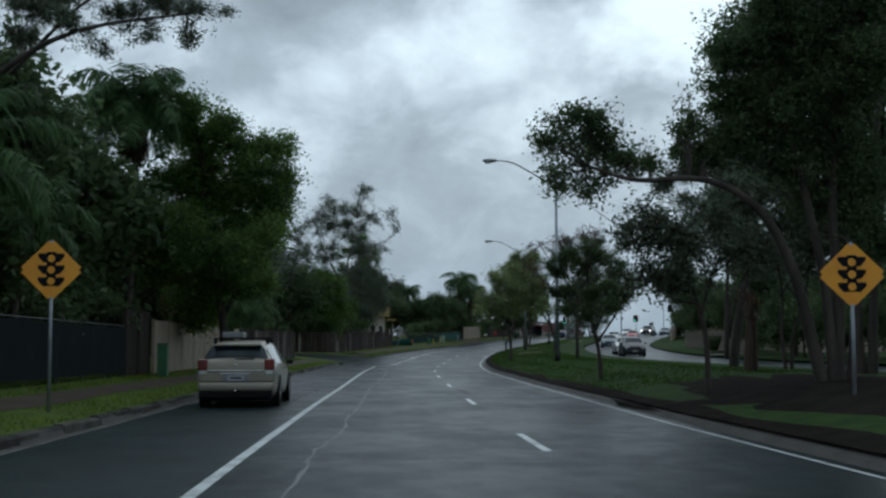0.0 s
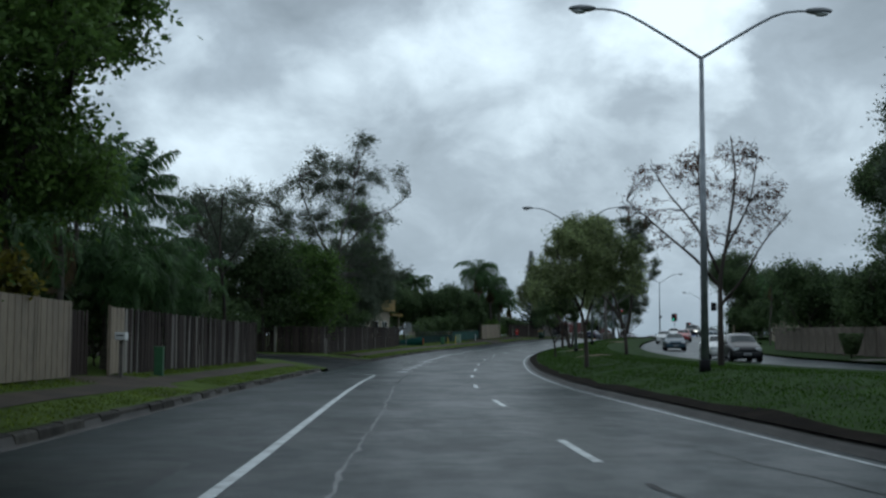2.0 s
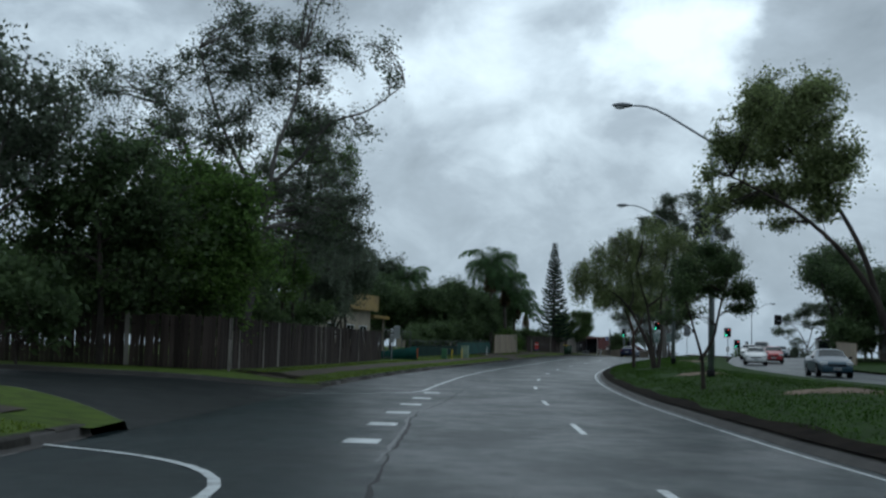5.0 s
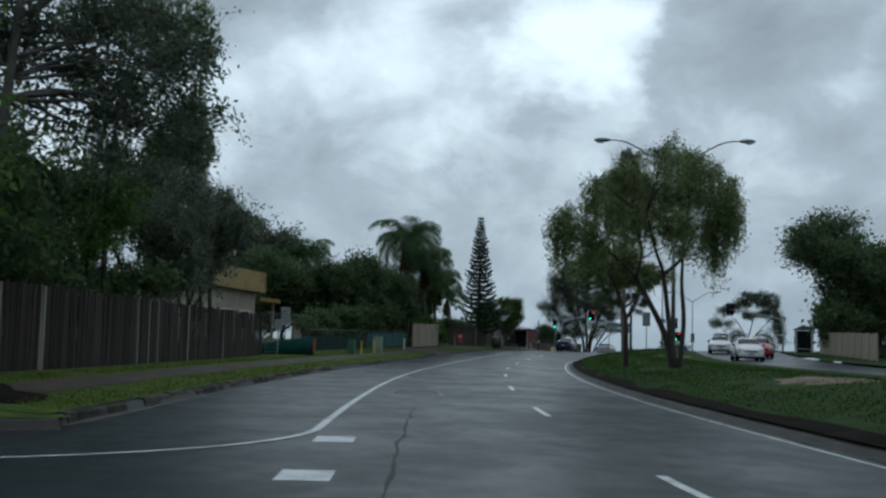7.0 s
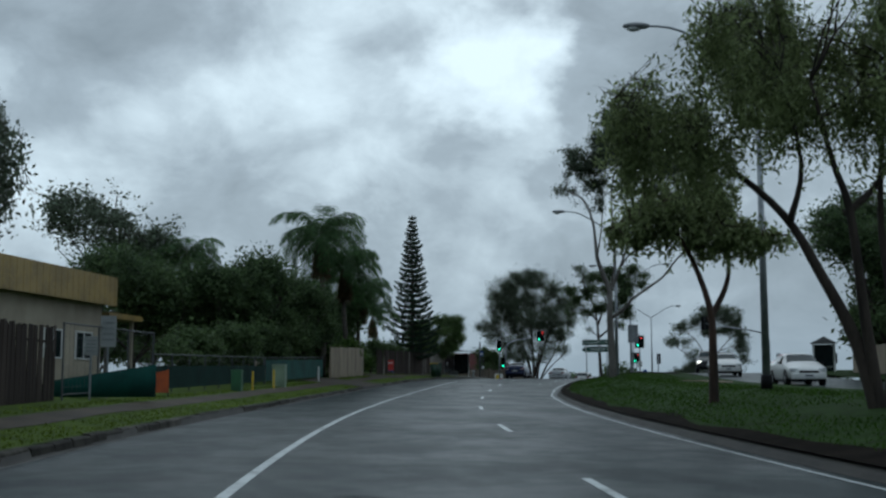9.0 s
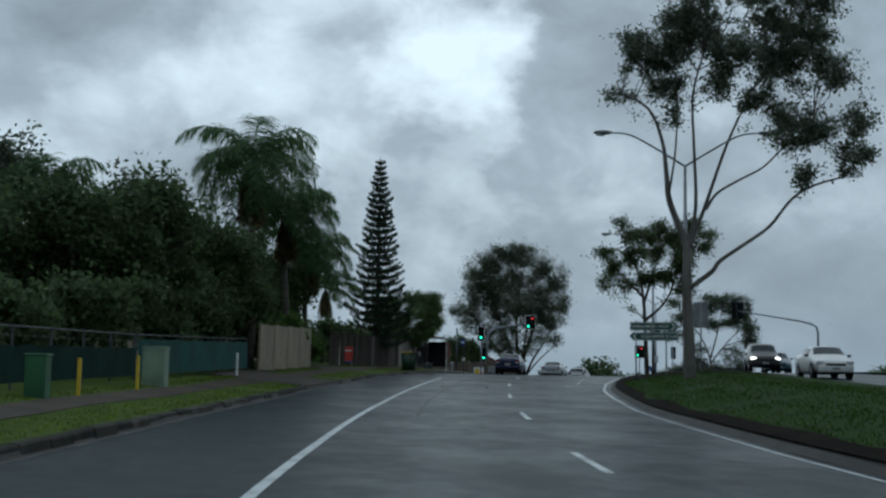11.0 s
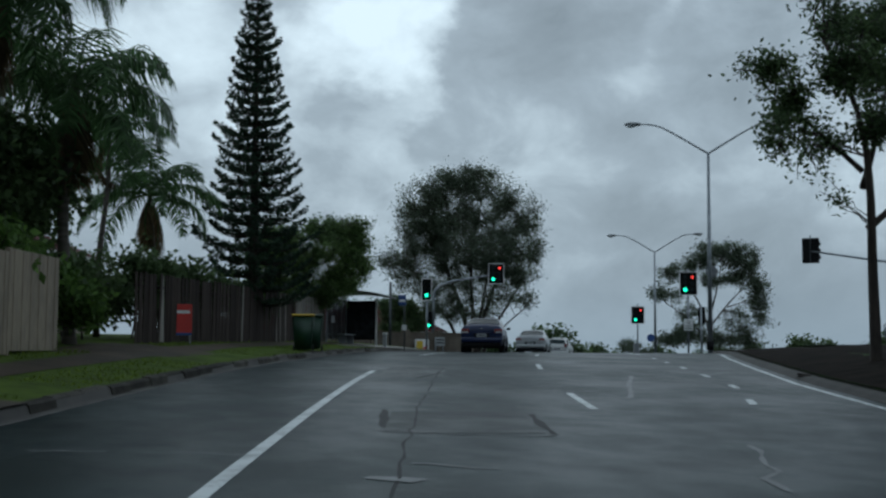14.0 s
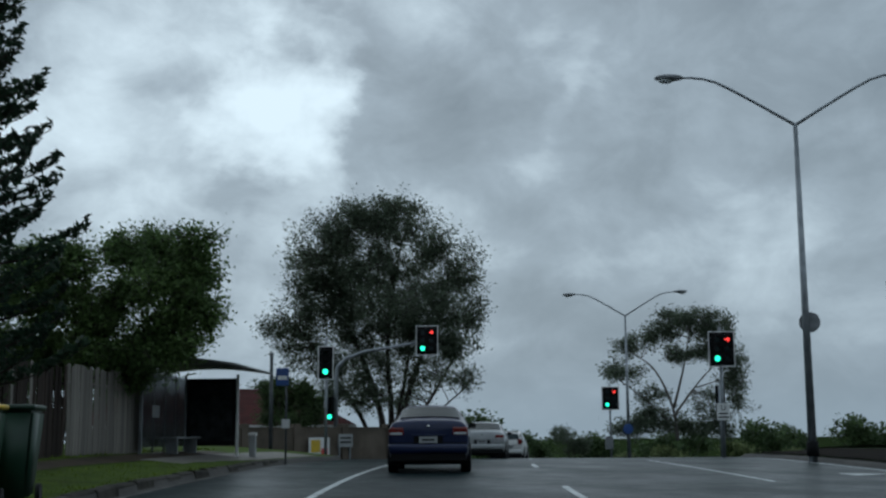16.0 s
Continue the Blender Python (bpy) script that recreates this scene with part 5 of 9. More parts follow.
shaped_tree("broadleaf_tree", W(108, -10.5), -4, [([(0.2, -0.4), (0.3, 2), (0.2, 4.5), (0.3, 6)], 0.14, 0.03)],
    [(0.3, 6.6, 1.8, 1.4), (2.0, 6.0, 1.3, 1.2), (1.6, 4.6, 1.6, 1.4), (-0.5, 3.7, 1.9, 1.5), (1.2, 3.0, 1.9, 1.1), (0.2, 1.9, 2.2, 1.0), (2.6, 3.6, 1.0, 1.0)],
    1200, 24, 0.10, BARK, LEAF_GREEN, "dense green tree behind the corner fence", 83, depth=0.7, sigma=0.2)
shaped_tree("broadleaf_tree", W(105, -12.0), -4, [([(0, -0.4), (0.1, 2), (0, 4.5), (0.1, 6.4)], 0.16, 0.03)],
    [(0, 6.4, 2.0, 1.5), (0, 4.0, 2.6, 1.9), (1.3, 5.0, 1.5, 1.4), (-2.0, 5.0, 1.6, 1.6), (-0.4, 2.2, 2.8, 1.2)],
    950, 24, 0.12, BARK, LEAF_DARK, "dense grey-green tree behind the corner fence", 84, depth=0.8, sigma=0.24)

shaped_tree("feathery_tree", W(140.5, -9.4), -8, [
    ([(-1.21, 0.66), (-1.23, 2.27), (-1.49, 4.24), (-2.04, 6.22), (-2.29, 8.73)], 0.12, 0.02), ([(-1.29, 3.09), (-0.86, 4.57), (-1.08, 6.56)], 0.05, 0.015), ([(-1.37, 3.58), (-2.47, 4.56), (-3.48, 5.71)], 0.06, 0.02)],
    [(-2.2, 10.3, 0.74, 0.58), (-1.7, 9.1, 0.42, 0.58), (-2.3, 7.9, 0.72, 0.71), (-0.9, 7.2, 0.46, 0.37), (-1.6, 6.4, 0.81, 0.7), (-0.7, 5.7, 0.36, 0.53), (-2.0, 5.0, 0.81, 0.76), (-1.2, 4.2, 0.65, 0.59), (-3.6, 8.7, 1.14, 1.18), (-3.5, 6.2, 1.13, 1.17), (-3.4, 4.4, 1.12, 0.82)],
    2600, 26, 0.045, BARK, LEAF_GUM, "fine-leaved drooping tree beside the house", 91, depth=0.7, sigma=0.10, strand=0.7, long=2.4, puff=1.45, branches=5, branch_r=0.018, twig_r=0.006)

# beyond the crossing
shaped_tree("gum_tree", (75.8, 271, -1.2), -22, [
    ([(0.31, 2.91), (0.07, 5.51), (-1.28, 8.53), (-3.27, 10.05)], 0.17, 0.03), ([(0.12, 5.51), (0.94, 8.53), (1.51, 11.57)], 0.14, 0.03), ([(0.16, 4.91), (2.23, 7.52), (4.29, 9.54)], 0.12, 0.03), ([(0.18, 3.91), (-1.93, 6.01), (-4.42, 7.92)], 0.09, 0.03), ([(2.02, 7.12), (4.76, 8.03)], 0.07, 0.02)],
    [(1.5, 12.8, 2.23, 0.71), (-0.8, 11.5, 1.52, 0.92), (3.7, 11.8, 1.52, 1.22), (-3.4, 10.7, 1.11, 0.61), (-4.7, 8.3, 1.01, 0.71), (-2.8, 8.5, 1.01, 0.4), (4.9, 9.1, 0.91, 1.62), (5.4, 6.5, 0.6, 1.31), (2.8, 10.0, 1.21, 0.61), (0.2, 9.5, 1.21, 0.51), (-1.4, 6.5, 1.21, 0.4), (-3.5, 3.9, 1.81, 0.7), (1.0, 3.9, 2.21, 0.6), (3.2, 6.5, 0.7, 0.5), (-1.9, 4.5, 1.21, 0.7), (3.6, 3.9, 1.6, 0.7)],
    1500, 24, 0.12, BARK_PALE, LEAF_GUM, "open flat-topped gum tree beyond the crossing", 74, depth=0.9, sigma=0.26, shell=0.5, branches=6, puff=1.3, branch_r=0.03)
for u, d, k, tr in ((28, 96, 0.45, 0), (33.5, 97, 0.5, 80), (24, 99, 0.36, 200), (38, 98, 0.4, 120)):
    stand_tree("roadside_bush", BUSH, (22.7 + 0.378 * d + 0.926 * (u - 10), 188.8 + 0.926 * d - 0.378 * (u - 10), -1.5), "olive bush below the gum tree beyond the crossing", tr, k * 3, "", "bush")
shaped_tree("fig_tree", (44.0, 247.5, 1.2), -22, [
    ([(-0.6, -0.4), (-0.8, 2.0), (-1.6, 4.6), (-2.8, 7.4), (-3.2, 10)], 0.24, 0.04), ([(-0.3, -0.4), (-0.3, 2.4), (-0.5, 5.4), (-0.3, 8), (0.2, 11)], 0.22, 0.04), ([(0.0, -0.4), (0.3, 2.2), (1.2, 5.0), (2.4, 8), (2.8, 10)], 0.22, 0.04),
    ([(0.2, -0.4), (1.0, 1.8), (2.2, 3.8), (3.6, 6.4)], 0.16, 0.04), ([(-0.9, -0.4), (-1.8, 2.0), (-3.4, 4.4), (-5.2, 6.8)], 0.16, 0.04), ([(-0.2, 1.0), (0.4, 4), (0.8, 7), (1.2, 10.2)], 0.14, 0.03), ([(0.6, 0.6), (1.8, 2.0), (3.4, 3.4)], 0.10, 0.03)],
    [(-0.4, 12.3, 2.47, 1.15), (-3.2, 11.2, 2.12, 1.5), (1.9, 11.3, 1.69, 1.43), (-5.0, 9.6, 1.27, 1.42), (3.5, 9.7, 1.2, 1.49), (-1.5, 9.7, 2.64, 1.78), (1.2, 8.7, 2.28, 1.77), (-4.4, 7.6, 1.76, 1.41), (-6.4, 6.8, 0.98, 0.7), (4.1, 7.6, 0.7, 1.27), (-2.5, 6.9, 2.28, 1.59), (0.3, 6.2, 2.27, 1.58), (2.7, 5.9, 1.47, 1.58), (-5.4, 5.9, 1.19, 1.05), (-3.2, 4.8, 1.75, 1.26), (3.5, 4.0, 0.7, 0.9), (-1.1, 4.5, 1.57, 1.05), (1.7, 4.1, 1.12, 0.87), (-1.4, 3.1, 1.74, 0.83), (-3.2, 3.3, 1.26, 0.76), (0.3, 3.0, 1.39, 0.76), (-1.1, 12.4, 2.12, 0.93), (-2.7, 8.9, 2.11, 1.42), (-0.4, 7.6, 2.1, 1.27), (2.1, 7.3, 1.4, 1.41), (-3.9, 9.6, 1.59, 1.28)],
    4000, 28, 0.082, BARK, LEAF_GUM, "large spreading many-stemmed tree behind the traffic lights", 42, depth=1.9, sigma=0.26, shell=0.45, branches=5, puff=1.22)
shaped_tree("broadleaf_tree", W(219.0, -8.4), -18, [([(-0.2, -0.4), (0.0, 1.2), (0.8, 2.6), (1.4, 4.2)], 0.14, 0.03), ([(-0.1, 1.0), (-0.6, 2.2), (-0.8, 3.6)], 0.08, 0.02), ([(0.0, 1.2), (1.4, 2.2), (2.6, 3.4)], 0.08, 0.02)],
    [(1.1, 4.8, 0.93, 0.61), (2.3, 4.7, 0.93, 0.55), (3.1, 4.8, 0.4, 0.3), (-0.1, 4.3, 0.85, 0.61), (-1.0, 4.2, 0.59, 0.54), (-1.2, 3.4, 0.65, 0.67), (-0.1, 3.2, 1.05, 0.8), (1.2, 3.6, 1.05, 0.81), (2.4, 3.6, 0.93, 0.81), (3.1, 3.9, 0.33, 0.54), (3.1, 3.0, 0.4, 0.61), (2.2, 2.6, 0.92, 0.6), (1.0, 2.4, 1.05, 0.6), (-0.3, 2.3, 1.04, 0.53), (-1.3, 2.4, 0.65, 0.66), (2.7, 2.3, 0.46, 0.27), (1.9, 2.0, 0.66, 0.33), (0.4, 1.7, 0.9, 0.4), (-0.8, 1.6, 0.9, 0.4), (1.4, 1.6, 0.7, 0.35)],
    2800, 26, 0.062, BARK, LEAF_MID, "dense spreading green tree over the light fence", 85, depth=0.5, sigma=0.13, shell=0.4)
shaped_tree("garden_tree", (37.4, 244.9, 1.6), -18, [([(0.2, -1.6), (0.1, 0.4), (-0.2, 1.8)], 0.10, 0.03), ([(0.2, -0.6), (0.7, 0.8), (1.1, 1.6)], 0.06, 0.02)],
    [(-0.9, 2.9, 0.48, 0.59), (-0.1, 3.3, 0.59, 0.48), (-0.1, 2.3, 0.8, 0.67), (0.9, 2.9, 0.59, 0.59), (1.4, 2.1, 0.8, 0.59), (0.7, 1.5, 1.07, 0.48), (-0.8, 1.6, 0.59, 0.37)],
    800, 22, 0.075, BARK, LEAF_DARK, "low dark garden tree before the red roof", 97, depth=0.4, sigma=0.14)

# weeping tree on the median and its forked neighbour
shaped_tree("weeping_tree", W(131.6, 8.2), -11, [
    ([(0.06, -0.4), (-0.28, 1.09), (-0.85, 2.29), (-1.43, 3.27), (-2.4, 4.12), (-3.61, 4.59)], 0.15, 0.03), ([(0.08, -0.4), (-0.16, 1.33), (-0.41, 3.26), (-0.7, 4.12), (-1.03, 5.48)], 0.13, 0.03), ([(0.14, -0.4), (0.36, 1.57), (0.31, 3.02), (0.4, 4.36), (0.63, 6.1)], 0.11, 0.03), ([(-0.42, 3.26), (0.26, 3.85), (0.81, 4.92), (1.42, 5.6)], 0.08, 0.02), ([(-1.36, 3.14), (-1.16, 4.12), (-1.52, 5.61)], 0.07, 0.02)],
    [(-0.3, 7.8, 0.52, 0.35), (0.6, 7.5, 0.47, 0.38), (1.4, 7.3, 0.52, 0.48), (-1.5, 7.3, 0.57, 0.43), (-2.2, 6.8, 0.52, 0.43), (-0.9, 6.7, 0.74, 0.58), (0.3, 6.5, 0.74, 0.58), (1.5, 6.2, 0.61, 0.58), (-3.0, 6.2, 0.56, 0.45), (-3.8, 5.5, 0.51, 0.45), (-4.4, 5.1, 0.32, 0.4), (-3.1, 5.3, 0.61, 0.45), (-2.1, 5.5, 0.68, 0.5), (-1.0, 5.5, 0.73, 0.5), (0.2, 5.2, 0.73, 0.55), (1.5, 4.9, 0.56, 0.54), (2.1, 5.5, 0.27, 0.57), (-4.0, 4.5, 0.49, 0.32), (-2.8, 4.4, 0.49, 0.3), (1.5, 4.1, 0.36, 0.3), (2.1, 6.7, 0.25, 0.45)],
    2100, 30, 0.042, BARK, LEAF_OLIVE, "weeping tree with drooping olive foliage on the median", 57, depth=0.8, sigma=0.10, strand=1.5, long=2.8, puff=1.3, branch_r=0.02, twig_r=0.006)
shaped_tree("median_tree", W(139.5, 7.3), -11, [
    ([(0, -0.4), (-0.03, 1.0), (-0.1, 2.2), (-0.65, 3.6), (-1.4, 4.5)], 0.14, 0.03), ([(-0.05, 1.9), (0.35, 2.6), (0.5, 3.2), (0.4, 4.0)], 0.09, 0.03)],
    [(-1.1, 4.4, 1.1, 0.7), (0.0, 3.9, 0.9, 0.6), (-2.0, 3.9, 0.7, 0.5), (1.1, 3.9, 0.8, 0.5), (-0.3, 5.0, 1.0, 0.6)],
    520, 22, 0.065, BARK_RED, LEAF_OLIVE, "forked red-barked tree on the median", 58, depth=0.6, sigma=0.12, strand=0.5, long=2.4)
shaped_tree("median_tree", W(191.5, 9.2), -20, [
    ([(-0.87, -0.4), (-0.95, 1.46), (-1.06, 3.34), (-1.33, 4.61), (-1.94, 5.88)], 0.13, 0.03), ([(-1.03, 3.19), (-0.56, 4.61), (-0.08, 6.2)], 0.08, 0.02), ([(-0.97, 2.4), (-0.11, 3.19), (0.36, 4.14), (0.83, 5.72)], 0.08, 0.02), ([(-1.06, 3.5), (-1.95, 4.45), (-2.72, 5.24)], 0.06, 0.02)],
    [(-2.1, 6.8, 0.5, 0.29), (-1.3, 6.4, 0.65, 0.42), (-2.9, 5.6, 0.69, 0.29), (-2.4, 4.8, 0.5, 0.41), (-2.9, 4.0, 0.28, 0.41), (-1.5, 5.3, 0.74, 0.51), (-0.4, 6.8, 0.62, 0.42), (0.4, 6.4, 0.65, 0.57), (-0.4, 5.6, 0.68, 0.57), (0.7, 5.1, 0.61, 0.63), (-1.0, 4.2, 0.62, 0.35), (-0.1, 4.4, 0.61, 0.41), (1.0, 4.1, 0.4, 0.57), (1.3, 7.0, 0.49, 0.35), (0.9, 5.8, 0.55, 0.57), (-1.9, 4.0, 0.4, 0.19), (0.4, 3.2, 0.4, 0.28), (-1.6, 2.9, 0.28, 0.13), (2.0, 6.2, 0.4, 0.79)],
    1150, 26, 0.060, BARK, LEAF_DARK, "spreading green tree beside the direction sign", 60, depth=0.7, sigma=0.13, shell=0.5, puff=1.18, branches=5, branch_r=0.02)
shaped_tree("median_tree", W(102, 7.3), -4, [
    ([(-0.2, -0.4), (-0.28, 0.5), (-0.35, 0.9), (-0.6, 1.6), (-0.9, 2.5)], 0.085, 0.02), ([(-0.32, 0.8), (0.05, 1.4), (0.25, 2.3), (0.5, 3.2)], 0.065, 0.02)],
    [(0.0, 4.0, 0.7, 0.31), (0.7, 3.7, 0.5, 0.37), (-0.8, 3.5, 0.5, 0.37), (-1.2, 2.8, 0.36, 0.5), (-0.4, 3.0, 0.5, 0.42), (0.4, 3.0, 0.59, 0.36), (1.0, 2.7, 0.31, 0.56), (-0.5, 2.1, 0.31, 0.22), (-1.3, 2.0, 0.17, 0.22), (0.7, 2.3, 0.31, 0.17), (0.1, 3.5, 0.56, 0.31)],
    1000, 24, 0.045, BARK, LEAF_DARK, "slim dark forked tree on the median", 86, depth=0.45, sigma=0.09, puff=1.2, branches=5, branch_r=0.014, twig_r=0.006)
shaped_tree("median_tree", W(97, 11.0), -4, [
    ([(0, -0.4), (-0.2, 1.6), (-1.2, 3.2), (-2.6, 4.4), (-4.2, 5.2)], 0.13, 0.02), ([(-0.2, 1.6), (-0.8, 3.6), (-2.0, 5.6), (-3.4, 6.8)], 0.10, 0.02), ([(0, 1.2), (0.3, 3.6), (0.2, 6.0)], 0.10, 0.03)],
    [(-3.1, 7.7, 0.61, 0.41), (-3.8, 6.9, 0.49, 0.46), (-4.6, 5.9, 0.33, 0.29), (-4.0, 5.8, 0.49, 0.4), (-4.8, 5.2, 0.28, 0.21), (-3.2, 6.1, 0.61, 0.5), (-2.4, 6.7, 0.54, 0.62), (-4.5, 4.6, 0.33, 0.21), (-3.6, 4.9, 0.49, 0.33), (-2.8, 5.0, 0.54, 0.4), (-4.6, 3.9, 0.16, 0.14), (-2.8, 4.1, 0.28, 0.16), (-2.2, 5.5, 0.42, 0.62), (-3.1, 6.9, 0.61, 0.41), (-1.6, 7.5, 0.66, 0.84), (-1.3, 5.8, 0.66, 0.83), (-1.8, 4.6, 0.47, 0.35)],
    1700, 28, 0.055, BARK, LEAF_OLIVE, "open spreading tree with olive leaves on the median", 56, depth=0.7, sigma=0.11, shell=0.5, puff=1.25, branches=6, branch_r=0.02, twig_r=0.007)

# slim trees along the near part of the median
shaped_tree("median_tree", W(36.2, 6.6), -3, [
    ([(-0.19, -0.4), (-0.28, 0.74), (-0.43, 1.51), (-0.55, 2.21), (-0.61, 3.16)], 0.085, 0.02), ([(-0.39, 1.32), (-0.08, 2.22), (0.03, 3.24)], 0.05, 0.015), ([(-0.46, 1.74), (-0.94, 2.44), (-1.32, 3.11)], 0.045, 0.012), ([(-0.33, 1.04), (0.23, 1.91), (0.55, 2.62)], 0.045, 0.015)],
    [(-0.5, 4.0, 0.3, 0.26), (-1.2, 3.7, 0.33, 0.22), (-1.9, 3.4, 0.2, 0.13), (-1.5, 3.2, 0.28, 0.22), (-0.8, 3.3, 0.39, 0.33), (-0.1, 3.7, 0.33, 0.33), (-1.6, 2.6, 0.23, 0.17), (-1.2, 2.6, 0.36, 0.27), (-0.5, 2.6, 0.39, 0.33), (-0.0, 2.8, 0.31, 0.39), (-1.7, 2.0, 0.17, 0.11), (-1.2, 2.1, 0.33, 0.2), (-0.6, 1.9, 0.33, 0.27), (-0.0, 2.1, 0.28, 0.33), (0.4, 3.2, 0.36, 0.48), (0.4, 2.3, 0.36, 0.39), (0.8, 2.8, 0.31, 0.47)],
    1300, 26, 0.036, BARK, LEAF_DARK, "slim open dark tree on the median", 64, depth=0.5, sigma=0.075, branches=5, puff=1.2, branch_r=0.012, twig_r=0.005)
shaped_tree("median_tree", W(75.5, 6.9), 0, [
    ([(-0.1, -0.4), (-0.12, 1.43), (-0.39, 2.58), (-1.0, 3.73), (-1.18, 4.69)], 0.11, 0.02), ([(-0.12, 1.72), (0.39, 2.97), (1.38, 4.23)], 0.07, 0.02), ([(-0.27, 2.39), (-0.03, 3.73), (0.02, 5.28)], 0.06, 0.02)],
    [(-0.0, 5.8, 0.82, 0.39), (-1.0, 5.1, 0.82, 0.54), (0.8, 5.3, 0.82, 0.43), (1.8, 4.5, 0.55, 0.82), (-0.2, 4.5, 1.01, 0.62), (-1.8, 3.9, 0.7, 0.62), (1.0, 4.1, 0.82, 0.62), (-1.0, 3.3, 0.97, 0.58), (2.0, 3.4, 0.43, 0.58), (0.2, 3.2, 0.81, 0.5), (-2.1, 2.9, 0.42, 0.42)],
    1100, 24, 0.062, BARK, LEAF_OLIVE, "leafy olive-green tree on the median", 55, depth=0.7, sigma=0.12, puff=1.2, branches=5, branch_r=0.018, twig_r=0.007)
shaped_tree("bare_tree", W(64.5, 9.2), 0, [
    ([(0.5, -0.4), (0.48, 1.49), (0.48, 2.76), (0.7, 4.04), (0.92, 5.91), (0.77, 7.21)], 0.12, 0.015), ([(0.47, 2.48), (-0.29, 3.32), (-1.14, 4.03), (-1.99, 4.73), (-2.51, 5.15)], 0.06, 0.012), ([(0.48, 2.9), (-0.13, 4.32), (-0.97, 5.46), (-1.53, 6.46)], 0.06, 0.012), ([(0.52, 1.91), (1.11, 2.77), (1.59, 3.77), (2.34, 4.78)], 0.06, 0.012), ([(0.73, 3.76), (1.48, 5.2), (1.81, 6.94)], 0.05, 0.012), ([(0.15, 3.75), (-0.25, 5.18), (-0.37, 6.62)], 0.04, 0.012)],
    [(-2.0, 5.9, 0.66, 0.58), (-2.4, 4.9, 0.4, 0.37), (-1.4, 4.9, 0.75, 0.52), (-0.8, 5.9, 0.66, 0.66), (-0.4, 6.6, 0.52, 0.38), (0.2, 5.5, 0.75, 0.75), (1.1, 6.8, 0.73, 0.67), (1.7, 6.9, 0.52, 0.52), (1.3, 5.5, 0.75, 0.66), (2.2, 4.8, 0.67, 0.66), (-1.4, 3.9, 0.52, 0.34), (-0.1, 4.2, 0.6, 0.51), (1.3, 4.0, 0.66, 0.52), (2.5, 5.6, 0.52, 0.67)],
    1100, 4, 0.045, BARK, LEAF_BROWN, "half-bare tree with twiggy crown on the median", 16, depth=0.7, sigma=0.06, puff=1.0, branches=16, branch_r=0.012, twig_r=0.006)

shaped_tree("bare_tree", W(77, -9.2), 0, [
    ([(1.12, 1.08), (1.09, 2.68), (0.96, 4.29), (1.02, 6.11), (1.2, 7.13)], 0.09, 0.015), ([(1.03, 3.48), (0.24, 5.09), (-0.28, 6.3)], 0.05, 0.012), ([(1.01, 3.88), (1.84, 5.1), (2.31, 6.53)], 0.05, 0.012), ([(0.97, 4.49), (0.42, 6.1), (0.1, 7.11)], 0.04, 0.012)],
    [(0.0, 7.0, 0.52, 0.33), (1.0, 6.8, 0.68, 0.45), (2.1, 6.6, 0.6, 0.41), (0.6, 5.8, 0.88, 0.49), (1.9, 5.6, 0.68, 0.49), (-0.4, 5.9, 0.4, 0.32), (1.0, 4.8, 0.88, 0.49)],
    800, 9, 0.045, BARK, LEAF_GUM, "thin half-bare tree with few pale leaves", 92, depth=0.6, sigma=0.07, puff=1.2, branches=12, branch_r=0.012, twig_r=0.006)

shaped_tree("gum_tree", W(39, 12.0), -3, [
    ([(-0.83, -0.4), (-0.56, 1.59), (-0.28, 3.45), (-0.75, 5.32), (-1.23, 6.19), (-1.98, 6.46), (-2.6, 6.43)], 0.18, 0.02), ([(-0.28, 3.33), (-0.0, 5.32), (-0.22, 7.21)], 0.1, 0.03), ([(-0.87, 5.44), (-1.5, 4.94), (-2.12, 4.81)], 0.05, 0.015), ([(-1.23, 6.19), (-1.72, 7.07), (-2.09, 7.57)], 0.05, 0.015)],
    [(-2.2, 7.3, 0.52, 0.3), (-3.0, 6.0, 0.42, 0.3), (-2.0, 6.5, 0.62, 0.5), (-1.3, 7.1, 0.52, 0.53), (-2.6, 5.4, 0.42, 0.3), (-1.6, 5.4, 0.52, 0.4), (-2.0, 4.8, 0.42, 0.3), (-1.2, 4.8, 0.42, 0.43), (-3.3, 5.7, 0.25, 0.13), (-0.6, 6.6, 0.65, 0.88), (-0.4, 5.3, 0.65, 0.65), (-0.2, 7.6, 0.75, 0.63), (0.4, 6.3, 0.75, 1.01)],
    2000, 26, 0.043, BARK, LEAF_GUM, "open gum tree with a long limb on the median", 95, depth=0.7, sigma=0.11, shell=0.55, puff=1.2, branches=6, branch_r=0.02, twig_r=0.007)
shaped_tree("gum_tree", W(81, 23.6), -3, [
    ([(-2.1, -0.4), (-2.07, 3.75), (-1.9, 8.55), (-1.53, 13.06)], 0.2, 0.05), ([(-1.9, 1.21), (-1.22, 5.67), (-0.54, 9.52)], 0.1, 0.03)],
    [(-1.5, 13.1, 0.9, 0.71), (-1.8, 11.4, 0.9, 0.71), (-1.1, 9.8, 1.02, 0.71), (-2.3, 8.8, 0.64, 0.48), (-0.5, 8.6, 0.7, 0.51), (-0.8, 11.7, 0.71, 0.71), (-1.8, 7.8, 0.7, 0.38), (-1.3, 14.4, 0.64, 0.52)],
    900, 24, 0.11, BARK, LEAF_GUM, "tall slim dark gum tree beyond the opposite carriageway", 96, depth=0.9, sigma=0.22, shell=0.5, puff=1.3, branches=5, branch_r=0.03)

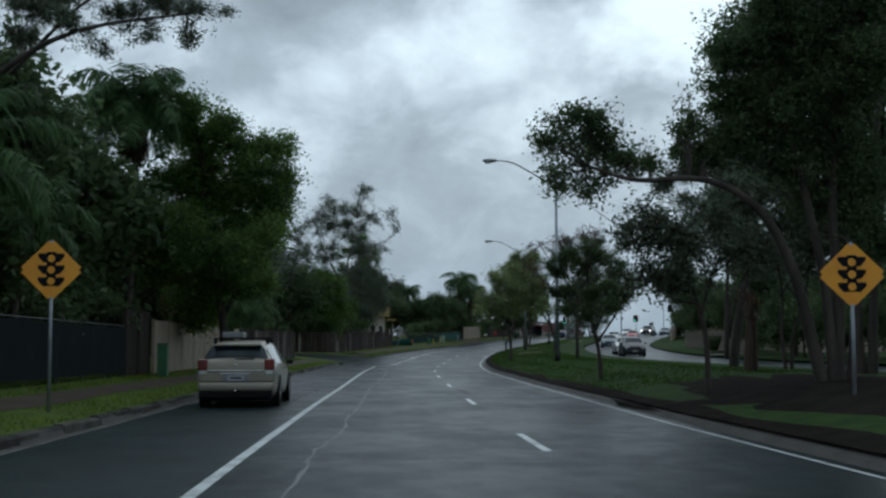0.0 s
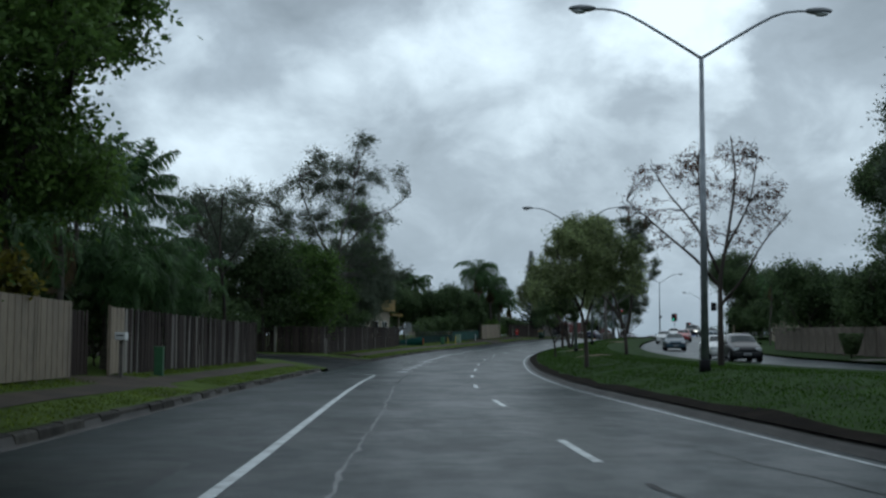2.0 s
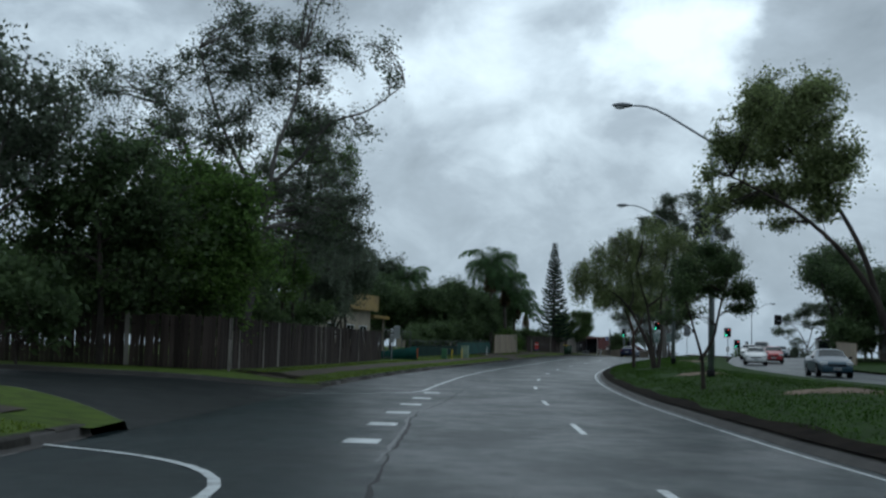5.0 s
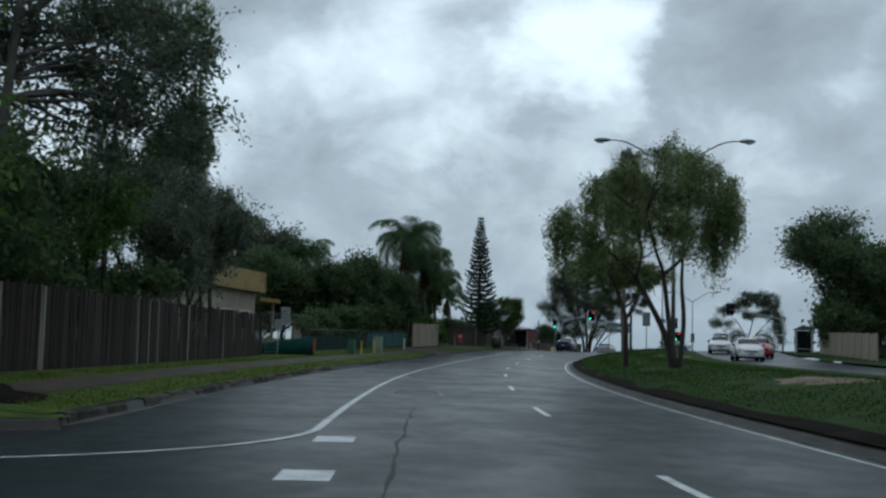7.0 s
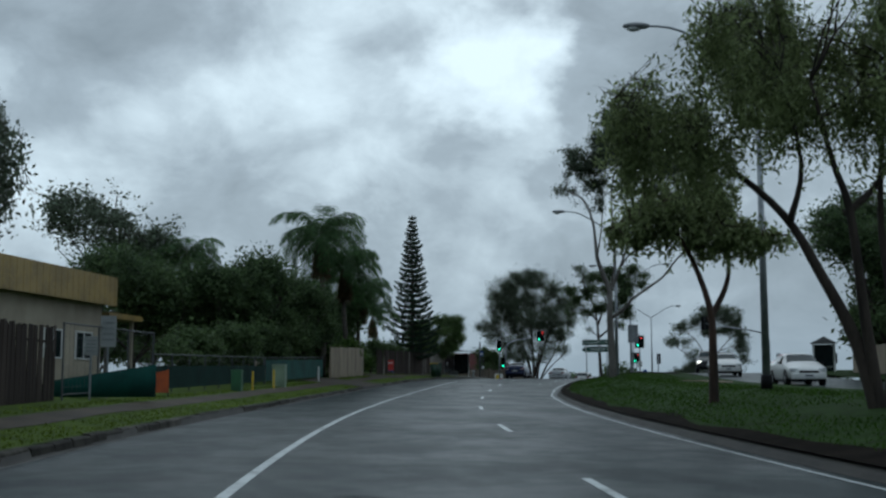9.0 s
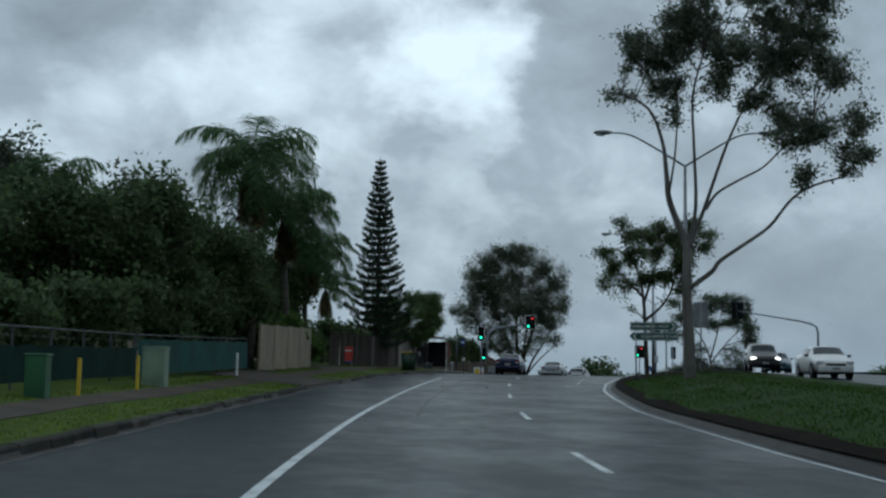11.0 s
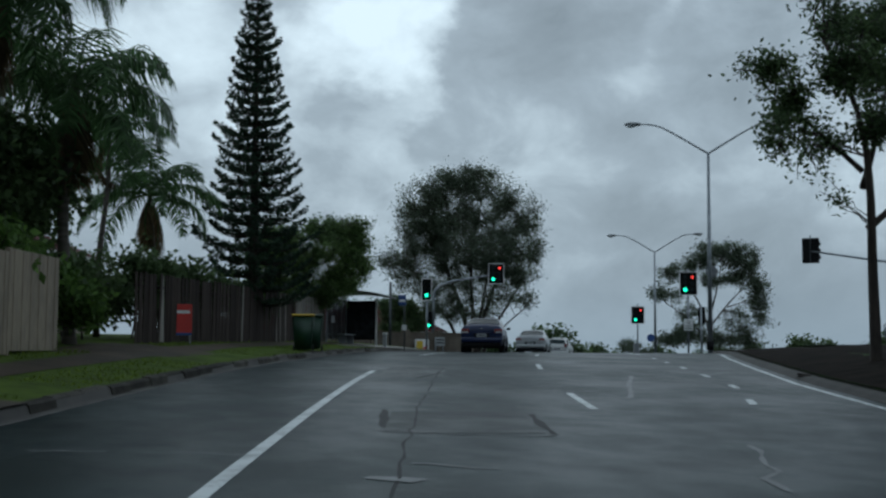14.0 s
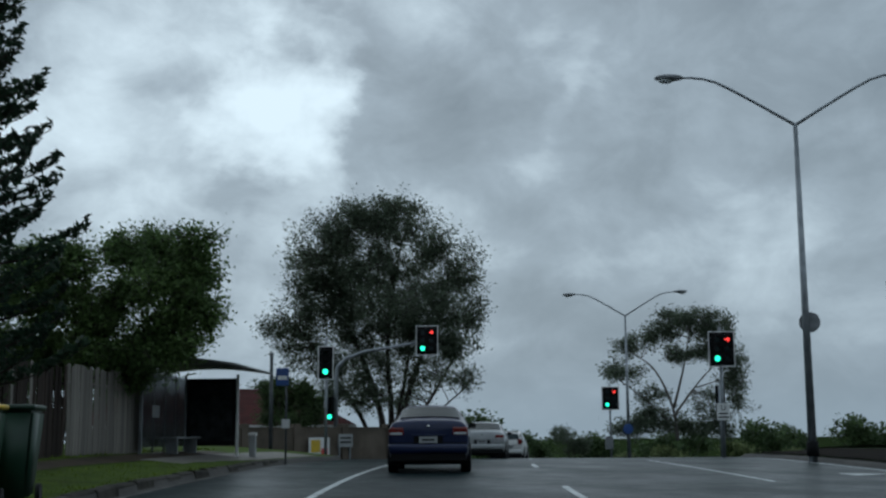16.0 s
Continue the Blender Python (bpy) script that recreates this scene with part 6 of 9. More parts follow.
# gum reaching over the verge near the start
shaped_tree("gum_tree", W(25, -10.6), -3, [
    ([(0, -0.4), (0.3, 2.5), (1.2, 4.8), (2.8, 6.4), (4.4, 7.2), (6.6, 7.5)], 0.18, 0.02), ([(0.2, 2.0), (0.4, 5), (1.0, 7.5), (1.8, 9.6)], 0.13, 0.03), ([(2.8, 6.4), (4.2, 7.9), (5.4, 8.6)], 0.05, 0.02)],
    [(3.3, 7.8, 0.65, 0.29), (4.1, 7.4, 0.53, 0.29), (5.1, 7.8, 0.53, 0.24), (6.0, 7.8, 0.47, 0.24), (6.7, 7.6, 0.42, 0.24), (6.6, 7.0, 0.28, 0.24), (7.2, 7.9, 0.24, 0.14), (5.5, 7.4, 0.31, 0.19), (3.7, 8.2, 0.83, 0.31), (2.9, 7.3, 0.42, 0.41), (4.6, 7.0, 0.19, 0.19), (6.1, 8.2, 0.83, 0.24)],
    1500, 16, 0.034, BARK, LEAF_GUM, "thin-leaved gum tree reaching over the verge", 75, depth=0.6, sigma=0.07, shell=0.7, puff=1.15, branches=6, branch_r=0.014, twig_r=0.005)
shaped_tree("broadleaf_tree", W(43.5, -9.3), -3, [
    ([(3.36, -0.4), (3.24, 1.92), (2.91, 3.75), (2.69, 5.6), (2.45, 8.08)], 0.2, 0.04), ([(3.24, 1.92), (4.14, 3.75), (4.94, 5.59), (5.34, 7.24)], 0.12, 0.03), ([(3.13, 2.73), (1.89, 4.37), (1.25, 6.22)], 0.12, 0.03)],
    [(2.5, 9.2, 0.66, 0.42), (2.2, 8.1, 0.95, 0.71), (3.9, 7.9, 0.95, 0.58), (5.1, 8.0, 0.7, 0.5), (5.6, 6.6, 0.41, 0.7), (1.2, 6.8, 0.82, 0.74), (2.9, 6.4, 1.15, 0.95), (4.5, 6.2, 0.94, 0.95), (1.9, 4.8, 1.14, 0.95), (3.7, 4.6, 1.14, 0.94), (5.2, 4.8, 0.49, 0.7), (1.3, 3.6, 0.94, 0.74), (2.9, 3.1, 1.14, 0.74), (4.3, 3.1, 0.73, 0.74), (2.1, 1.9, 0.94, 0.53), (1.6, 8.7, 0.74, 0.54), (3.3, 8.6, 0.74, 0.54), (4.5, 7.1, 0.82, 0.62), (2.1, 7.3, 0.9, 0.62), (3.7, 5.5, 0.94, 0.62), (2.3, 5.6, 0.94, 0.62), (4.9, 5.5, 0.61, 0.62), (3.3, 3.9, 0.94, 0.61), (1.5, 2.6, 0.81, 0.53), (4.1, 3.9, 0.73, 0.61), (0.9, 5.0, 0.74, 0.74)],
    4600, 30, 0.066, BARK, LEAF_GREEN, "dense green tree reaching over the fence and verge", 31, depth=1.5, sigma=0.17, shell=0.45, puff=1.38, branches=6, branch_r=0.03, twig_r=0.008)


# ---- fences, walls, houses ----
def paling_fence(name, pts, height, mat_, label, width=0.15, gap=0.012, vary=0.05, pale=0.0, posts=True):
    """A fence of upright palings between places given as (s, l)."""
    rng = np.random.default_rng(len(pts) + int(pts[0][0]))
    root = thing(name, W(*pts[0]), 0, label, "fence")
    inv = Matrix.Translation(-W(*pts[0]))
    bm = boxed(-width / 2, width / 2, -0.011, 0.011, 0, 1, 0.004)
    me, me2 = bpy.data.meshes.new("paling"), bpy.data.meshes.new("paling_pale")
    bm.to_mesh(me)
    bm.to_mesh(me2)
    bm.free()
    me.materials.append(mat_)
    me2.materials.append(PALING_PALE)
    for (s0, l0), (s1, l1) in zip(pts[:-1], pts[1:]):
        a, b = W(s0, l0), W(s1, l1)
        d = (b - a).length
        n = max(1, int(d / (width + gap)))
        ang = math.atan2(b.y - a.y, b.x - a.x)
        for k in range(n):
            p = a.lerp(b, (k + 0.5) / n)
            h = height * (1 + rng.uniform(-vary, vary) * 0.5)
            ob = new("paling", me2 if rng.uniform() < pale else me)
            ob.parent = root
            ob.matrix_basis = inv @ Matrix.LocRotScale(p - Vector((0, 0, 0.1)), Euler((rng.normal() * 0.012, rng.normal() * 0.008, ang)), (1, 1, h + 0.1))
        for z in (0.35, height - 0.35):
            off = Vector((-math.sin(ang), math.cos(ang), 0)) * 0.04
            part("rail", cyl(bmesh.new(), inv @ (a + off + Vector((0, 0, z))), inv @ (b + off + Vector((0, 0, z))), 0.035, sides=4), mat_, root)
    return root


def panel_fence(name, pts, height, mat_, label, width=2.35):
    """Flat sheet panels between posts."""
    root = thing(name, W(*pts[0]), 0, label, "fence")
    inv = Matrix.Translation(-W(*pts[0]))
    for (s0, l0), (s1, l1) in zip(pts[:-1], pts[1:]):
        a, b = W(s0, l0), W(s1, l1)
        ang = math.atan2(b.y - a.y, b.x - a.x)
        n = max(1, round((b - a).length / width))
        w = (b - a).length / n
        for k in range(n):
            p = a.lerp(b, (k + 0.5) / n)
            m = max(2, int(w / 0.2))
            prof = []
            for j in range(m):  # shallow ribs
                x = -w / 2 + w * j / m
                e = -0.02 - 0.014 * (j % 2)
                prof += [(x + 0.004, e), (x + w / m - 0.004, e)]
            V = [(x, y, z) for x, y in prof for z in (0.02, height)] + [(w / 2, 0.02, 0.02), (w / 2, 0.02, height), (-w / 2, 0.02, 0.02), (-w / 2, 0.02, height)]
            q = len(prof)
            F = [(2 * c, 2 * c + 2, 2 * c + 3, 2 * c + 1) for c in range(q - 1)] + [(2 * q - 2, 2 * q, 2 * q + 1, 2 * q - 1), (2 * q, 2 * q + 2, 2 * q + 3, 2 * q + 1), (2 * q + 2, 0, 1, 2 * q + 3)]
            F.append(tuple(2 * c + 1 for c in range(q + 2)))
            ob = part_mesh("panel", mesh_from("panel", V, F, mat_), root)
            ob.matrix_basis = inv @ Matrix.LocRotScale(p, Euler((0, 0, ang)), None)
            ob = part("post", boxed(-0.045, 0.045, -0.045, 0.045, -0.2, height + 0.04, 0.006), mat_, root)
            ob.matrix_basis = inv @ Matrix.LocRotScale(a.lerp(b, k / n), Euler((0, 0, ang)), None)
    return root


def mesh_fence(name, pts, height, label, cloth=None, cloth_h=1.2):
    """Temporary fence: posts, rails, thin mesh wires, with shade cloth on it."""
    root = thing(name, W(*pts[0]), 0, label, "fence")
    inv = Matrix.Translation(-W(*pts[0]))
    for (s0, l0), (s1, l1) in zip(pts[:-1], pts[1:]):
        a, b = inv @ W(s0, l0), inv @ W(s1, l1)
        n = max(1, round((b - a).length / 2.4))
        for k in range(n + 1):
            p = a.lerp(b, k / n)
            part("post", cyl(bmesh.new(), p - Vector((0, 0, 0.1)), p + Vector((0, 0, height)), 0.024, sides=8), STEEL_DARK if cloth is DARKGREEN else STEEL_DULL, root)
        for z in (height - 0.02, 0.12):
            part("rail", cyl(bmesh.new(), a + Vector((0, 0, z)), b + Vector((0, 0, z)), 0.02, sides=6), STEEL_DARK if cloth is DARKGREEN else STEEL_DULL, root)
        bm = bmesh.new()
        m = int((b - a).length / (3 if cloth is DARKGREEN else 0.3))
        for k in range(m):
            p = a.lerp(b, (k + 0.5) / m)
            cyl(bm, p + Vector((0, 0, 0.12)), p + Vector((0, 0, height)), 0.003, sides=3, cap=False)
        for z in np.arange(0.3, height, 0.25):
            cyl(bm, a + Vector((0, 0, z)), b + Vector((0, 0, z)), 0.003, sides=3, cap=False)
        part("wire_mesh", bm, STEEL_DARK, root)
        if cloth:
            V, F = [], []
            q = int((b - a).length / 0.4)
            side = Vector((0.05, 0, 0))
            for k in range(q + 1):
                p = a.lerp(b, k / q)
                for j in range(5):
                    z = 0.1 + (cloth_h - 0.1) * j / 4 + (0.06 * noise.noise((k * 0.5, 2, 0)) if j == 4 else 0)
                    V.append(p + side + Vector((0.05 * noise.noise((k * 0.7, j, 5)), 0, z)))
            for k in range(q):
                for j in range(4):
                    i = k * 5 + j
                    F.append((i, i + 5, i + 6, i + 1))
            part_mesh("shade_cloth", mesh_from("shade_cloth", V, F, cloth, True), root, "teal shade cloth tied to the mesh")
    return root


mesh_fence("garden_fence", [(8, -7.9), (36, -7.9)], 1.5, "dark green cloth fence in front of garden plants", DARKGREEN, 1.42)
panel_fence("timber_gate", [(36.2, -7.9), (39.6, -7.9)], 2.0, PALING, "dark timber double gate between fences", 1.7)
panel_fence("cream_fence", [(39.8, -7.8), (54.8, -7.8)], 1.75, CREAM, "cream ribbed panel fence along the verge")
panel_fence("cream_fence_end", [(58.4, -7.8), (59.9, -7.8)], 1.75, CREAM, "single cream fence panel beside a gateway", 1.5)
paling_fence("paling_gate", [(55.0, -8.3), (58.2, -8.3)], 1.6, PALING, "dark paling gate between cream panels")
paling_fence("paling_fence", [(60.1, -7.9), (83.5, -7.9), (85.0, -9.4), (86.0, -20)], 1.75, PALING, "dark weathered paling fence with silvered boards", pale=0.12)
paling_fence("paling_fence", [(104.5, -22), (105.4, -9.0), (106.4, -8.4), (141, -8.4)], 1.75, PALING, "long dark weathered paling fence on the corner", pale=0.03)
mesh_fence("site_fence", [(141.3, -8.3), (149.5, -8.2)], 1.9, "temporary wire site fence beside the notice boards")
mesh_fence("site_fence", [(149.8, -8.3), (168, -8.35)], 1.25, "low wire fence hung with dull dark green cloth", TEAL_DULL, 0.85)
mesh_fence("site_fence", [(168.2, -8.35), (181.5, -8.1)], 1.25, "low wire fence hung with teal shade cloth", TEAL, 1.1)
panel_fence("cream_fence", [(182.2, -7.75), (192.2, -7.6)], 1.85, CREAM, "cream ribbed panel fence beside the driveway", 2.5)
paling_fence("paling_fence", [(198.5, -7.9), (206, -7.2), (212, -7.05), (215.7, -7.3)], 1.8, PALING, "dark weathered paling fence below the pine", pale=0.07)
paling_fence("light_paling_fence", [(215.9, -7.3), (220.4, -7.1)], 1.85, PALING_PALE, "pale silvered paling fence beside the shelter")
panel_fence("tan_fence", [(88, 24.5), (125, 24.5)], 1.7, TANWALL, "tan paling fence beyond the opposite carriageway", 2.4)
panel_fence("cream_fence", [(166, 24), (190, 24)], 1.7, CREAM, "cream fence beyond the opposite carriageway", 2.4)


def facing(at, eye_s):
    """Turn about z so that local -y looks back towards the road at eye_s."""
    ex, ey = plan(eye_s, 0)
    return math.degrees(math.atan2(at[1] - ey, at[0] - ex)) - 90


# ---- houses ----
def window_in(parent, x, y, z, w, h, n=(0, -1)):
    """A framed window on a wall facing -y at the given place."""
    wd = part("window", boxed(x - w / 2, x + w / 2, y - 0.03, y + 0.02, z, z + h), GLASS_DARK, parent, "dark glazed window")
    f = bmesh.new()
    for a, b, c, d in ((x - w / 2 - 0.06, x - w / 2, z - 0.06, z + h + 0.06), (x + w / 2, x + w / 2 + 0.06, z - 0.06, z + h + 0.06), (x - w / 2, x + w / 2, z + h, z + h + 0.06), (x - w / 2, x + w / 2, z - 0.06, z), (x - 0.025, x + 0.025, z, z + h)):
        box(f, a, b, y - 0.06, y + 0.01, c, d)
    part("frame", f, WHITE, wd, "white window frame")
    return wd


def gable_house(name, at, turn, w, d, h, roof_h, wall, roof, label, eave=0.5, windows=()):
    root = thing(name, at, turn, label, "house")
    part("wall", boxed(-w / 2, w / 2, -d / 2, d / 2, -0.5, h), wall, root)
    V = [(-w / 2 - eave, -d / 2 - eave, h - 0.1), (w / 2 + eave, -d / 2 - eave, h - 0.1), (w / 2 + eave, d / 2 + eave, h - 0.1), (-w / 2 - eave, d / 2 + eave, h - 0.1),
         (-w / 2 + d * 0.3, 0, h + roof_h), (w / 2 - d * 0.3, 0, h + roof_h)]
    V += [(x, y, z + 0.14) for x, y, z in V]
    F = [(0, 3, 2, 1), (6, 7, 11, 10), (7, 8, 11), (8, 9, 10, 11), (9, 6, 10), (0, 1, 7, 6), (1, 2, 8, 7), (2, 3, 9, 8), (3, 0, 6, 9)]
    part_mesh("roof", mesh_from("roof", V, F, roof), root)
    g = bmesh.new()
    box(g, -w / 2 - eave, w / 2 + eave, -d / 2 - eave - 0.1, -d / 2 - eave, h - 0.12, h + 0.04)
    part("gutter", g, WHITE, root)
    for x, z, ww, hh in windows:
        window_in(root, x, -d / 2, z, ww, hh)
    return root


def build_houses():
    at = (-1.2, 162.9, 0.6)
    r = thing("flat_roofed_house", at, 70, "rendered house with a mustard metal fascia", "house")
    part("wall", boxed(-6, 5.2, 0, 10, -0.5, 4.2), RENDERWALL, r)
    prof = [(-6.6 + 0.265 * k + e, -0.55 - 0.018 * (k % 2)) for k in range(46) for e in (0.01, 0.255)]
    V = [(x, y, z) for x, y in prof for z in (4.0, 5.3)] + [(5.6, -0.42, 4.0), (5.6, -0.42, 5.3), (-6.6, -0.42, 4.0), (-6.6, -0.42, 5.3)]
    q = len(prof)
    F = [(2 * c, 2 * c + 2, 2 * c + 3, 2 * c + 1) for c in range(q - 1)] + [(2 * q - 2, 2 * q, 2 * q + 1, 2 * q - 1), (2 * q, 2 * q + 2, 2 * q + 3, 2 * q + 1), (2 * q + 2, 0, 1, 2 * q + 3)]
    part_mesh("fascia", mesh_from("fascia", V, F, ROOF_YELLOW), r, "ribbed mustard-coloured fascia")
    part("roof", boxed(-6.6, 5.6, -0.42, 10.4, 4.1, 4.5), ROOF_GREY, r)
    c = boxed(5.6, 9.5, -0.2, 7, 3.5, 3.75)
    part("carport_roof", c, ROOF_YELLOW, r, "lower sloping carport roof")
    for y in (0.2, 6.5):
        part("carport_post", boxed(9.2, 9.35, y, y + 0.15, -0.5, 3.5), RENDERWALL, r)
    for x in (-3.5, 0.5, 3.4):
        window_in(r, x, 0, 1.6, 1.5, 1.1)
    gable_house("red_roofed_house", W(206, -19), road_turn(206) + 90, 14, 9, 2.8, 2.2, RENDERWALL, ROOF_RED, "low house with a red tiled roof behind the fence", windows=((-3, 1, 1.6, 1.1), (3, 1, 1.6, 1.1)))
    gable_house("red_roofed_house", (36.5, 257.5, 0.2), -10, 14, 9, 2.7, 2.0, RENDERWALL, ROOF_RED, "low house with a dark red roof beyond the shelter", windows=((-3, 1, 1.6, 1.1), (3, 1, 1.6, 1.1)))
    gable_house("grey_roofed_house", W(182, 33), road_turn(182) - 90, 18, 9, 2.7, 1.7, RENDERWALL, ROOF_GREY, "low rendered house behind the cream fence", windows=((-5, 1, 1.6, 1.1), (0, 1, 1.6, 1.1), (5, 1, 1.6, 1.1)))
    gable_house("grey_roofed_house", W(106, 34), road_turn(106) - 90, 18, 9, 2.8, 1.8, RENDERWALL, ROOF_GREY, "low rendered house behind the tan fence", windows=((-5, 1, 1.6, 1.1), (4, 1, 1.6, 1.1)))
    gable_house("garden_house", W(48, -20), road_turn(48) + 90, 14, 9, 2.8, 1.8, RENDERWALL, ROOF_GREY, "low house hidden behind garden trees", windows=((-3, 1, 1.6, 1.1), (3, 1, 1.6, 1.1)))
    # small gabled street shelter across the road
    p = Vector((46.5, 186.0, road_z(196) + 0.55))
    r = thing("gabled_shelter", p, facing(p, 110), "small white-framed gabled shelter by the road", "shelter")
    r.scale = (0.72, 0.72, 0.78)
    for x in (-0.95, 0.95):
        part("post", boxed(x - 0.08, x + 0.08, -0.08, 0.08, -0.3, 2.5, 0.01), WHITE, r)
        part("post", boxed(x - 0.08, x + 0.08, 1.4, 1.56, -0.3, 2.5, 0.01), WHITE, r)
    part("back_panel", boxed(-0.87, 0.87, 1.42, 1.5, 0.0, 2.4), GLASS_DARK, r, "dark back panel")
    V = [(-1.25, -0.3, 2.45), (1.25, -0.3, 2.45), (0, -0.3, 3.05), (-1.25, 1.8, 2.45), (1.25, 1.8, 2.45), (0, 1.8, 3.05)]
    part_mesh("roof", mesh_from("roof", V, [(0, 1, 2), (5, 4, 3), (0, 2, 5, 3), (2, 1, 4, 5), (0, 3, 4, 1)], ROOF_GREY), r)
    part("bench", boxed(-0.8, 0.8, 0.9, 1.35, 0.4, 0.46, 0.01), WHITE, r)
    # tan block wall at the far corner
    a, b = Vector((31.0, 235.0, 1.0)), Vector((40.6, 239.3, 0.9))
    d = (b - a)
    r = thing("block_wall", a, math.degrees(math.atan2(d.y, d.x)), "low tan block wall at the street corner", "wall")
    part("wall", boxed(0, d.length, -0.1, 0.1, -0.5, 1.65), TANWALL, r)
    part("capping", boxed(-0.03, d.length + 0.03, -0.13, 0.13, 1.65, 1.72, 0.01), TANWALL, r)
    for k in range(5):
        x = d.length * k / 4
        part("pier", boxed(x - 0.18, x + 0.18, -0.18, 0.18, -0.5, 1.85, 0.01), TANWALL, r)
    r = thing("mural_board", a + d * 0.60 + Vector((0.1, -0.3, 0)), math.degrees(math.atan2(d.y, d.x)), "bright painted board in front of the wall", "board")
    part("panel", boxed(-0.55, 0.55, -0.03, 0.02, 0.3, 1.35, 0.01), WHITE, r)
    part("painted_patch", boxed(-0.45, 0.05, -0.037, -0.031, 0.75, 1.25), YELLOW, r)
    part("painted_patch", boxed(0.1, 0.45, -0.037, -0.031, 0.4, 0.9), RED, r)
    part("painted_patch", boxed(-0.4, 0.0, -0.037, -0.031, 0.4, 0.68), PILLAR_GREEN, r)
    for x in (-0.4, 0.4):
        part("leg", boxed(x - 0.03, x + 0.03, 0.02, 0.07, -0.3, 1.3), STEEL, r)
    r = thing("small_board", a + d * 0.74 + Vector((0.1, -0.25, 0)), math.degrees(math.atan2(d.y, d.x)), "small pale board with dark bars on the wall", "board")
    part("panel", boxed(-0.4, 0.4, -0.03, 0.02, 0.95, 1.5, 0.01), DULL_WHITE, r)
    for z in (1.12, 1.3):
        part("panel_bar", boxed(-0.3, 0.3, -0.037, -0.031, z, z + 0.07), BLACK, r)
    for x in (-0.3, 0.3):
        part("leg", boxed(x - 0.03, x + 0.03, 0.02, 0.07, -0.3, 1.4), STEEL, r)


build_houses()


# ---- street lamps, signs, signals ----
def street_lamp_parts(root, height=8.7, reach=3.1):
    part("pole", cyl(bmesh.new(), (0, 0, -0.3), (0, 0, height), 0.115, 0.06, 14), STEEL, root, "tapered galvanised pole", True)
    part("base_collar", cyl(bmesh.new(), (0, 0, -0.1), (0, 0, 0.28), 0.16, 0.15, 14), TRIM_BLACK, root, "dark base collar", True)
    for sg in (-1, 1):
        pts = [(sg * x, 0, height - 0.05 + z) for x, z in ((0, 0), (0.8, 0.5), (1.6, 0.98), (2.05, 1.22), (2.4, 1.33), (2.75, 1.37), (reach, 1.37))]
        part_mesh("arm", tubes_mesh("arm", [(pts, [0.045, 0.042, 0.04, 0.037, 0.035, 0.033, 0.032])], STEEL, 8), root)
        bm = bmesh.new()
        bmesh.ops.create_uvsphere(bm, u_segments=14, v_segments=8, radius=1, matrix=pose(sg * (reach + 0.22), 0, height + 1.33) @ Matrix.Diagonal((0.40, 0.16, 0.10, 1)))
        head = part("lamp_head", bm, LAMPGREY, root, "grey luminaire with clear bowl", True)
        bm = bmesh.new()
        bmesh.ops.create_uvsphere(bm, u_segments=12, v_segments=6, radius=1, matrix=pose(sg * (reach + 0.30), 0, height + 1.27) @ Matrix.Diagonal((0.22, 0.12, 0.10, 1)))
        part("glass_bowl", bm, HEAD_GLASS, head, "clear lamp bowl", True)


def build_lamps():
    first = None
    for (x, y, z), s in (((8.80, 59.5, 0.22), 60), ((13.25, 109.55, 0.35), 110), ((19.95, 141.7, 0.95), 144), ((29.2, 179.0, 1.35), 183), ((43.3, 214.2, 1.85), 222), ((59.8, 251.0, 0.65), 262)):
        turn = road_turn(s)
        if first is None:
            first = thing("street_lamp", (x, y, z), turn, "double-armed galvanised street lamp on the median", "street lamp", "median street lamps")
            street_lamp_parts(first)
        else:
            copy_thing(first, pose(x, y, z, 0, 0, turn))
    # round plate on one of the poles
    r = thing("round_sign", (43.3, 214.05, 5.2), facing((43.3, 214.0), 190), "round grey sign plate clamped to a lamp pole", "sign")
    part("plate", cyl(bmesh.new(), (0, 0.14, 0), (0, 0.155, 0), 0.27, sides=24), LAMPGREY, r)


build_lamps()


def bar_text(text, size, mat_, parent, m, depth=0.002):
    cu = bpy.data.curves.new("lettering", "FONT")
    cu.body, cu.size, cu.align_x, cu.align_y, cu.extrude = text, size, "CENTER", "CENTER", depth
    tmp = bpy.data.objects.new("lettering", cu)
    me = bpy.data.meshes.new_from_object(tmp)
    bpy.data.objects.remove(tmp)
    me.materials.clear()
    me.materials.append(mat_)
    return part_mesh("lettering", me, parent, "", m)


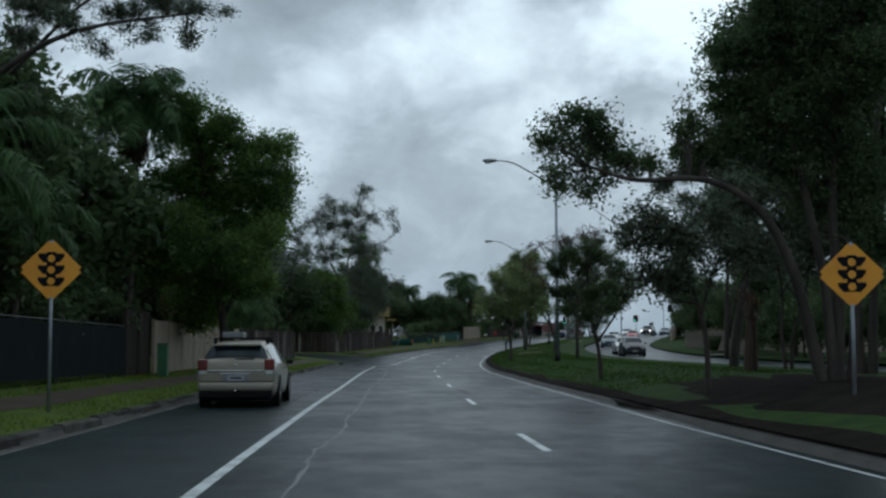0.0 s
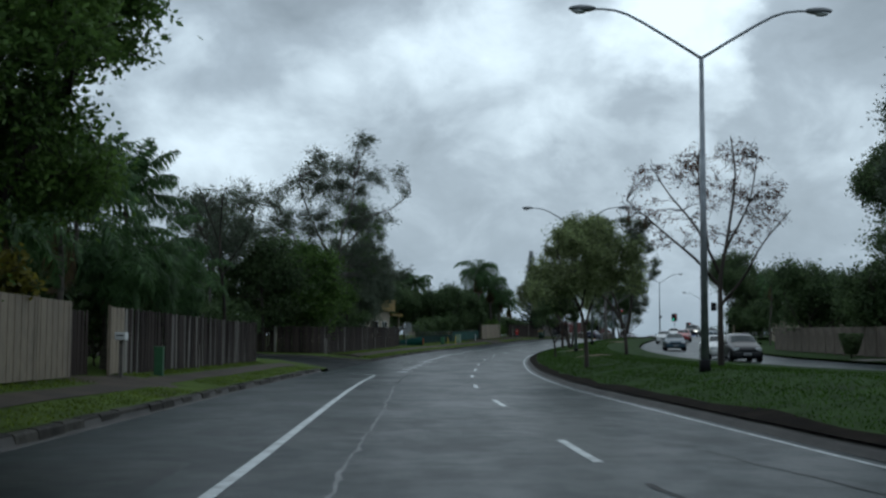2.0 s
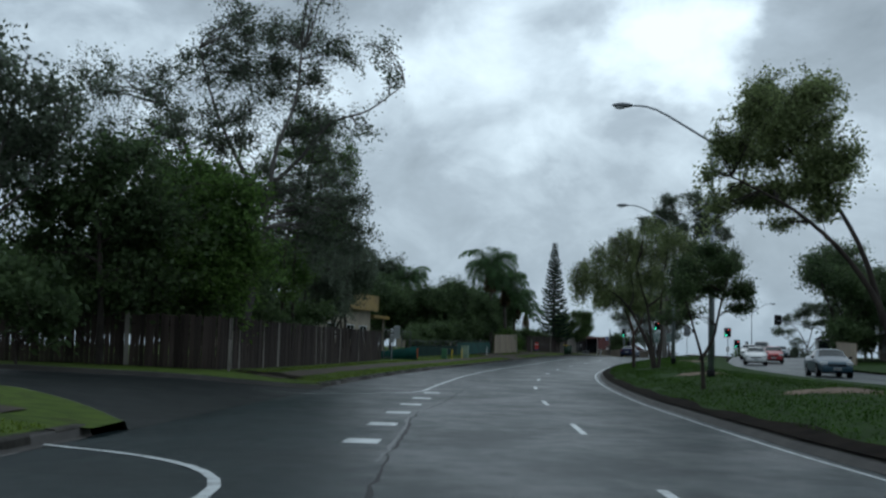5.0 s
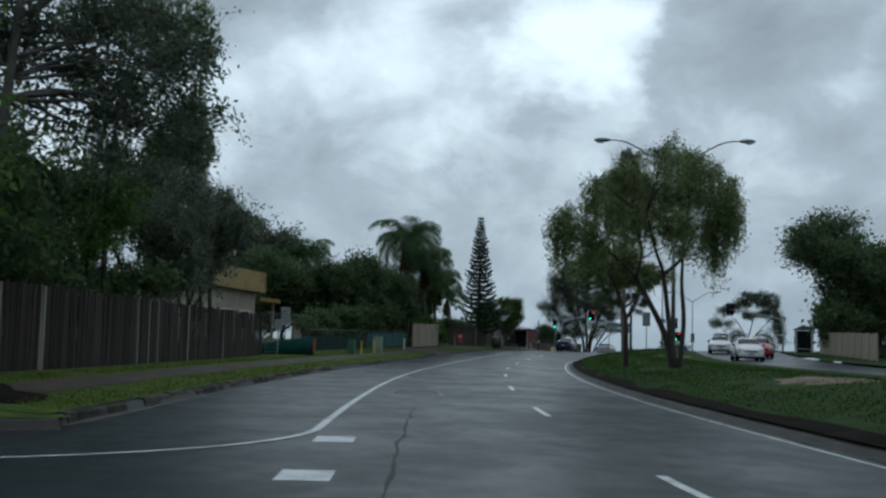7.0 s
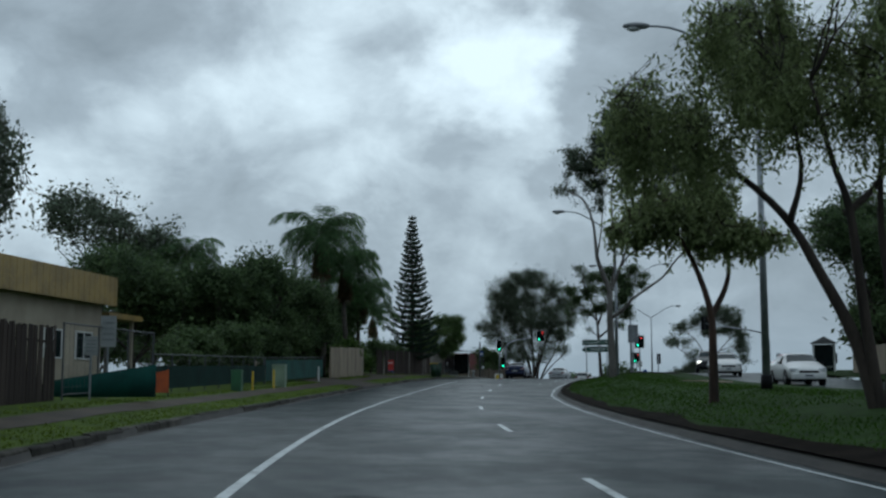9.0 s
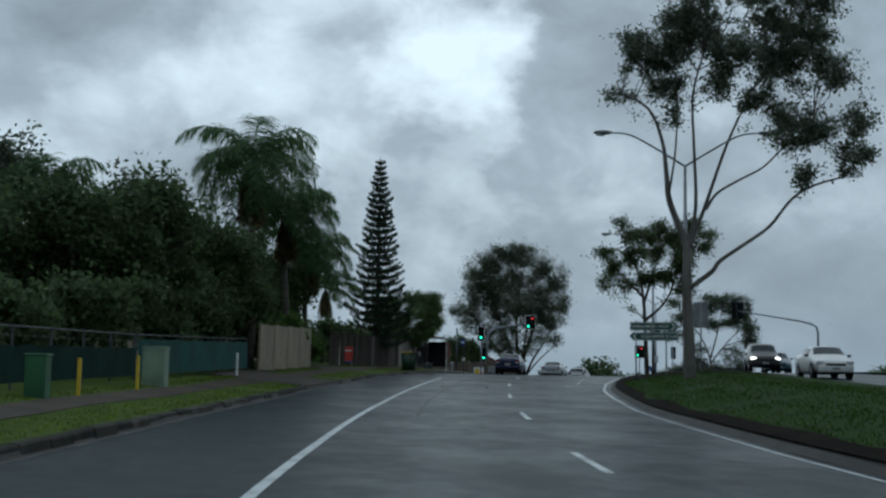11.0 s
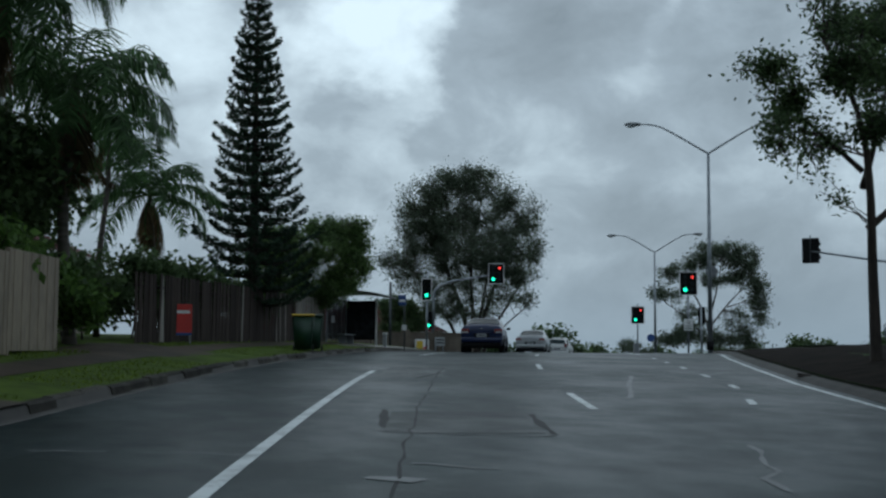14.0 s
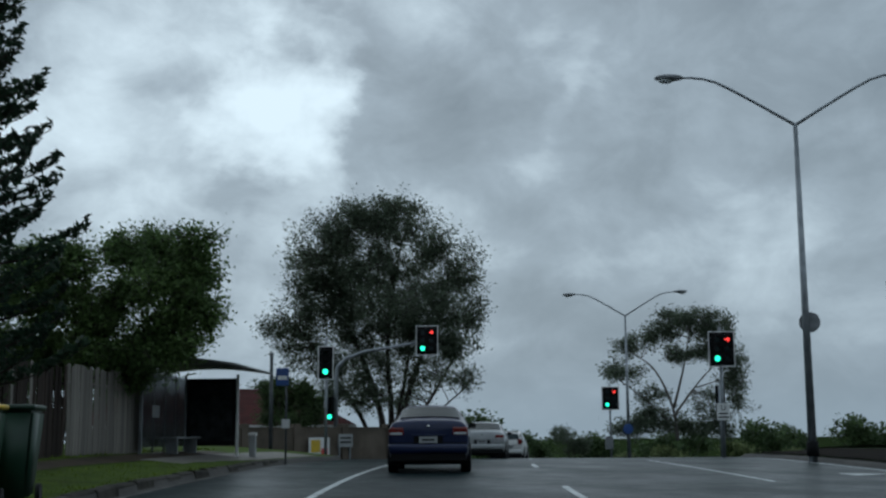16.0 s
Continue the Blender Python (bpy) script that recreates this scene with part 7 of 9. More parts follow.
def warning_sign(at, turn, low, label):
    """Yellow diamond with the traffic-signal symbol; the face looks along -y, centre at z = low."""
    r = thing("warning_sign", at, turn, label, "road sign", "signal ahead signs")
    part("post", cyl(bmesh.new(), (0, 0.03, -0.4), (0, 0.03, low + 0.5), 0.03, sides=10), STEEL, r, "galvanised post", True)
    bm = bmesh.new()
    box(bm, -0.375, 0.375, -0.004, 0.004, -0.375, 0.375)
    es = [e for e in bm.edges if abs(e.verts[0].co.y - e.verts[1].co.y) > 0.005]
    bmesh.ops.bevel(bm, geom=es, offset=0.06, segments=4, affect="EDGES")
    bmesh.ops.transform(bm, matrix=pose(0, 0, low) @ pose(0, 0, 0, 0, 45, 0), verts=bm.verts)
    plate = part("plate", bm, SIGN_YELLOW, r, "yellow diamond plate")
    s = bmesh.new()
    box(s, -0.075, 0.075, -0.0075, -0.0045, low - 0.27, low + 0.30)
    symbol = part("symbol", s, BLACK, plate, "black traffic-signal symbol")
    for z in (0.2, 0.0, -0.2):
        for sg in (-1, 1):
            bm = bmesh.new()
            v = [bm.verts.new((sg * x, -0.007, low + z + zz)) for x, zz in ((0.075, 0.075), (0.215, 0.075), (0.215, 0.02), (0.13, -0.075), (0.075, -0.075))]
            bm.faces.new(v if sg > 0 else v[::-1])
            part("symbol_vane", bm, BLACK, plate)
    for z in (0.19, 0.0, -0.19):
        part("symbol_dot", cyl(bmesh.new(), (0, -0.009, low + z), (0, -0.0078, low + z), 0.062, sides=20), SIGN_YELLOW, plate)
    return r


def signal_head(root, x, z, columns, lit, y=0.0, back=False, board=True):
    """A signal box of three aspects a column. lit: (column, row, kind)."""
    w = 0.36 * columns
    hd = part("signal_head", boxed(x - w / 2, x + w / 2, y - 0.10, y + 0.12, z - 0.52, z + 0.52, 0.03), BLACK, root, "black signal housing")
    if board:
        part("backboard", boxed(x - w / 2 - 0.11, x + w / 2 + 0.11, y - 0.02, y, z - 0.63, z + 0.63, 0.008), BLACK, hd)
        f = bmesh.new()
        for a, b, c, d in ((-1, -1, -1, 1), (1, 1, -1, 1), (-1, 1, 1, 1), (-1, 1, -1, -1)):
            box(f, x + a * (w / 2 + 0.10) - 0.02, x + b * (w / 2 + 0.10) + 0.02, y - 0.028, y - 0.022, z + c * 0.62 - 0.02, z + d * 0.62 + 0.02)
        part("board_border", f, WHITE, hd, "pale border line")
    for c in range(columns):
        for k in range(3):
            cx, cz = x + (c - (columns - 1) / 2) * 0.36, z + 0.34 - 0.34 * k
            kind = next((q for a, b, q in lit if (a, b) == (c, k)), None)
            if kind == "arrow":
                bm = bmesh.new()
                box(bm, cx - 0.09, cx + 0.06, y - 0.125, y - 0.115, cz - 0.018, cz + 0.018)
                for sg in (-1, 1):
                    bmesh.ops.create_cube(bm, size=1, matrix=pose(cx + 0.045, y - 0.12, cz + sg * 0.038, 0, sg * 45, 0) @ Matrix.Diagonal((0.11, 0.01, 0.034, 1)))
                part("red_arrow", bm, LIT_RED, hd, "lit red arrow")
            else:
                part("lens", cyl(bmesh.new(), (cx, y - 0.105, cz), (cx, y - 0.118, cz), 0.098, sides=20), LIT_GREEN if kind == "green" else LIT_RED if kind == "red" else GLASS_DARK, hd)
            V, F = [], []
            for j in range(13):
                a = math.pi * (-0.12 + 1.24 * j / 12)
                for dy in (-0.10, -0.29 + 0.06 * abs(j - 6) / 6):
                    V.append((cx + 0.118 * math.cos(a), y + dy, cz + 0.118 * math.sin(a)))
            for j in range(12):
                F.append((2 * j, 2 * j + 2, 2 * j + 3, 2 * j + 1))
            part_mesh("visor", mesh_from("visor", V, F, BLACK, True), hd)
    return hd


def build_signals():
    T = -22.0
    green_arrow = ((0, 2, "green"), (1, 0, "arrow"))
    r = thing("traffic_signal", (35.8, 232.8, 1.35), T, "post-mounted traffic signal showing green", "traffic signal")
    part("post", cyl(bmesh.new(), (0, 0.2, -0.3), (0, 0.2, 4.7), 0.057, sides=12), STEEL, r, "", True)
    signal_head(r, 0, 3.75, 1, ((0, 2, "green"),))
    r = thing("mast_arm_signal", (38.05, 238.8, 1.2), T, "traffic signal on a curved overhead arm", "traffic signal")
    part_mesh("mast", tubes_mesh("mast", [([(0, 0, -0.3), (0, 0, 3.6), (0.06, 0, 4.1), (0.4, 0, 4.45), (1.2, 0, 4.75), (4.0, -0.6, 5.15)], [0.1, 0.09, 0.085, 0.08, 0.07, 0.05])], STEEL, 10), r)
    signal_head(r, 3.95, 5.15, 2, green_arrow, y=-0.85)
    signal_head(r, -0.25, 2.3, 1, ((0, 2, "green"),), y=-0.15, board=False)
    r = thing("traffic_signal", (48.25, 225.0, 1.55), T, "post-mounted traffic signal with red arrow and green", "traffic signal")
    part("post", cyl(bmesh.new(), (0, 0.2, -0.3), (0, 0.2, 4.6), 0.057, sides=12), STEEL, r, "", True)
    signal_head(r, 0, 3.78, 2, green_arrow)
    p = part("plate", boxed(-0.23, 0.23, 0.10, 0.115, 1.25, 1.85, 0.02), WHITE, r, "small white turn plate")
    bar_text("U", 0.26, BLACK, p, pose(0, 0.096, 1.68, 90, 0, 0))
    part("plate_bar", boxed(-0.16, 0.16, 0.095, 0.098, 1.46, 1.51), BLACK, p)
    part("plate_bar", boxed(-0.18, 0.18, 0.095, 0.098, 1.33, 1.38), BLACK, p)
    r = thing("traffic_signal", (56.2, 246.8, 0.9), T, "post-mounted traffic signal with red arrow and green", "traffic signal")
    part("post", cyl(bmesh.new(), (0, 0.2, -0.3), (0, 0.2, 4.2), 0.057, sides=12), STEEL, r, "", True)
    signal_head(r, 0, 3.36, 2, green_arrow)
    part("keep_left_plate", cyl(bmesh.new(), (0.95, 0.1, 1.7), (0.95, 0.12, 1.7), 0.28, sides=20), SIGN_BLUE, r, "round blue plate")
    part("control_box", boxed(-0.3, 0.1, 0.0, 0.3, 0.6, 1.3, 0.02), LAMPGREY, r)
    # signal for the oncoming traffic, seen from behind
    r = thing("mast_arm_signal", (58.6, 217.8, 1.55), -45, "overhead signal for oncoming traffic seen from behind", "traffic signal")
    part_mesh("mast", tubes_mesh("mast", [([(0, 0, -0.3), (0, 0, 3.7), (-0.08, 0, 4.15), (-0.45, 0, 4.4), (-1.4, 0, 4.65), (-6.3, 0, 5.5)], [0.1, 0.09, 0.085, 0.08, 0.07, 0.05])], STEEL, 10), r)
    hd = part("signal_head", boxed(-6.80, -5.92, -0.02, 0.20, 4.87, 6.22, 0.05), BLACK, r, "black signal housing from behind")
    part("bracket", cyl(bmesh.new(), (-6.35, -0.07, 4.85), (-6.35, -0.07, 6.35), 0.03, sides=8), STEEL_DARK, hd)
    for k in range(3):
        part("visor", cyl(bmesh.new(), (-6.0, 0.2, 5.2 + 0.36 * k), (-6.0, 0.42, 5.2 + 0.36 * k), 0.12, sides=12), BLACK, hd)
    for x, y, z in ((64.0, 226.5, 1.2), (69.0, 224.0, 1.2), (53.0, 232.0, 1.3)):
        r = thing("traffic_signal", (x, y, z), -40, "post-mounted signal for oncoming traffic seen from behind", "traffic signal")
        part("post", cyl(bmesh.new(), (0, 0, -0.4), (0, 0, 3.1), 0.057, sides=10), STEEL, r, "", True)
        part("signal_head", boxed(-0.2, 0.2, 0.06, 0.26, 2.0, 3.05, 0.03), BLACK, r)


build_signals()
warning_sign(W(20.2, -5.52), road_turn(20) + 4, 2.36, "yellow diamond traffic-signals-ahead sign on the verge")
warning_sign(W(18.3, 7.3, -0.35), road_turn(18) - 8, 2.24, "yellow diamond traffic-signals-ahead sign on the median")


def build_direction_sign():
    p = Vector((28.9, 181.4, road_z(186) + 0.55))
    r = thing("direction_sign", p, facing(p, 150), "two green finger boards on steel posts", "road sign")
    for x in (-0.75, 0.5):
        part("post", cyl(bmesh.new(), (x, 0.04, -0.5), (x, 0.04, 2.25), 0.03, sides=8), STEEL, r, "", True)
    for z, sg, words in ((1.99, 1, "WALLAROO WAY"), (1.57, -1, "TANGERINE ROW")):
        bm = bmesh.new()
        x0 = [(-1.0, -0.18), (0.85, -0.18), (1.03, 0.0), (0.85, 0.18), (-1.0, 0.18)]
        pts = [(sg * x, y) for x, y in x0]
        lo = [bm.verts.new((x, -0.012, z + y)) for x, y in pts]
        hi = [bm.verts.new((x, 0.012, z + y)) for x, y in pts]
        bm.faces.new(lo)
        bm.faces.new(hi[::-1])
        for k in range(5):
            bm.faces.new((lo[k], hi[k], hi[(k + 1) % 5], lo[(k + 1) % 5]))
        bmesh.ops.recalc_face_normals(bm, faces=bm.faces)
        b = part("board", bm, SIGN_GREEN, r, "green finger board")
        f = bmesh.new()
        for zz in (-0.15, 0.15):
            box(f, -0.97 if sg > 0 else -0.83, 0.83 if sg > 0 else 0.97, -0.018, -0.014, z + zz - 0.012, z + zz + 0.012)
        box(f, -sg * 0.965 - 0.012, -sg * 0.965 + 0.012, -0.018, -0.014, z - 0.15, z + 0.15)
        part("border", f, WHITE, b, "white border")
        c = bmesh.new()
        for t in (-1, 1):
            bmesh.ops.create_cube(c, size=1, matrix=pose(sg * 0.80, -0.018, z + t * 0.055, 0, t * sg * 45, 0) @ Matrix.Diagonal((0.17, 0.004, 0.045, 1)))
        part("chevron", c, WHITE, b, "white chevron")
        for word, off in zip(words.split(), (-0.27, 0.53) if sg > 0 else (-0.21, 0.57)):
            bar_text(word, 0.18, WHITE, b, pose(-sg * 0.13 + off, -0.0145, z - 0.005, 90, 0, 0))
    p = W(187.8, 10.3)
    r = thing("sign_back", p, facing(p, 160), "grey back of a tall road sign", "road sign")
    part("post", cyl(bmesh.new(), (0, 0, -0.3), (0, 0, 3.0), 0.035, sides=8), STEEL, r, "", True)
    part("plate", boxed(-0.32, 0.32, -0.03, -0.015, 1.85, 2.95, 0.03), LAMPGREY, r, "grey back of the plate")


build_direction_sign()


# ---- vehicles ----
CAR_SHAPES = {
    # stations from the rear: (y, half width, low, belt, top, half width of the top)
    "sedan": [(-2.30, 0.78, 0.42, 0.90, 0.99, 0.70), (-2.25, 0.83, 0.30, 0.94, 1.06, 0.73), (-2.20, 0.84, 0.28, 0.95, 1.075, 0.74), (-1.75, 0.86, 0.22, 0.95, 1.085, 0.74), (-1.38, 0.87, 0.20, 0.95, 1.09, 0.70), (-1.30, 0.87, 0.20, 0.95, 1.11, 0.69),
              (-0.75, 0.88, 0.19, 0.95, 1.38, 0.58), (0.0, 0.88, 0.19, 0.94, 1.43, 0.60), (0.45, 0.88, 0.19, 0.93, 1.38, 0.59), (1.15, 0.87, 0.20, 0.92, 0.98, 0.70),
              (1.7, 0.86, 0.21, 0.82, 0.88, 0.68), (2.1, 0.80, 0.26, 0.68, 0.76, 0.62), (2.27, 0.66, 0.34, 0.58, 0.64, 0.52)],
    "wagon": [(-2.44, 0.84, 0.42, 0.96, 1.06, 0.74), (-2.40, 0.89, 0.30, 0.98, 1.10, 0.76), (-2.34, 0.90, 0.27, 0.98, 1.12, 0.76), (-2.05, 0.92, 0.22, 0.99, 1.46, 0.60), (-1.4, 0.94, 0.20, 0.99, 1.54, 0.62),
              (-0.6, 0.94, 0.19, 0.98, 1.55, 0.63), (0.0, 0.94, 0.19, 0.97, 1.54, 0.63), (0.5, 0.94, 0.19, 0.96, 1.47, 0.62), (1.25, 0.93, 0.20, 0.96, 1.03, 0.74),
              (1.85, 0.91, 0.21, 0.86, 0.93, 0.70), (2.3, 0.84, 0.26, 0.70, 0.78, 0.64), (2.46, 0.68, 0.34, 0.60, 0.66, 0.54)],
    "hatch": [(-1.95, 0.70, 0.42, 0.84, 0.92, 0.62), (-1.90, 0.80, 0.30, 0.93, 1.04, 0.68), (-1.62, 0.84, 0.22, 0.95, 1.38, 0.56), (-1.1, 0.85, 0.20, 0.95, 1.47, 0.58),
              (-0.4, 0.85, 0.19, 0.94, 1.49, 0.59), (0.1, 0.85, 0.19, 0.93, 1.47, 0.59), (0.5, 0.85, 0.19, 0.92, 1.38, 0.58), (1.1, 0.84, 0.20, 0.92, 1.0, 0.68),
              (1.55, 0.82, 0.22, 0.82, 0.88, 0.64), (1.85, 0.76, 0.26, 0.68, 0.76, 0.58), (1.98, 0.62, 0.34, 0.58, 0.64, 0.5)],
    "four_wheel_drive": [(-2.30, 0.80, 0.55, 1.00, 1.10, 0.70), (-2.26, 0.90, 0.42, 1.08, 1.22, 0.76), (-2.05, 0.93, 0.38, 1.10, 1.70, 0.66), (-1.3, 0.94, 0.36, 1.10, 1.80, 0.68),
              (-0.5, 0.94, 0.35, 1.09, 1.81, 0.68), (0.1, 0.94, 0.35, 1.08, 1.79, 0.68), (0.55, 0.94, 0.35, 1.07, 1.68, 0.66), (1.1, 0.93, 0.36, 1.07, 1.16, 0.76),
              (1.75, 0.92, 0.38, 1.02, 1.10, 0.74), (2.15, 0.88, 0.42, 0.86, 0.98, 0.68), (2.28, 0.76, 0.48, 0.76, 0.82, 0.60)],
}
WHEELS = {"sedan": (-1.32, 1.38, 0.31), "wagon": (-1.42, 1.50, 0.335), "hatch": (-1.18, 1.28, 0.30), "four_wheel_drive": (-1.35, 1.38, 0.38)}


def ring(st):
    y, w, lo, belt, top, tw = st
    half = [(w * 0.80, lo), (w * 0.95, lo + 0.05), (w * 0.99, lo + (belt - lo) * 0.35), (w, lo + (belt - lo) * 0.72), (w * 0.965, belt), (tw + (w - tw) * 0.06, top - 0.05), (tw * 0.9, top), (tw * 0.45, top + 0.018)]
    return [(x, y, z) for x, z in half] + [(0, y, top + 0.024)] + [(-x, y, z) for x, z in reversed(half)]


def car(name, kind, paint, at, turn, label, lights="", rack=False, plate=True):
    root = thing(name, at, turn, label, "car")
    st = CAR_SHAPES[kind]
    rings = [ring(q) for q in st]
    n = len(rings[0])
    V = [p for r in rings for p in r]
    F = []
    for i in range(len(rings) - 1):
        for j in range(n - 1):
            k = i * n + j
            F.append((k, k + n, k + n + 1, k + 1))
        F.append((i * n + n - 1, (i + 1) * n + n - 1, (i + 1) * n, i * n))
    F.append(tuple(range(n)))
    F.append(tuple(range((len(rings) - 1) * n + n - 1, (len(rings) - 1) * n - 1, -1)))
    me = mesh_from("body", V, F, paint, True)
    body = part_mesh("body", me, root)
    sub = body.modifiers.new("round", "SUBSURF")
    sub.levels = sub.render_levels = 2
    rear = next(i for i in range(len(st)) if st[i][4] > st[i][3] + 0.25)
    front = max(i for i in range(len(st)) if st[i][4] > st[i][3] + 0.25)

    def across(i, u):
        q = rings[i]
        idx = 5 + u * (n - 11)
        a = int(min(n - 7, idx))
        f = idx - a
        return Vector(q[a]).lerp(Vector(q[a + 1]), f)

    def screen(nm, i0, i1, t0, t1, out):
        Vs, Fs = [], []
        m = 8
        for t in (t0, (t0 + t1) / 2, t1):
            for k in range(m + 1):
                u = 0.03 + 0.94 * k / m
                p = across(i0, u).lerp(across(i1, u), t)
                Vs.append(p + Vector(out))
        for r_ in range(2):
            for k in range(m):
                a = r_ * (m + 1) + k
                Fs.append((a, a + 1, a + m + 2, a + m + 1))
        part_mesh(nm, mesh_from(nm, Vs, Fs, GLASS_DARK, True), root, "dark tinted glass")

    screen("rear_window", rear - 1, rear, 0.12, 0.90, (0, -0.035, 0.012))
    screen("windscreen", front, front + 1, 0.10, 0.92, (0, 0.03, 0.02))
    for sg in (-1, 1):
        ids = list(range(rear, front + 1))
        breaks = [0, max(1, len(ids) // 2), len(ids) - 1]
        for a, b in zip(breaks[:-1], breaks[1:]):
            Vs, Fs = [], []
            for k in range(a, b + 1):
                q = rings[ids[k]]
                lo_, hi_ = (Vector(q[4]), Vector(q[5])) if sg > 0 else (Vector(q[n - 5]), Vector(q[n - 6]))
                yy = Vector((0, 0.05 if k == a else -0.05 if k == b else 0, 0))
                for v in (0.08, 0.5, 0.88):
                    Vs.append(lo_.lerp(hi_, v) + Vector((sg * 0.012, 0, 0)) + yy)
            for k in range(b - a):
                for j in range(2):
                    o = k * 3 + j
                    Fs.append((o, o + 3, o + 4, o + 1))
            part_mesh("side_window", mesh_from("side_window", Vs, Fs, GLASS_DARK, True), root, "dark tinted glass")
        bm = bmesh.new()
        x0, x1 = sorted((sg * (st[front][1] - 0.03), sg * (st[front][1] + 0.14)))
        box(bm, x0, x1, st[front][0] + 0.30, st[front][0] + 0.38, st[front][3] + 0.0, st[front][3] + 0.11, 0.03)
        part("wing_mirror", bm, TRIM_BLACK, root)
        for yk in (-0.3, 0.55):
            part("door_handle", boxed(sg * st[4][1] * 0.985 - 0.015, sg * st[4][1] * 0.985 + 0.015, yk - 0.11, yk + 0.03, st[4][3] - 0.12, st[4][3] - 0.08, 0.006), paint, root)
    w0, w1, wr = WHEELS[kind]
    for sg in (-1, 1):
        for yk in (w0, w1):
            half = st[4][1]
            part("wheel_arch", cyl(bmesh.new(), (sg * (half - 0.20), yk, wr + 0.02), (sg * (half - 0.002), yk, wr + 0.02), wr + 0.065, sides=24), TRIM_BLACK, root, "dark wheel arch")
            bm = bmesh.new()
            m = Matrix.Translation((sg * (half - 0.10), yk, wr)) @ Matrix.Rotation(math.pi / 2, 4, "Y")
            prof = ((0.62, 0.09), (0.88, 0.115), (0.97, 0.10), (1.0, 0.05), (1.0, -0.05), (0.97, -0.10), (0.88, -0.115), (0.62, -0.09))
            rows_ = []
            for a in range(24):
                t = 2 * math.pi * a / 24
                rows_.append([bm.verts.new(m @ Vector((math.cos(t) * wr * p, math.sin(t) * wr * p, q))) for p, q in prof])
            for a in range(24):
                for j in range(7):
                    bm.faces.new((rows_[a][j], rows_[a][j + 1], rows_[(a + 1) % 24][j + 1], rows_[(a + 1) % 24][j]))
            bmesh.ops.recalc_face_normals(bm, faces=bm.faces)
            wheel = part("wheel", bm, RUBBER, root, "black tyre", True)
            bm = bmesh.new()
            cyl(bm, (sg * (half - 0.04), yk, wr), (sg * (half - 0.015), yk, wr), wr * 0.18, sides=12)
            for a in range(5):
                t = 2 * math.pi * a / 5
                d = Vector((0, math.cos(t), math.sin(t)))
                cyl(bm, Vector((sg * (half - 0.02), yk, wr)), Vector((sg * (half - 0.03), yk, wr)) + d * wr * 0.62, 0.045, 0.035, 6)
            part("rim", bm, ALLOY, wheel, "five-spoke alloy rim", True)
    yr, yf = st[0][0], st[-1][0]
    zb = st[1][3]
    tall = kind in ("wagon", "four_wheel_drive", "hatch")
    for sg in (-1, 1):
        x0, x1 = sorted((sg * (st[1][1] - 0.012), sg * (st[1][1] - (0.24 if tall else 0.33))))
        lamp = part("tail_light", boxed(x0, x1, yr - 0.005, yr + 0.30, zb - (0.10 if tall else 0.17), zb + (0.16 if tall else 0.0), 0.03), TAIL_RED, root, "red tail light")
        part("reversing_lens", boxed(x0 + 0.03, x1 - 0.03, yr - 0.014, yr + 0.02, zb - (0.19 if tall else 0.155), zb - (0.115 if tall else 0.11), 0.01), HEAD_GLASS, lamp, "clear lower lens")
        part("headlight", boxed(min(sg * st[-2][1] * 0.98, sg * (st[-2][1] - 0.34)), max(sg * st[-2][1] * 0.98, sg * (st[-2][1] - 0.34)), yf - 0.30, yf - 0.05, st[-2][3] - 0.10, st[-2][3] + 0.05, 0.03), LIT_HEAD if "head" in lights else HEAD_GLASS, root, "headlight")
    bump = part("rear_bumper", boxed(-st[1][1] * 0.985, st[1][1] * 0.985, yr - 0.05, yr + 0.30, st[1][2] + 0.09, st[1][2] + 0.31, 0.07), paint, root, "", True)
    part("lower_valance", boxed(-st[1][1] * 0.93, st[1][1] * 0.93, yr - 0.02, yr + 0.3, st[1][2] - 0.06, st[1][2] + 0.10, 0.03), TRIM_BLACK, bump, "dark lower bumper")
    part("bumper_seam", boxed(-st[1][1] * 0.95, st[1][1] * 0.95, yr - 0.028, yr + 0.1, st[1][2] + 0.315, st[1][2] + 0.33), TRIM_BLACK, bump, "dark seam above the bumper")
    part("plate_recess", boxed(-0.30, 0.30, yr - 0.022, yr + 0.1, (zb + st[1][2]) / 2 - 0.02, (zb + st[1][2]) / 2 + 0.135, 0.015), TRIM_BLACK if kind == "sedan" else LAMPGREY, root, "recess round the number plate")
    part("boot_strip", boxed(-0.36, 0.36, yr - 0.030, yr + 0.1, (zb + st[1][2]) / 2 + 0.14, (zb + st[1][2]) / 2 + 0.175, 0.01), CHROME if tall else paint, root, "bright strip above the number plate")
    if tall:
        part("wiper", boxed(-0.02, 0.42, st[1][0] - 0.005, st[1][0] + 0.02, st[1][4] + 0.03, st[1][4] + 0.05, 0.004), TRIM_BLACK, root, "rear wiper")
    part("front_bumper", boxed(-st[-2][1] * 0.95, st[-2][1] * 0.95, yf - 0.25, yf + 0.05, st[-2][2] - 0.02, st[-2][2] + 0.26, 0.06), paint, root)
    part("grille", boxed(-0.42, 0.42, yf - 0.02, yf + 0.02, st[-1][2] + 0.16, st[-1][2] + 0.28, 0.01), TRIM_BLACK, root, "black grille")
    part("underside", boxed(-st[4][1] * 0.8, st[4][1] * 0.8, yr + 0.25, yf - 0.3, st[4][2] - 0.03, st[4][2] + 0.15), TRIM_BLACK, root, "dark underside")
    bm = bmesh.new()
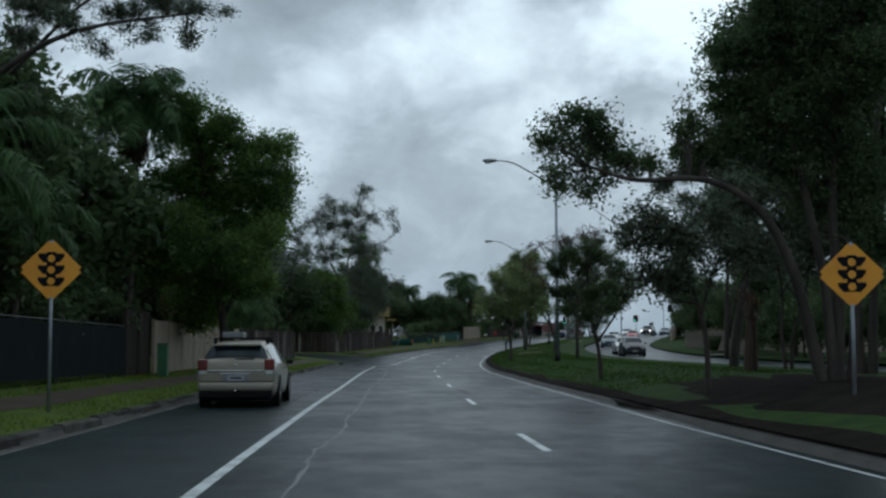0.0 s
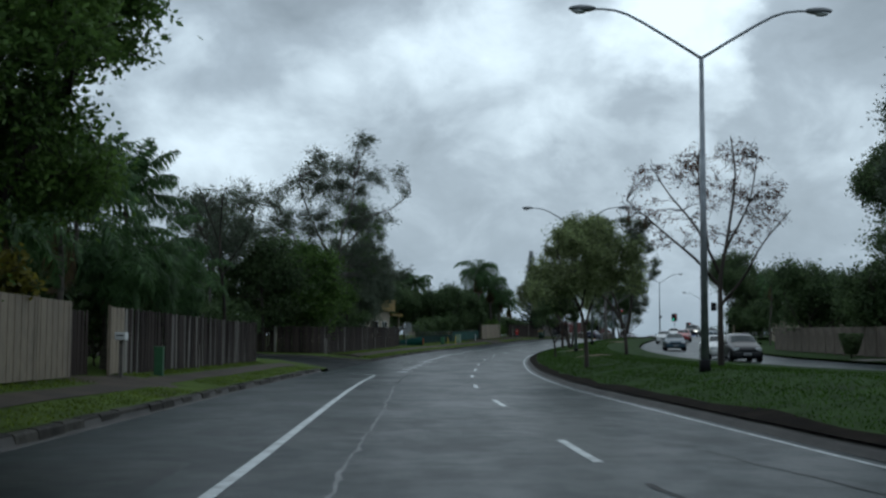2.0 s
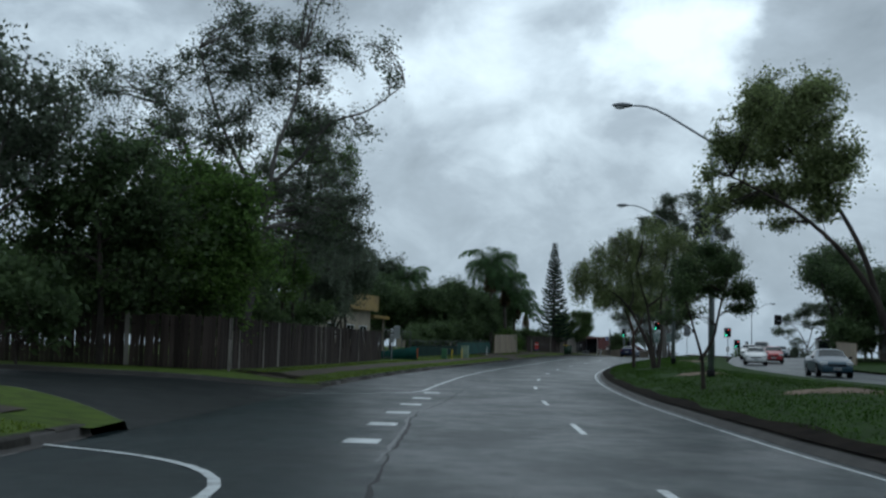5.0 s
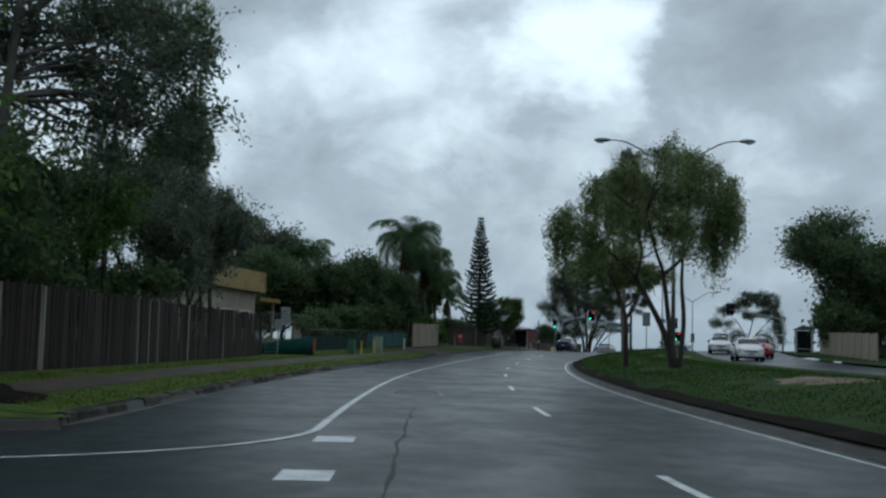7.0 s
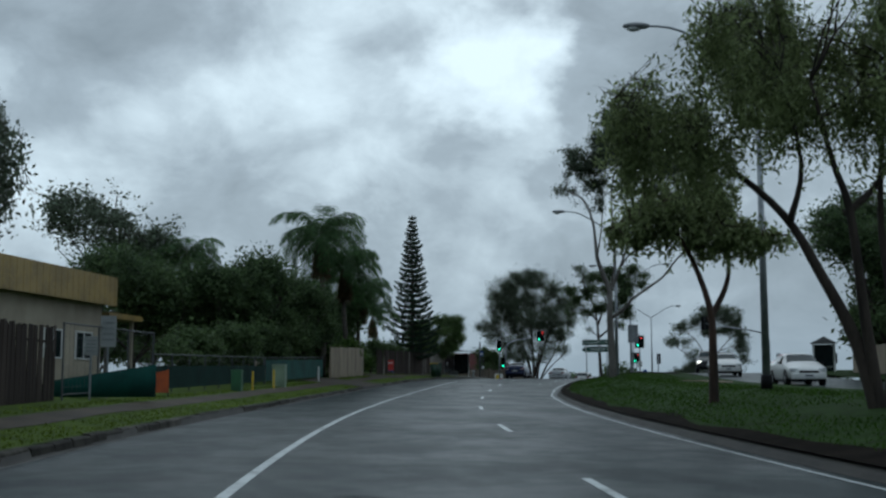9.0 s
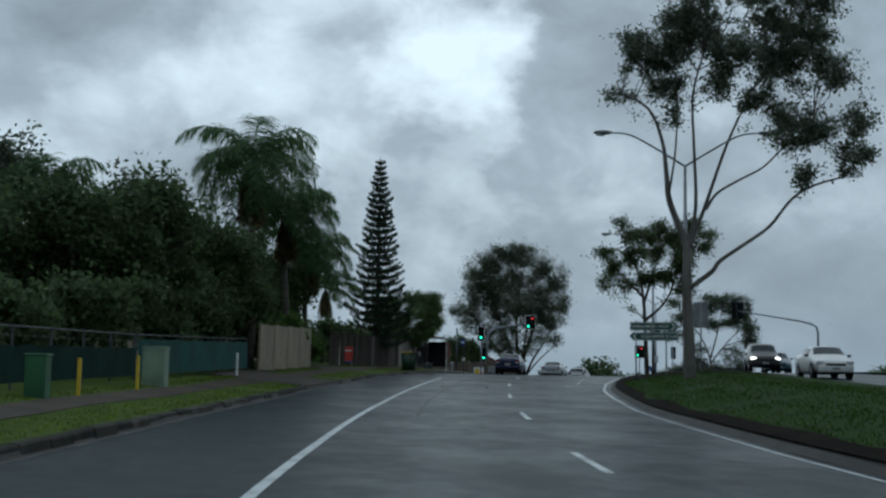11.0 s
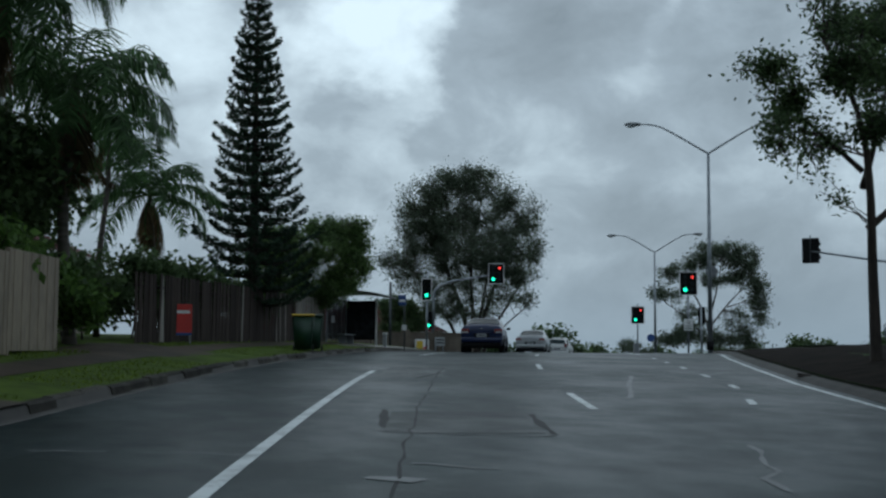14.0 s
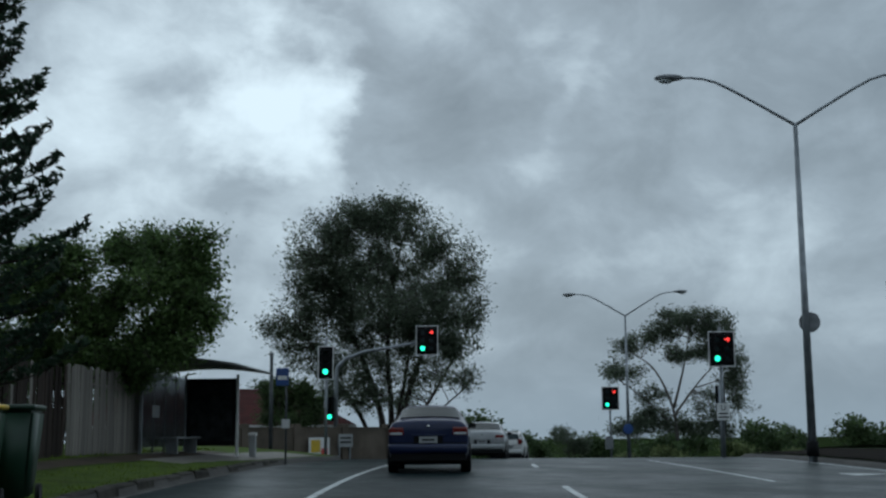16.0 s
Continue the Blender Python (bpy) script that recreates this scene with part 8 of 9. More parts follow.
    bmesh.ops.create_uvsphere(bm, u_segments=12, v_segments=6, radius=1, matrix=pose(0, yr - 0.005, zb + 0.02) @ Matrix.Diagonal((0.035, 0.012, 0.03, 1)))
    part("badge", bm, CHROME, root, "round chrome badge", True)
    for y, z, sg in ((yr - 0.032, (zb + st[1][2]) / 2 + 0.06, -1), (yf + 0.055, st[-2][2] + 0.14, 1)):
        pl = part("number_plate", boxed(-0.19, 0.19, y - 0.006, y + 0.006, z - 0.065, z + 0.065, 0.004), PLATE, root, "pale plate with a dark bar")
        part("plate_bar", boxed(-0.13, 0.13, y + sg * 0.007 - 0.001, y + sg * 0.007 + 0.001, z - 0.018, z + 0.018), BLACK, pl)
    if tall:
        part("roof_spoiler", boxed(-st[3][5] * 0.92, st[3][5] * 0.92, st[3][0] - 0.20, st[3][0] + 0.12, st[3][4] - 0.025, st[3][4] + 0.03, 0.02), paint, root, "painted lip over the rear window", True)
        part("tail_strip", boxed(-st[1][1] + 0.26, st[1][1] - 0.26, yr - 0.026, yr + 0.05, zb - 0.13, zb - 0.10, 0.008), CHROME, root, "chrome strip across the tailgate")
    if rack:
        part("tow_ball", cyl(bmesh.new(), (0, yr - 0.16, 0.40), (0, yr - 0.16, 0.48), 0.03, 0.025, 10), CHROME, root, "tow ball below the bumper")
        part("tow_bar", boxed(-0.04, 0.04, yr - 0.19, yr + 0.1, 0.36, 0.40, 0.008), TRIM_BLACK, root)
        for yk in (-1.3, -0.3):
            part("roof_bar", boxed(-0.66, 0.66, yk - 0.025, yk + 0.025, 1.60, 1.635, 0.008), TRIM_BLACK, root)
            for sg in (-1, 1):
                part("bar_foot", boxed(sg * 0.62 - 0.04, sg * 0.62 + 0.04, yk - 0.05, yk + 0.05, 1.48, 1.61, 0.01), TRIM_BLACK, root)
        part("roof_crate", boxed(-0.48, 0.02, -1.2, -0.5, 1.64, 1.77, 0.02), LAMPGREY, root, "pale box strapped to the roof bars")
    return root


BLUE_PAINT = car_paint("dark_blue_paint", (0.006, 0.013, 0.055))
SILVER_PAINT = car_paint("silver_paint", (0.36, 0.37, 0.38))
GOLD_PAINT = car_paint("pale_gold_paint", (0.27, 0.245, 0.195))
WHITE_PAINT = car_paint("white_car_paint", (0.62, 0.62, 0.61))
BLACK_PAINT = car_paint("black_car_paint", (0.015, 0.016, 0.018))
TEAL_PAINT = car_paint("teal_car_paint", (0.02, 0.055, 0.08))
RED_PAINT = car_paint("red_car_paint", (0.32, 0.02, 0.025))


def build_cars():
    car("station_wagon", "wagon", GOLD_PAINT, W(28.6, -3.28), road_turn(29) + 1.0, "pale gold station wagon parked at the kerb with roof rack", rack=True).scale = (0.94, 0.94, 0.94)
    p = (32.75, 214.2, road_z(217))
    car("blue_sedan", "sedan", BLUE_PAINT, p, -23.0, "dark blue sedan driving on the wet road")
    car("silver_sedan", "sedan", SILVER_PAINT, (42.3, 232.6, road_z(240)), -27, "silver sedan ahead of the blue sedan")
    car("white_hatchback", "hatch", WHITE_PAINT, (49.2, 245.0, road_z(255)), -30, "white hatchback ahead of the silver sedan")
    for s, l, k, paint, lab, lt in ((92.5, 16.6, "hatch", BLACK_PAINT, "dark small hatchback on the opposite carriageway", ""), (100.5, 16.8, "sedan", WHITE_PAINT, "white sedan on the opposite carriageway", ""),
                                    (130.6, 17.0, "sedan", TEAL_PAINT, "dark teal sedan at the far kerb", ""), (168, 16.4, "sedan", WHITE_PAINT, "white sedan on the opposite carriageway", ""),
                                    (178, 18.2, "sedan", RED_PAINT, "red sedan on the opposite carriageway", ""), (191, 16.2, "sedan", WHITE_PAINT, "white sedan on the opposite carriageway", ""),
                                    (213, 16.4, "four_wheel_drive", BLACK_PAINT, "dark four-wheel drive with lit headlights opposite", "head"), (221, 18.0, "sedan", TEAL_PAINT, "dark sedan on the opposite carriageway", "")):
        car("oncoming_car", k, paint, W(s, l), road_turn(s) + 180, lab, lt)


build_cars()


# ---- verge things ----
def build_small():
    # wheeled bin
    for s, l, lid, lab in ((204.3, -4.62, YELLOW, "green wheeled bin with a yellow lid on the verge"), (205.3, -4.52, BIN_GREEN, "green wheeled bin with a green lid on the verge")):
        r = thing("wheelie_bin", W(s, l), road_turn(203) + 8, lab, "bin")
        r.scale = (1.08, 1.08, 1.08)
        bm = bmesh.new()
        v0 = [bm.verts.new((x * 0.22, y * 0.26, 0.06)) for x, y in ((-1, -1), (1, -1), (1, 1), (-1, 1))]
        v1 = [bm.verts.new((x * 0.29, y * 0.36, 0.98)) for x, y in ((-1, -1), (1, -1), (1, 1), (-1, 1))]
        bm.faces.new(v0[::-1])
        bm.faces.new(v1)
        for k in range(4):
            bm.faces.new((v0[k], v0[(k + 1) % 4], v1[(k + 1) % 4], v1[k]))
        bmesh.ops.bevel(bm, geom=list(bm.edges), offset=0.03, segments=2, affect="EDGES")
        part("body", bm, BIN_GREEN, r, "", True)
        bm = boxed(-0.31, 0.31, -0.40, 0.37, 0.985, 1.04, 0.025)
        part("lid", bm, lid, r, "hinged lid", True)
        part("handle", cyl(bmesh.new(), (-0.25, 0.42, 0.98), (0.25, 0.42, 0.98), 0.016, sides=8), BIN_GREEN, r)
        for sg in (-1, 1):
            part("wheel", cyl(bmesh.new(), (sg * 0.24, 0.30, 0.10), (sg * 0.29, 0.30, 0.10), 0.10, sides=16), RUBBER, r)
    # red board: plain shapes
    r = thing("red_board", W(201.3, -7.5), facing(W(201.3, -7.5), 165), "bright red board with pale bars leaning by the fence", "board")
    part("panel", boxed(-0.3, 0.3, -0.02, 0.02, 0.2, 1.05, 0.01), RED, r)
    part("panel_bar", boxed(-0.24, 0.24, -0.026, -0.021, 0.8, 0.88), WHITE, r)
    part("panel_bar", boxed(-0.3, 0.3, -0.026, -0.021, 0.2, 0.27), SIGN_BLUE, r)
    for x in (-0.26, 0.26):
        part("leg", boxed(x - 0.02, x + 0.02, 0.02, 0.06, -0.2, 1.0), STEEL, r)
    # letterbox on a post
    r = thing("letterbox", W(57.2, -7.2), road_turn(57), "white letterbox on a timber post", "letterbox")
    part("post", boxed(-0.045, 0.045, -0.045, 0.045, -0.2, 0.95, 0.006), PALING_PALE, r)
    part("box", boxed(-0.13, 0.13, -0.17, 0.17, 0.95, 1.14, 0.015), WHITE, r)
    part("slot", boxed(-0.09, 0.09, -0.176, -0.171, 1.05, 1.08), BLACK, r)

    def pillar(s, l, w, h, mat_, lab):
        q = thing("service_pillar", W(s, l), road_turn(s), lab, "service pillar")
        part("body", boxed(-w / 2, w / 2, -w * 0.4, w * 0.4, -0.1, h, 0.02), mat_, q)
        part("cap", boxed(-w / 2 - 0.02, w / 2 + 0.02, -w * 0.4 - 0.02, w * 0.4 + 0.02, h, h + 0.05, 0.015), mat_, q)
        part("door", boxed(-w * 0.4, w * 0.4, -w * 0.4 - 0.012, -w * 0.4 - 0.002, 0.12, h - 0.08, 0.004), mat_, q)

    pillar(38.9, -7.3, 0.32, 1.0, PILLAR_GREEN, "green electricity pillar beside the fence")
    pillar(61.2, -7.1, 0.25, 0.75, PILLAR_GREEN, "green electricity pillar beside the fence")
    pillar(166, -7.2, 0.58, 0.95, PIT_GREEN, "pale green telephone pillar on the verge")
    pillar(157.5, -7.2, 0.40, 0.75, PILLAR_GREEN, "dark green service pillar on the verge")
    for s, l, h, mat_ in ((159, -6.9, 0.75, YELLOW), (163.3, -6.9, 0.8, YELLOW), (105.8, -7.9, 1.0, PALING_PALE), (176.5, -7.3, 0.8, WHITE)):
        q = thing("marker_post", W(s, l), road_turn(s), "short marker post on the verge", "post")
        part("post", boxed(-0.035, 0.035, -0.03, 0.03, -0.2, h, 0.008), mat_, q)
    # site entrance boards
    for s, z, w, h, mat_, lab in ((144.4, 1.35, 0.42, 0.85, DULL_WHITE, "white notice board on the site fence"), (142.9, 1.1, 0.34, 0.5, DULL_WHITE, "small white notice on the site fence")):
        q = thing("notice_board", W(s, -8.1), facing(W(s, -8.1), 105), lab, "sign")
        part("panel", boxed(-w / 2, w / 2, -0.06, -0.045, z, z + h, 0.004), mat_, q)
        bm = bmesh.new()
        for k in range(4):
            box(bm, -w * 0.36, w * 0.36, -0.064, -0.061, z + h * (0.2 + 0.18 * k), z + h * (0.26 + 0.18 * k))
        part("notice_bar", bm, LAMPGREY, q)
        part("post", boxed(-0.025, 0.025, -0.04, 0.0, -0.2, z + h, 0.004), STEEL, q)
    q = thing("safety_barrier", W(148.3, -7.9), facing(W(148.3, -7.9), 105), "sagging orange plastic safety mesh panel", "barrier")
    part_mesh("panel", mesh_from("panel", [(-0.7, 0, 0.05), (0.5, 0.05, 0.05), (0.5, 0.05, 0.75), (-0.1, 0.02, 0.62), (-0.7, 0, 0.3), (-0.7, 0.02, 0.05), (0.5, 0.07, 0.05), (0.5, 0.07, 0.75), (-0.1, 0.04, 0.62), (-0.7, 0.02, 0.3)],
              [(0, 1, 2, 3, 4), (9, 8, 7, 6, 5), (0, 5, 6, 1), (1, 6, 7, 2), (2, 7, 8, 3), (3, 8, 9, 4), (4, 9, 5, 0)], ORANGE), q)
    for x in (-0.68, 0.48):
        part("stake", boxed(x - 0.02, x + 0.02, 0.08, 0.11, -0.2, 0.9), STEEL_DARK, q)
    q = thing("ground_cloth", W(143.6, -7.9), facing(W(143.6, -7.9), 105), "teal cloth sloping down from the site fence", "cloth")
    part_mesh("cloth", mesh_from("cloth", [(x, 0.02 * math.sin(4 * x), 0.02 + (0.45 + 0.42 * (x + 1.3) / 2.6) * z) for x in (-1.3, -0.8, -0.3, 0.2, 0.7, 1.3) for z in (0, 0.5, 1)],
              [(3 * k + c, 3 * k + 3 + c, 3 * k + 4 + c, 3 * k + 1 + c) for k in range(5) for c in range(2)], TEAL, True), q).modifiers.new("thick", "SOLIDIFY").thickness = 0.012
    # white board over the corner fence
    q = thing("white_board", W(109, -11.5, 1.5), road_turn(109) + 10, "white board standing above the corner fence", "board")
    part("panel", boxed(-0.9, 0.9, -0.03, 0.03, 0, 0.95, 0.01), WHITE, q)
    for x in (-0.8, 0.8):
        part("post", boxed(x - 0.03, x + 0.03, 0.03, 0.09, -1.7, 0.9), STEEL, q)

    # clipped shrub and pale drive beyond the opposite carriageway
    q = thing("clipped_shrub", W(95, 23.2), 0, "dark clipped shrub widening upwards from its stem", "shrub")
    part("stem", cyl(bmesh.new(), (0, 0, -0.2), (0, 0, 0.4), 0.06, 0.05, 8), BARK, q, "", True)
    rng = np.random.default_rng(401)
    c = np.empty((5200, 3))
    hh, aa = rng.uniform(0, 1, 5200), rng.uniform(0, 6.283, 5200)
    rr = (0.30 + 0.40 * hh ** 0.7) * rng.uniform(0, 1, 5200) ** 0.35
    c[:, 0], c[:, 1], c[:, 2] = rr * np.cos(aa), rr * np.sin(aa), 0.22 + 1.15 * hh
    part_mesh("crown", leaf_mesh("crown", c, 0.05, LEAF_DARK, rng), q, "densely clipped dark leaves")
    strip("driveway_opposite", 87.5, 90.5, 21.8, 24.3, 0.02, CONCRETE, across=3, label="pale concrete drive beyond the opposite carriageway", category="pavement")

    # bus shelter, open to the road
    a = W(221.9, -6.2)
    r = thing("bus_shelter", a, road_turn(222) - 90, "steel bus shelter with dark poster panel and curved roof", "shelter")
    for x in (-2.05, 2.05):
        for y in (-0.72, 0.72):
            if x > 0 and y > 0:
                continue
            part("post", boxed(x - 0.035, x + 0.035, y - 0.035, y + 0.035, -0.3, 2.14, 0.006), WHITE if (x < 0 and y > 0) else STEEL, r)
    V, F = [], []
    for k in range(11):
        y = -1.05 + 2.65 * k / 10
        z = 2.10 + 0.20 * math.sin(math.pi * (0.22 + 0.72 * k / 10))
        V += [(-2.3, y, z), (2.3, y, z), (-2.3, y, z + 0.06), (2.3, y, z + 0.06)]
    for k in range(10):
        o = 4 * k
        F += [(o + 1, o, o + 4, o + 5), (o + 2, o + 3, o + 7, o + 6), (o, o + 2, o + 6, o + 4), (o + 3, o + 1, o + 5, o + 7)]
    F += [(0, 1, 3, 2), (41, 40, 42, 43)]
    part_mesh("roof", mesh_from("roof", V, F, ROOF_GREY, True), r, "curved dull grey roof")
    for k in range(4):
        x = -2.0 + 1.01 * k
        part("back_panel", boxed(x, x + 0.96, -0.735, -0.71, 0.22, 2.05), SMOKED, r, "smoky glass pane")
        if k:
            part("mullion", boxed(x - 0.045, x - 0.005, -0.745, -0.70, -0.1, 2.1), STEEL_DULL, r)
    part("notice", boxed(0.55, 1.15, -0.705, -0.695, 0.95, 1.25), DULL_WHITE, r, "pale notice on the glass")
    b = part("poster_panel", boxed(-2.16, -2.04, -0.68, 0.68, 0.22, 2.04, 0.02), TRIM_BLACK, r, "dark framed poster panel")
    part("poster", boxed(-2.038, -2.03, -0.58, 0.58, 0.34, 1.92), POSTER, b, "dark poster behind glass")
    part("bench", boxed(-1.6, 0.9, -0.55, -0.15, 0.42, 0.47, 0.01), LAMPGREY, r, "grey bench seat")
    for x in (-1.3, 0.6):
        part("bench_leg", boxed(x - 0.03, x + 0.03, -0.5, -0.2, -0.1, 0.42), STEEL, r)
    # stop flag, slim pole and low white bollard
    p = W(224.3, -4.22)
    r = thing("bus_stop_flag", p, facing(p, 191), "blue stop flag on a steel post", "sign")
    part("post", cyl(bmesh.new(), (0, 0, -0.3), (0, 0, 2.5), 0.028, sides=8), STEEL_DULL, r, "", True)
    part("flag", boxed(-0.28, 0.06, -0.042, -0.030, 2.02, 2.5, 0.006), SIGN_BLUE, r, "blue flag with a white bar")
    part("flag_bar", boxed(-0.24, 0.02, -0.048, -0.043, 2.18, 2.29), WHITE, r)
    part("timetable", boxed(-0.12, 0.10, -0.06, -0.032, 0.85, 1.10, 0.01), WHITE, r)
    p = W(237.8, -7.7)
    r = thing("timber_pole", p, 0, "slim grey pole behind the stop", "pole")
    part("pole", cyl(bmesh.new(), (0, 0, -0.3), (0, 0, 5.6 - p.z), 0.08, 0.07, 10), STEEL_DULL, r, "", True)
    p = W(224.6, -5.2)
    r = thing("bollard", p, road_turn(224), "low white bollard beside the shelter", "bollard")
    part("post", boxed(-0.09, 0.09, -0.09, 0.09, -0.2, 0.62, 0.03), DULL_WHITE, r)
    part("cap", boxed(-0.11, 0.11, -0.11, 0.11, 0.60, 0.68, 0.03), WHITE, r)
    strip("bus_pad", 217, 232, -6.1, -4.7, 0.016, CONCRETE, label="pale concrete pad at the bus stop", category="pavement")


build_small()


# ---- surface details of the roads ----
def crack(name, pts, width, mat_, seed, label):
    rng = np.random.default_rng(seed)
    V, F = [], []
    line = []
    for (s0, l0), (s1, l1) in zip(pts[:-1], pts[1:]):
        n = max(2, int(math.hypot(s1 - s0, (l1 - l0) * 3) / 0.45))
        for k in range(n):
            t = k / n
            line.append((s0 + (s1 - s0) * t + rng.normal() * 0.05, l0 + (l1 - l0) * t + rng.normal() * 0.018 + 0.05 * noise.noise((s0 + t * 3, seed, 0))))
    line.append(pts[-1])
    for k, (s, l) in enumerate(line):
        w = width * rng.uniform(0.35, 1.4)
        p, q = line[max(0, k - 1)], line[min(len(line) - 1, k + 1)]
        g = math.hypot(q[0] - p[0], q[1] - p[1]) + 1e-6
        ns, nl = -(q[1] - p[1]) / g, (q[0] - p[0]) / g
        for sg in (-0.5, 0.5):
            x, y = plan(s + ns * w * sg, l + nl * w * sg)
            V.append((x, y, road_z(s) + 0.0045))
    for k in range(len(line) - 1):
        F.append((2 * k, 2 * k + 1, 2 * k + 3, 2 * k + 2))
    return tagged(new(name, mesh_from(name, V, F, mat_)), label, "road crack", "", "structure")


def patch(name, s0, s1, l0, l1, mat_, label, lift=0.004, seed=1):
    """An uneven patch; on soil its rim dips below the grass."""
    rng = np.random.default_rng(seed)
    road = mat_ in (ASPHALT_PATCH, TAR)
    n, rings = 40, (0.3, 0.55, 0.75, 0.9, 1.0)
    sc, lc = (s0 + s1) / 2, (l0 + l1) / 2
    ph = rng.uniform(0, 6)

    def point(s, l, f):
        x, y = plan(s, l)
        if road:
            return Vector((x, y, road_z(s) + lift))
        return W(s, l, 0.03 - 0.075 * f ** 3 + 0.03 * noise.noise((x * 1.4, y * 1.4, seed)) + 0.02 * noise.noise((x * 4, y * 4, seed)))

    V, F = [point(sc, lc, 0)], []
    for q in rings:
        for k in range(n):
            a = 2 * math.pi * k / n
            f = q * (1 + (0.16 * math.sin(3 * a + ph) + 0.10 * math.sin(5 * a + 2 * ph) + rng.normal() * 0.03) * q)
            if road:
                f = q / max(abs(math.cos(a)), abs(math.sin(a))) ** 0.85
            V.append(point(sc + (s1 - s0) / 2 * math.cos(a) * f, lc + (l1 - l0) / 2 * math.sin(a) * f, q))
    for k in range(n):
        F.append((0, 1 + (k + 1) % n, 1 + k))
        for q in range(len(rings) - 1):
            o = 1 + q * n
            F.append((o + k, o + (k + 1) % n, o + n + (k + 1) % n, o + n + k))
    return tagged(new(name, mesh_from(name, V, F, mat_, True)), label, "ground patch", "", "structure")


def build_surface():
    crack("long_crack", [(8, -0.8), (12.6, -0.77), (15, -0.8), (17.1, -0.66), (19.2, -0.58), (21.8, -0.66), (26, -0.58), (31, -0.6), (38.6, -0.66), (50, -0.5), (66, -0.5)], 0.055, PALE_CRACK, 1, "long washed-out crack along the lane")
    crack("long_crack", [(66, -0.5), (78, -0.48), (82.4, -0.49), (84.6, -0.5), (86.9, -0.52), (89.8, -0.64), (92.5, -0.6), (97.5, -0.29), (104, -0.2), (112, -0.1)], 0.05, TAR, 2, "long sealed crack along the lane")
    crack("long_crack", [(80, -0.56), (86.9, -0.6), (90, -0.7), (95, -0.5)], 0.05, PALE_CRACK, 3, "pale washed crack along the lane")
    crack("cross_crack", [(13.5, -1.2), (13.2, 1.9)], 0.05, PALE_CRACK, 4, "crack across the lane")
    crack("lane_crack", [(37.8, 2.13), (35.6, 2.2), (33.7, 2.2), (32.5, 2.24), (31.6, 2.3)], 0.07, TAR, 5, "dark sealed crack in the right lane")
    crack("lane_crack", [(42, 3.4), (36, 4.0), (30, 4.3)], 0.03, TAR, 6, "dark crack near the median")
    crack("cross_crack", [(35.5, -4.3), (35.4, -1.9)], 0.08, PALE_CRACK, 7, "pale crack across the shoulder")
    crack("patch_seam", [(118.2, -0.68), (119.5, -0.75), (120.7, -0.68), (120.7, -0.45)], 0.06, TAR, 8, "sealed seam of a road patch")
    crack("patch_seam", [(120.4, 0.28), (118.05, 0.42)], 0.07, PALE_CRACK, 9, "pale seam of a road patch")
    crack("patch_seam", [(118.1, -0.62), (118.05, 0.42)], 0.04, PALE_CRACK, 14, "pale seam of a road patch")
    crack("cross_crack", [(123.4, -0.36), (123.0, 0.5), (122.5, 1.45)], 0.06, TAR, 15, "dark crack across the lane")
    crack("cross_crack", [(121.9, 1.29), (120.8, 1.15), (120.3, 0.95), (119.9, 1.01)], 0.05, PALE_CRACK, 10, "pale crack in the lane")
    crack("patch_seam", [(183.8, -0.58), (181.3, -0.46)], 0.08, TAR, 16, "dark edge of a sunken road patch")
    crack("patch_seam", [(183.1, 1.23), (180.7, 1.28)], 0.09, TAR, 17, "dark edge of a sunken road patch")
    crack("cross_crack", [(181.0, -0.5), (180.6, 0.4), (180.6, 1.28)], 0.05, PALE_CRACK, 18, "pale lip of a sunken road patch")
    crack("cross_crack", [(177.45, -0.45), (177.25, -0.04)], 0.22, PALE_CRACK, 19, "short pale scar in the lane")
    crack("cross_crack", [(178.3, -0.15), (177.95, 0.55)], 0.07, PALE_CRACK, 20, "pale crack across the lane")
    crack("cross_crack", [(179.1, -3.5), (179.0, -2.75)], 0.10, PALE_CRACK, 21, "worn pale bar across the shoulder")
    crack("cross_crack", [(179.0, -2.4), (178.8, -1.55)], 0.10, PALE_CRACK, 22, "worn pale bar across the shoulder")
    crack("lane_crack", [(179.8, 2.99), (179.3, 3.01), (178.6, 2.79), (177.9, 2.71), (177.5, 2.5), (176.8, 2.48)], 0.05, PALE_CRACK, 23, "pale zigzag crack in the right lane")
    crack("cross_crack", [(196.9, -1.5), (196.4, -0.6), (193.9, 0.08)], 0.06, PALE_CRACK, 24, "pale edge of a rough repair")
    crack("cross_crack", [(193.6, 0.1), (191.2, -0.4)], 0.10, TAR, 25, "dark edge of a rough repair")
    crack("long_crack", [(160, -0.2), (168, -0.3), (176, -0.25), (186, -0.1), (196, 0.0)], 0.028, TAR, 11, "long sealed crack along the lane")
    crack("turn_arrow_wear", [(186, 2.9), (189, 3.3), (192.5, 3.8)], 0.09, PALE_CRACK, 13, "faded remains of a lane line")
    patch("asphalt_patch", 180.8, 183.5, -0.5, 1.25, ASPHALT_PATCH, "darker sunken square asphalt patch", 0.004, 3)
    patch("asphalt_patch", 191.4, 196.6, -1.2, 0.1, ASPHALT_PATCH, "rough darker asphalt repair", 0.004, 13)
    patch("asphalt_patch", 118.1, 120.6, -0.66, 0.36, ASPHALT_PATCH, "darker asphalt patch in the lane", 0.0042, 4)
    patch("asphalt_patch", 26, 40, -4.2, -2.2, ASPHALT_PATCH, "darker asphalt strip in the shoulder", 0.0042, 6)
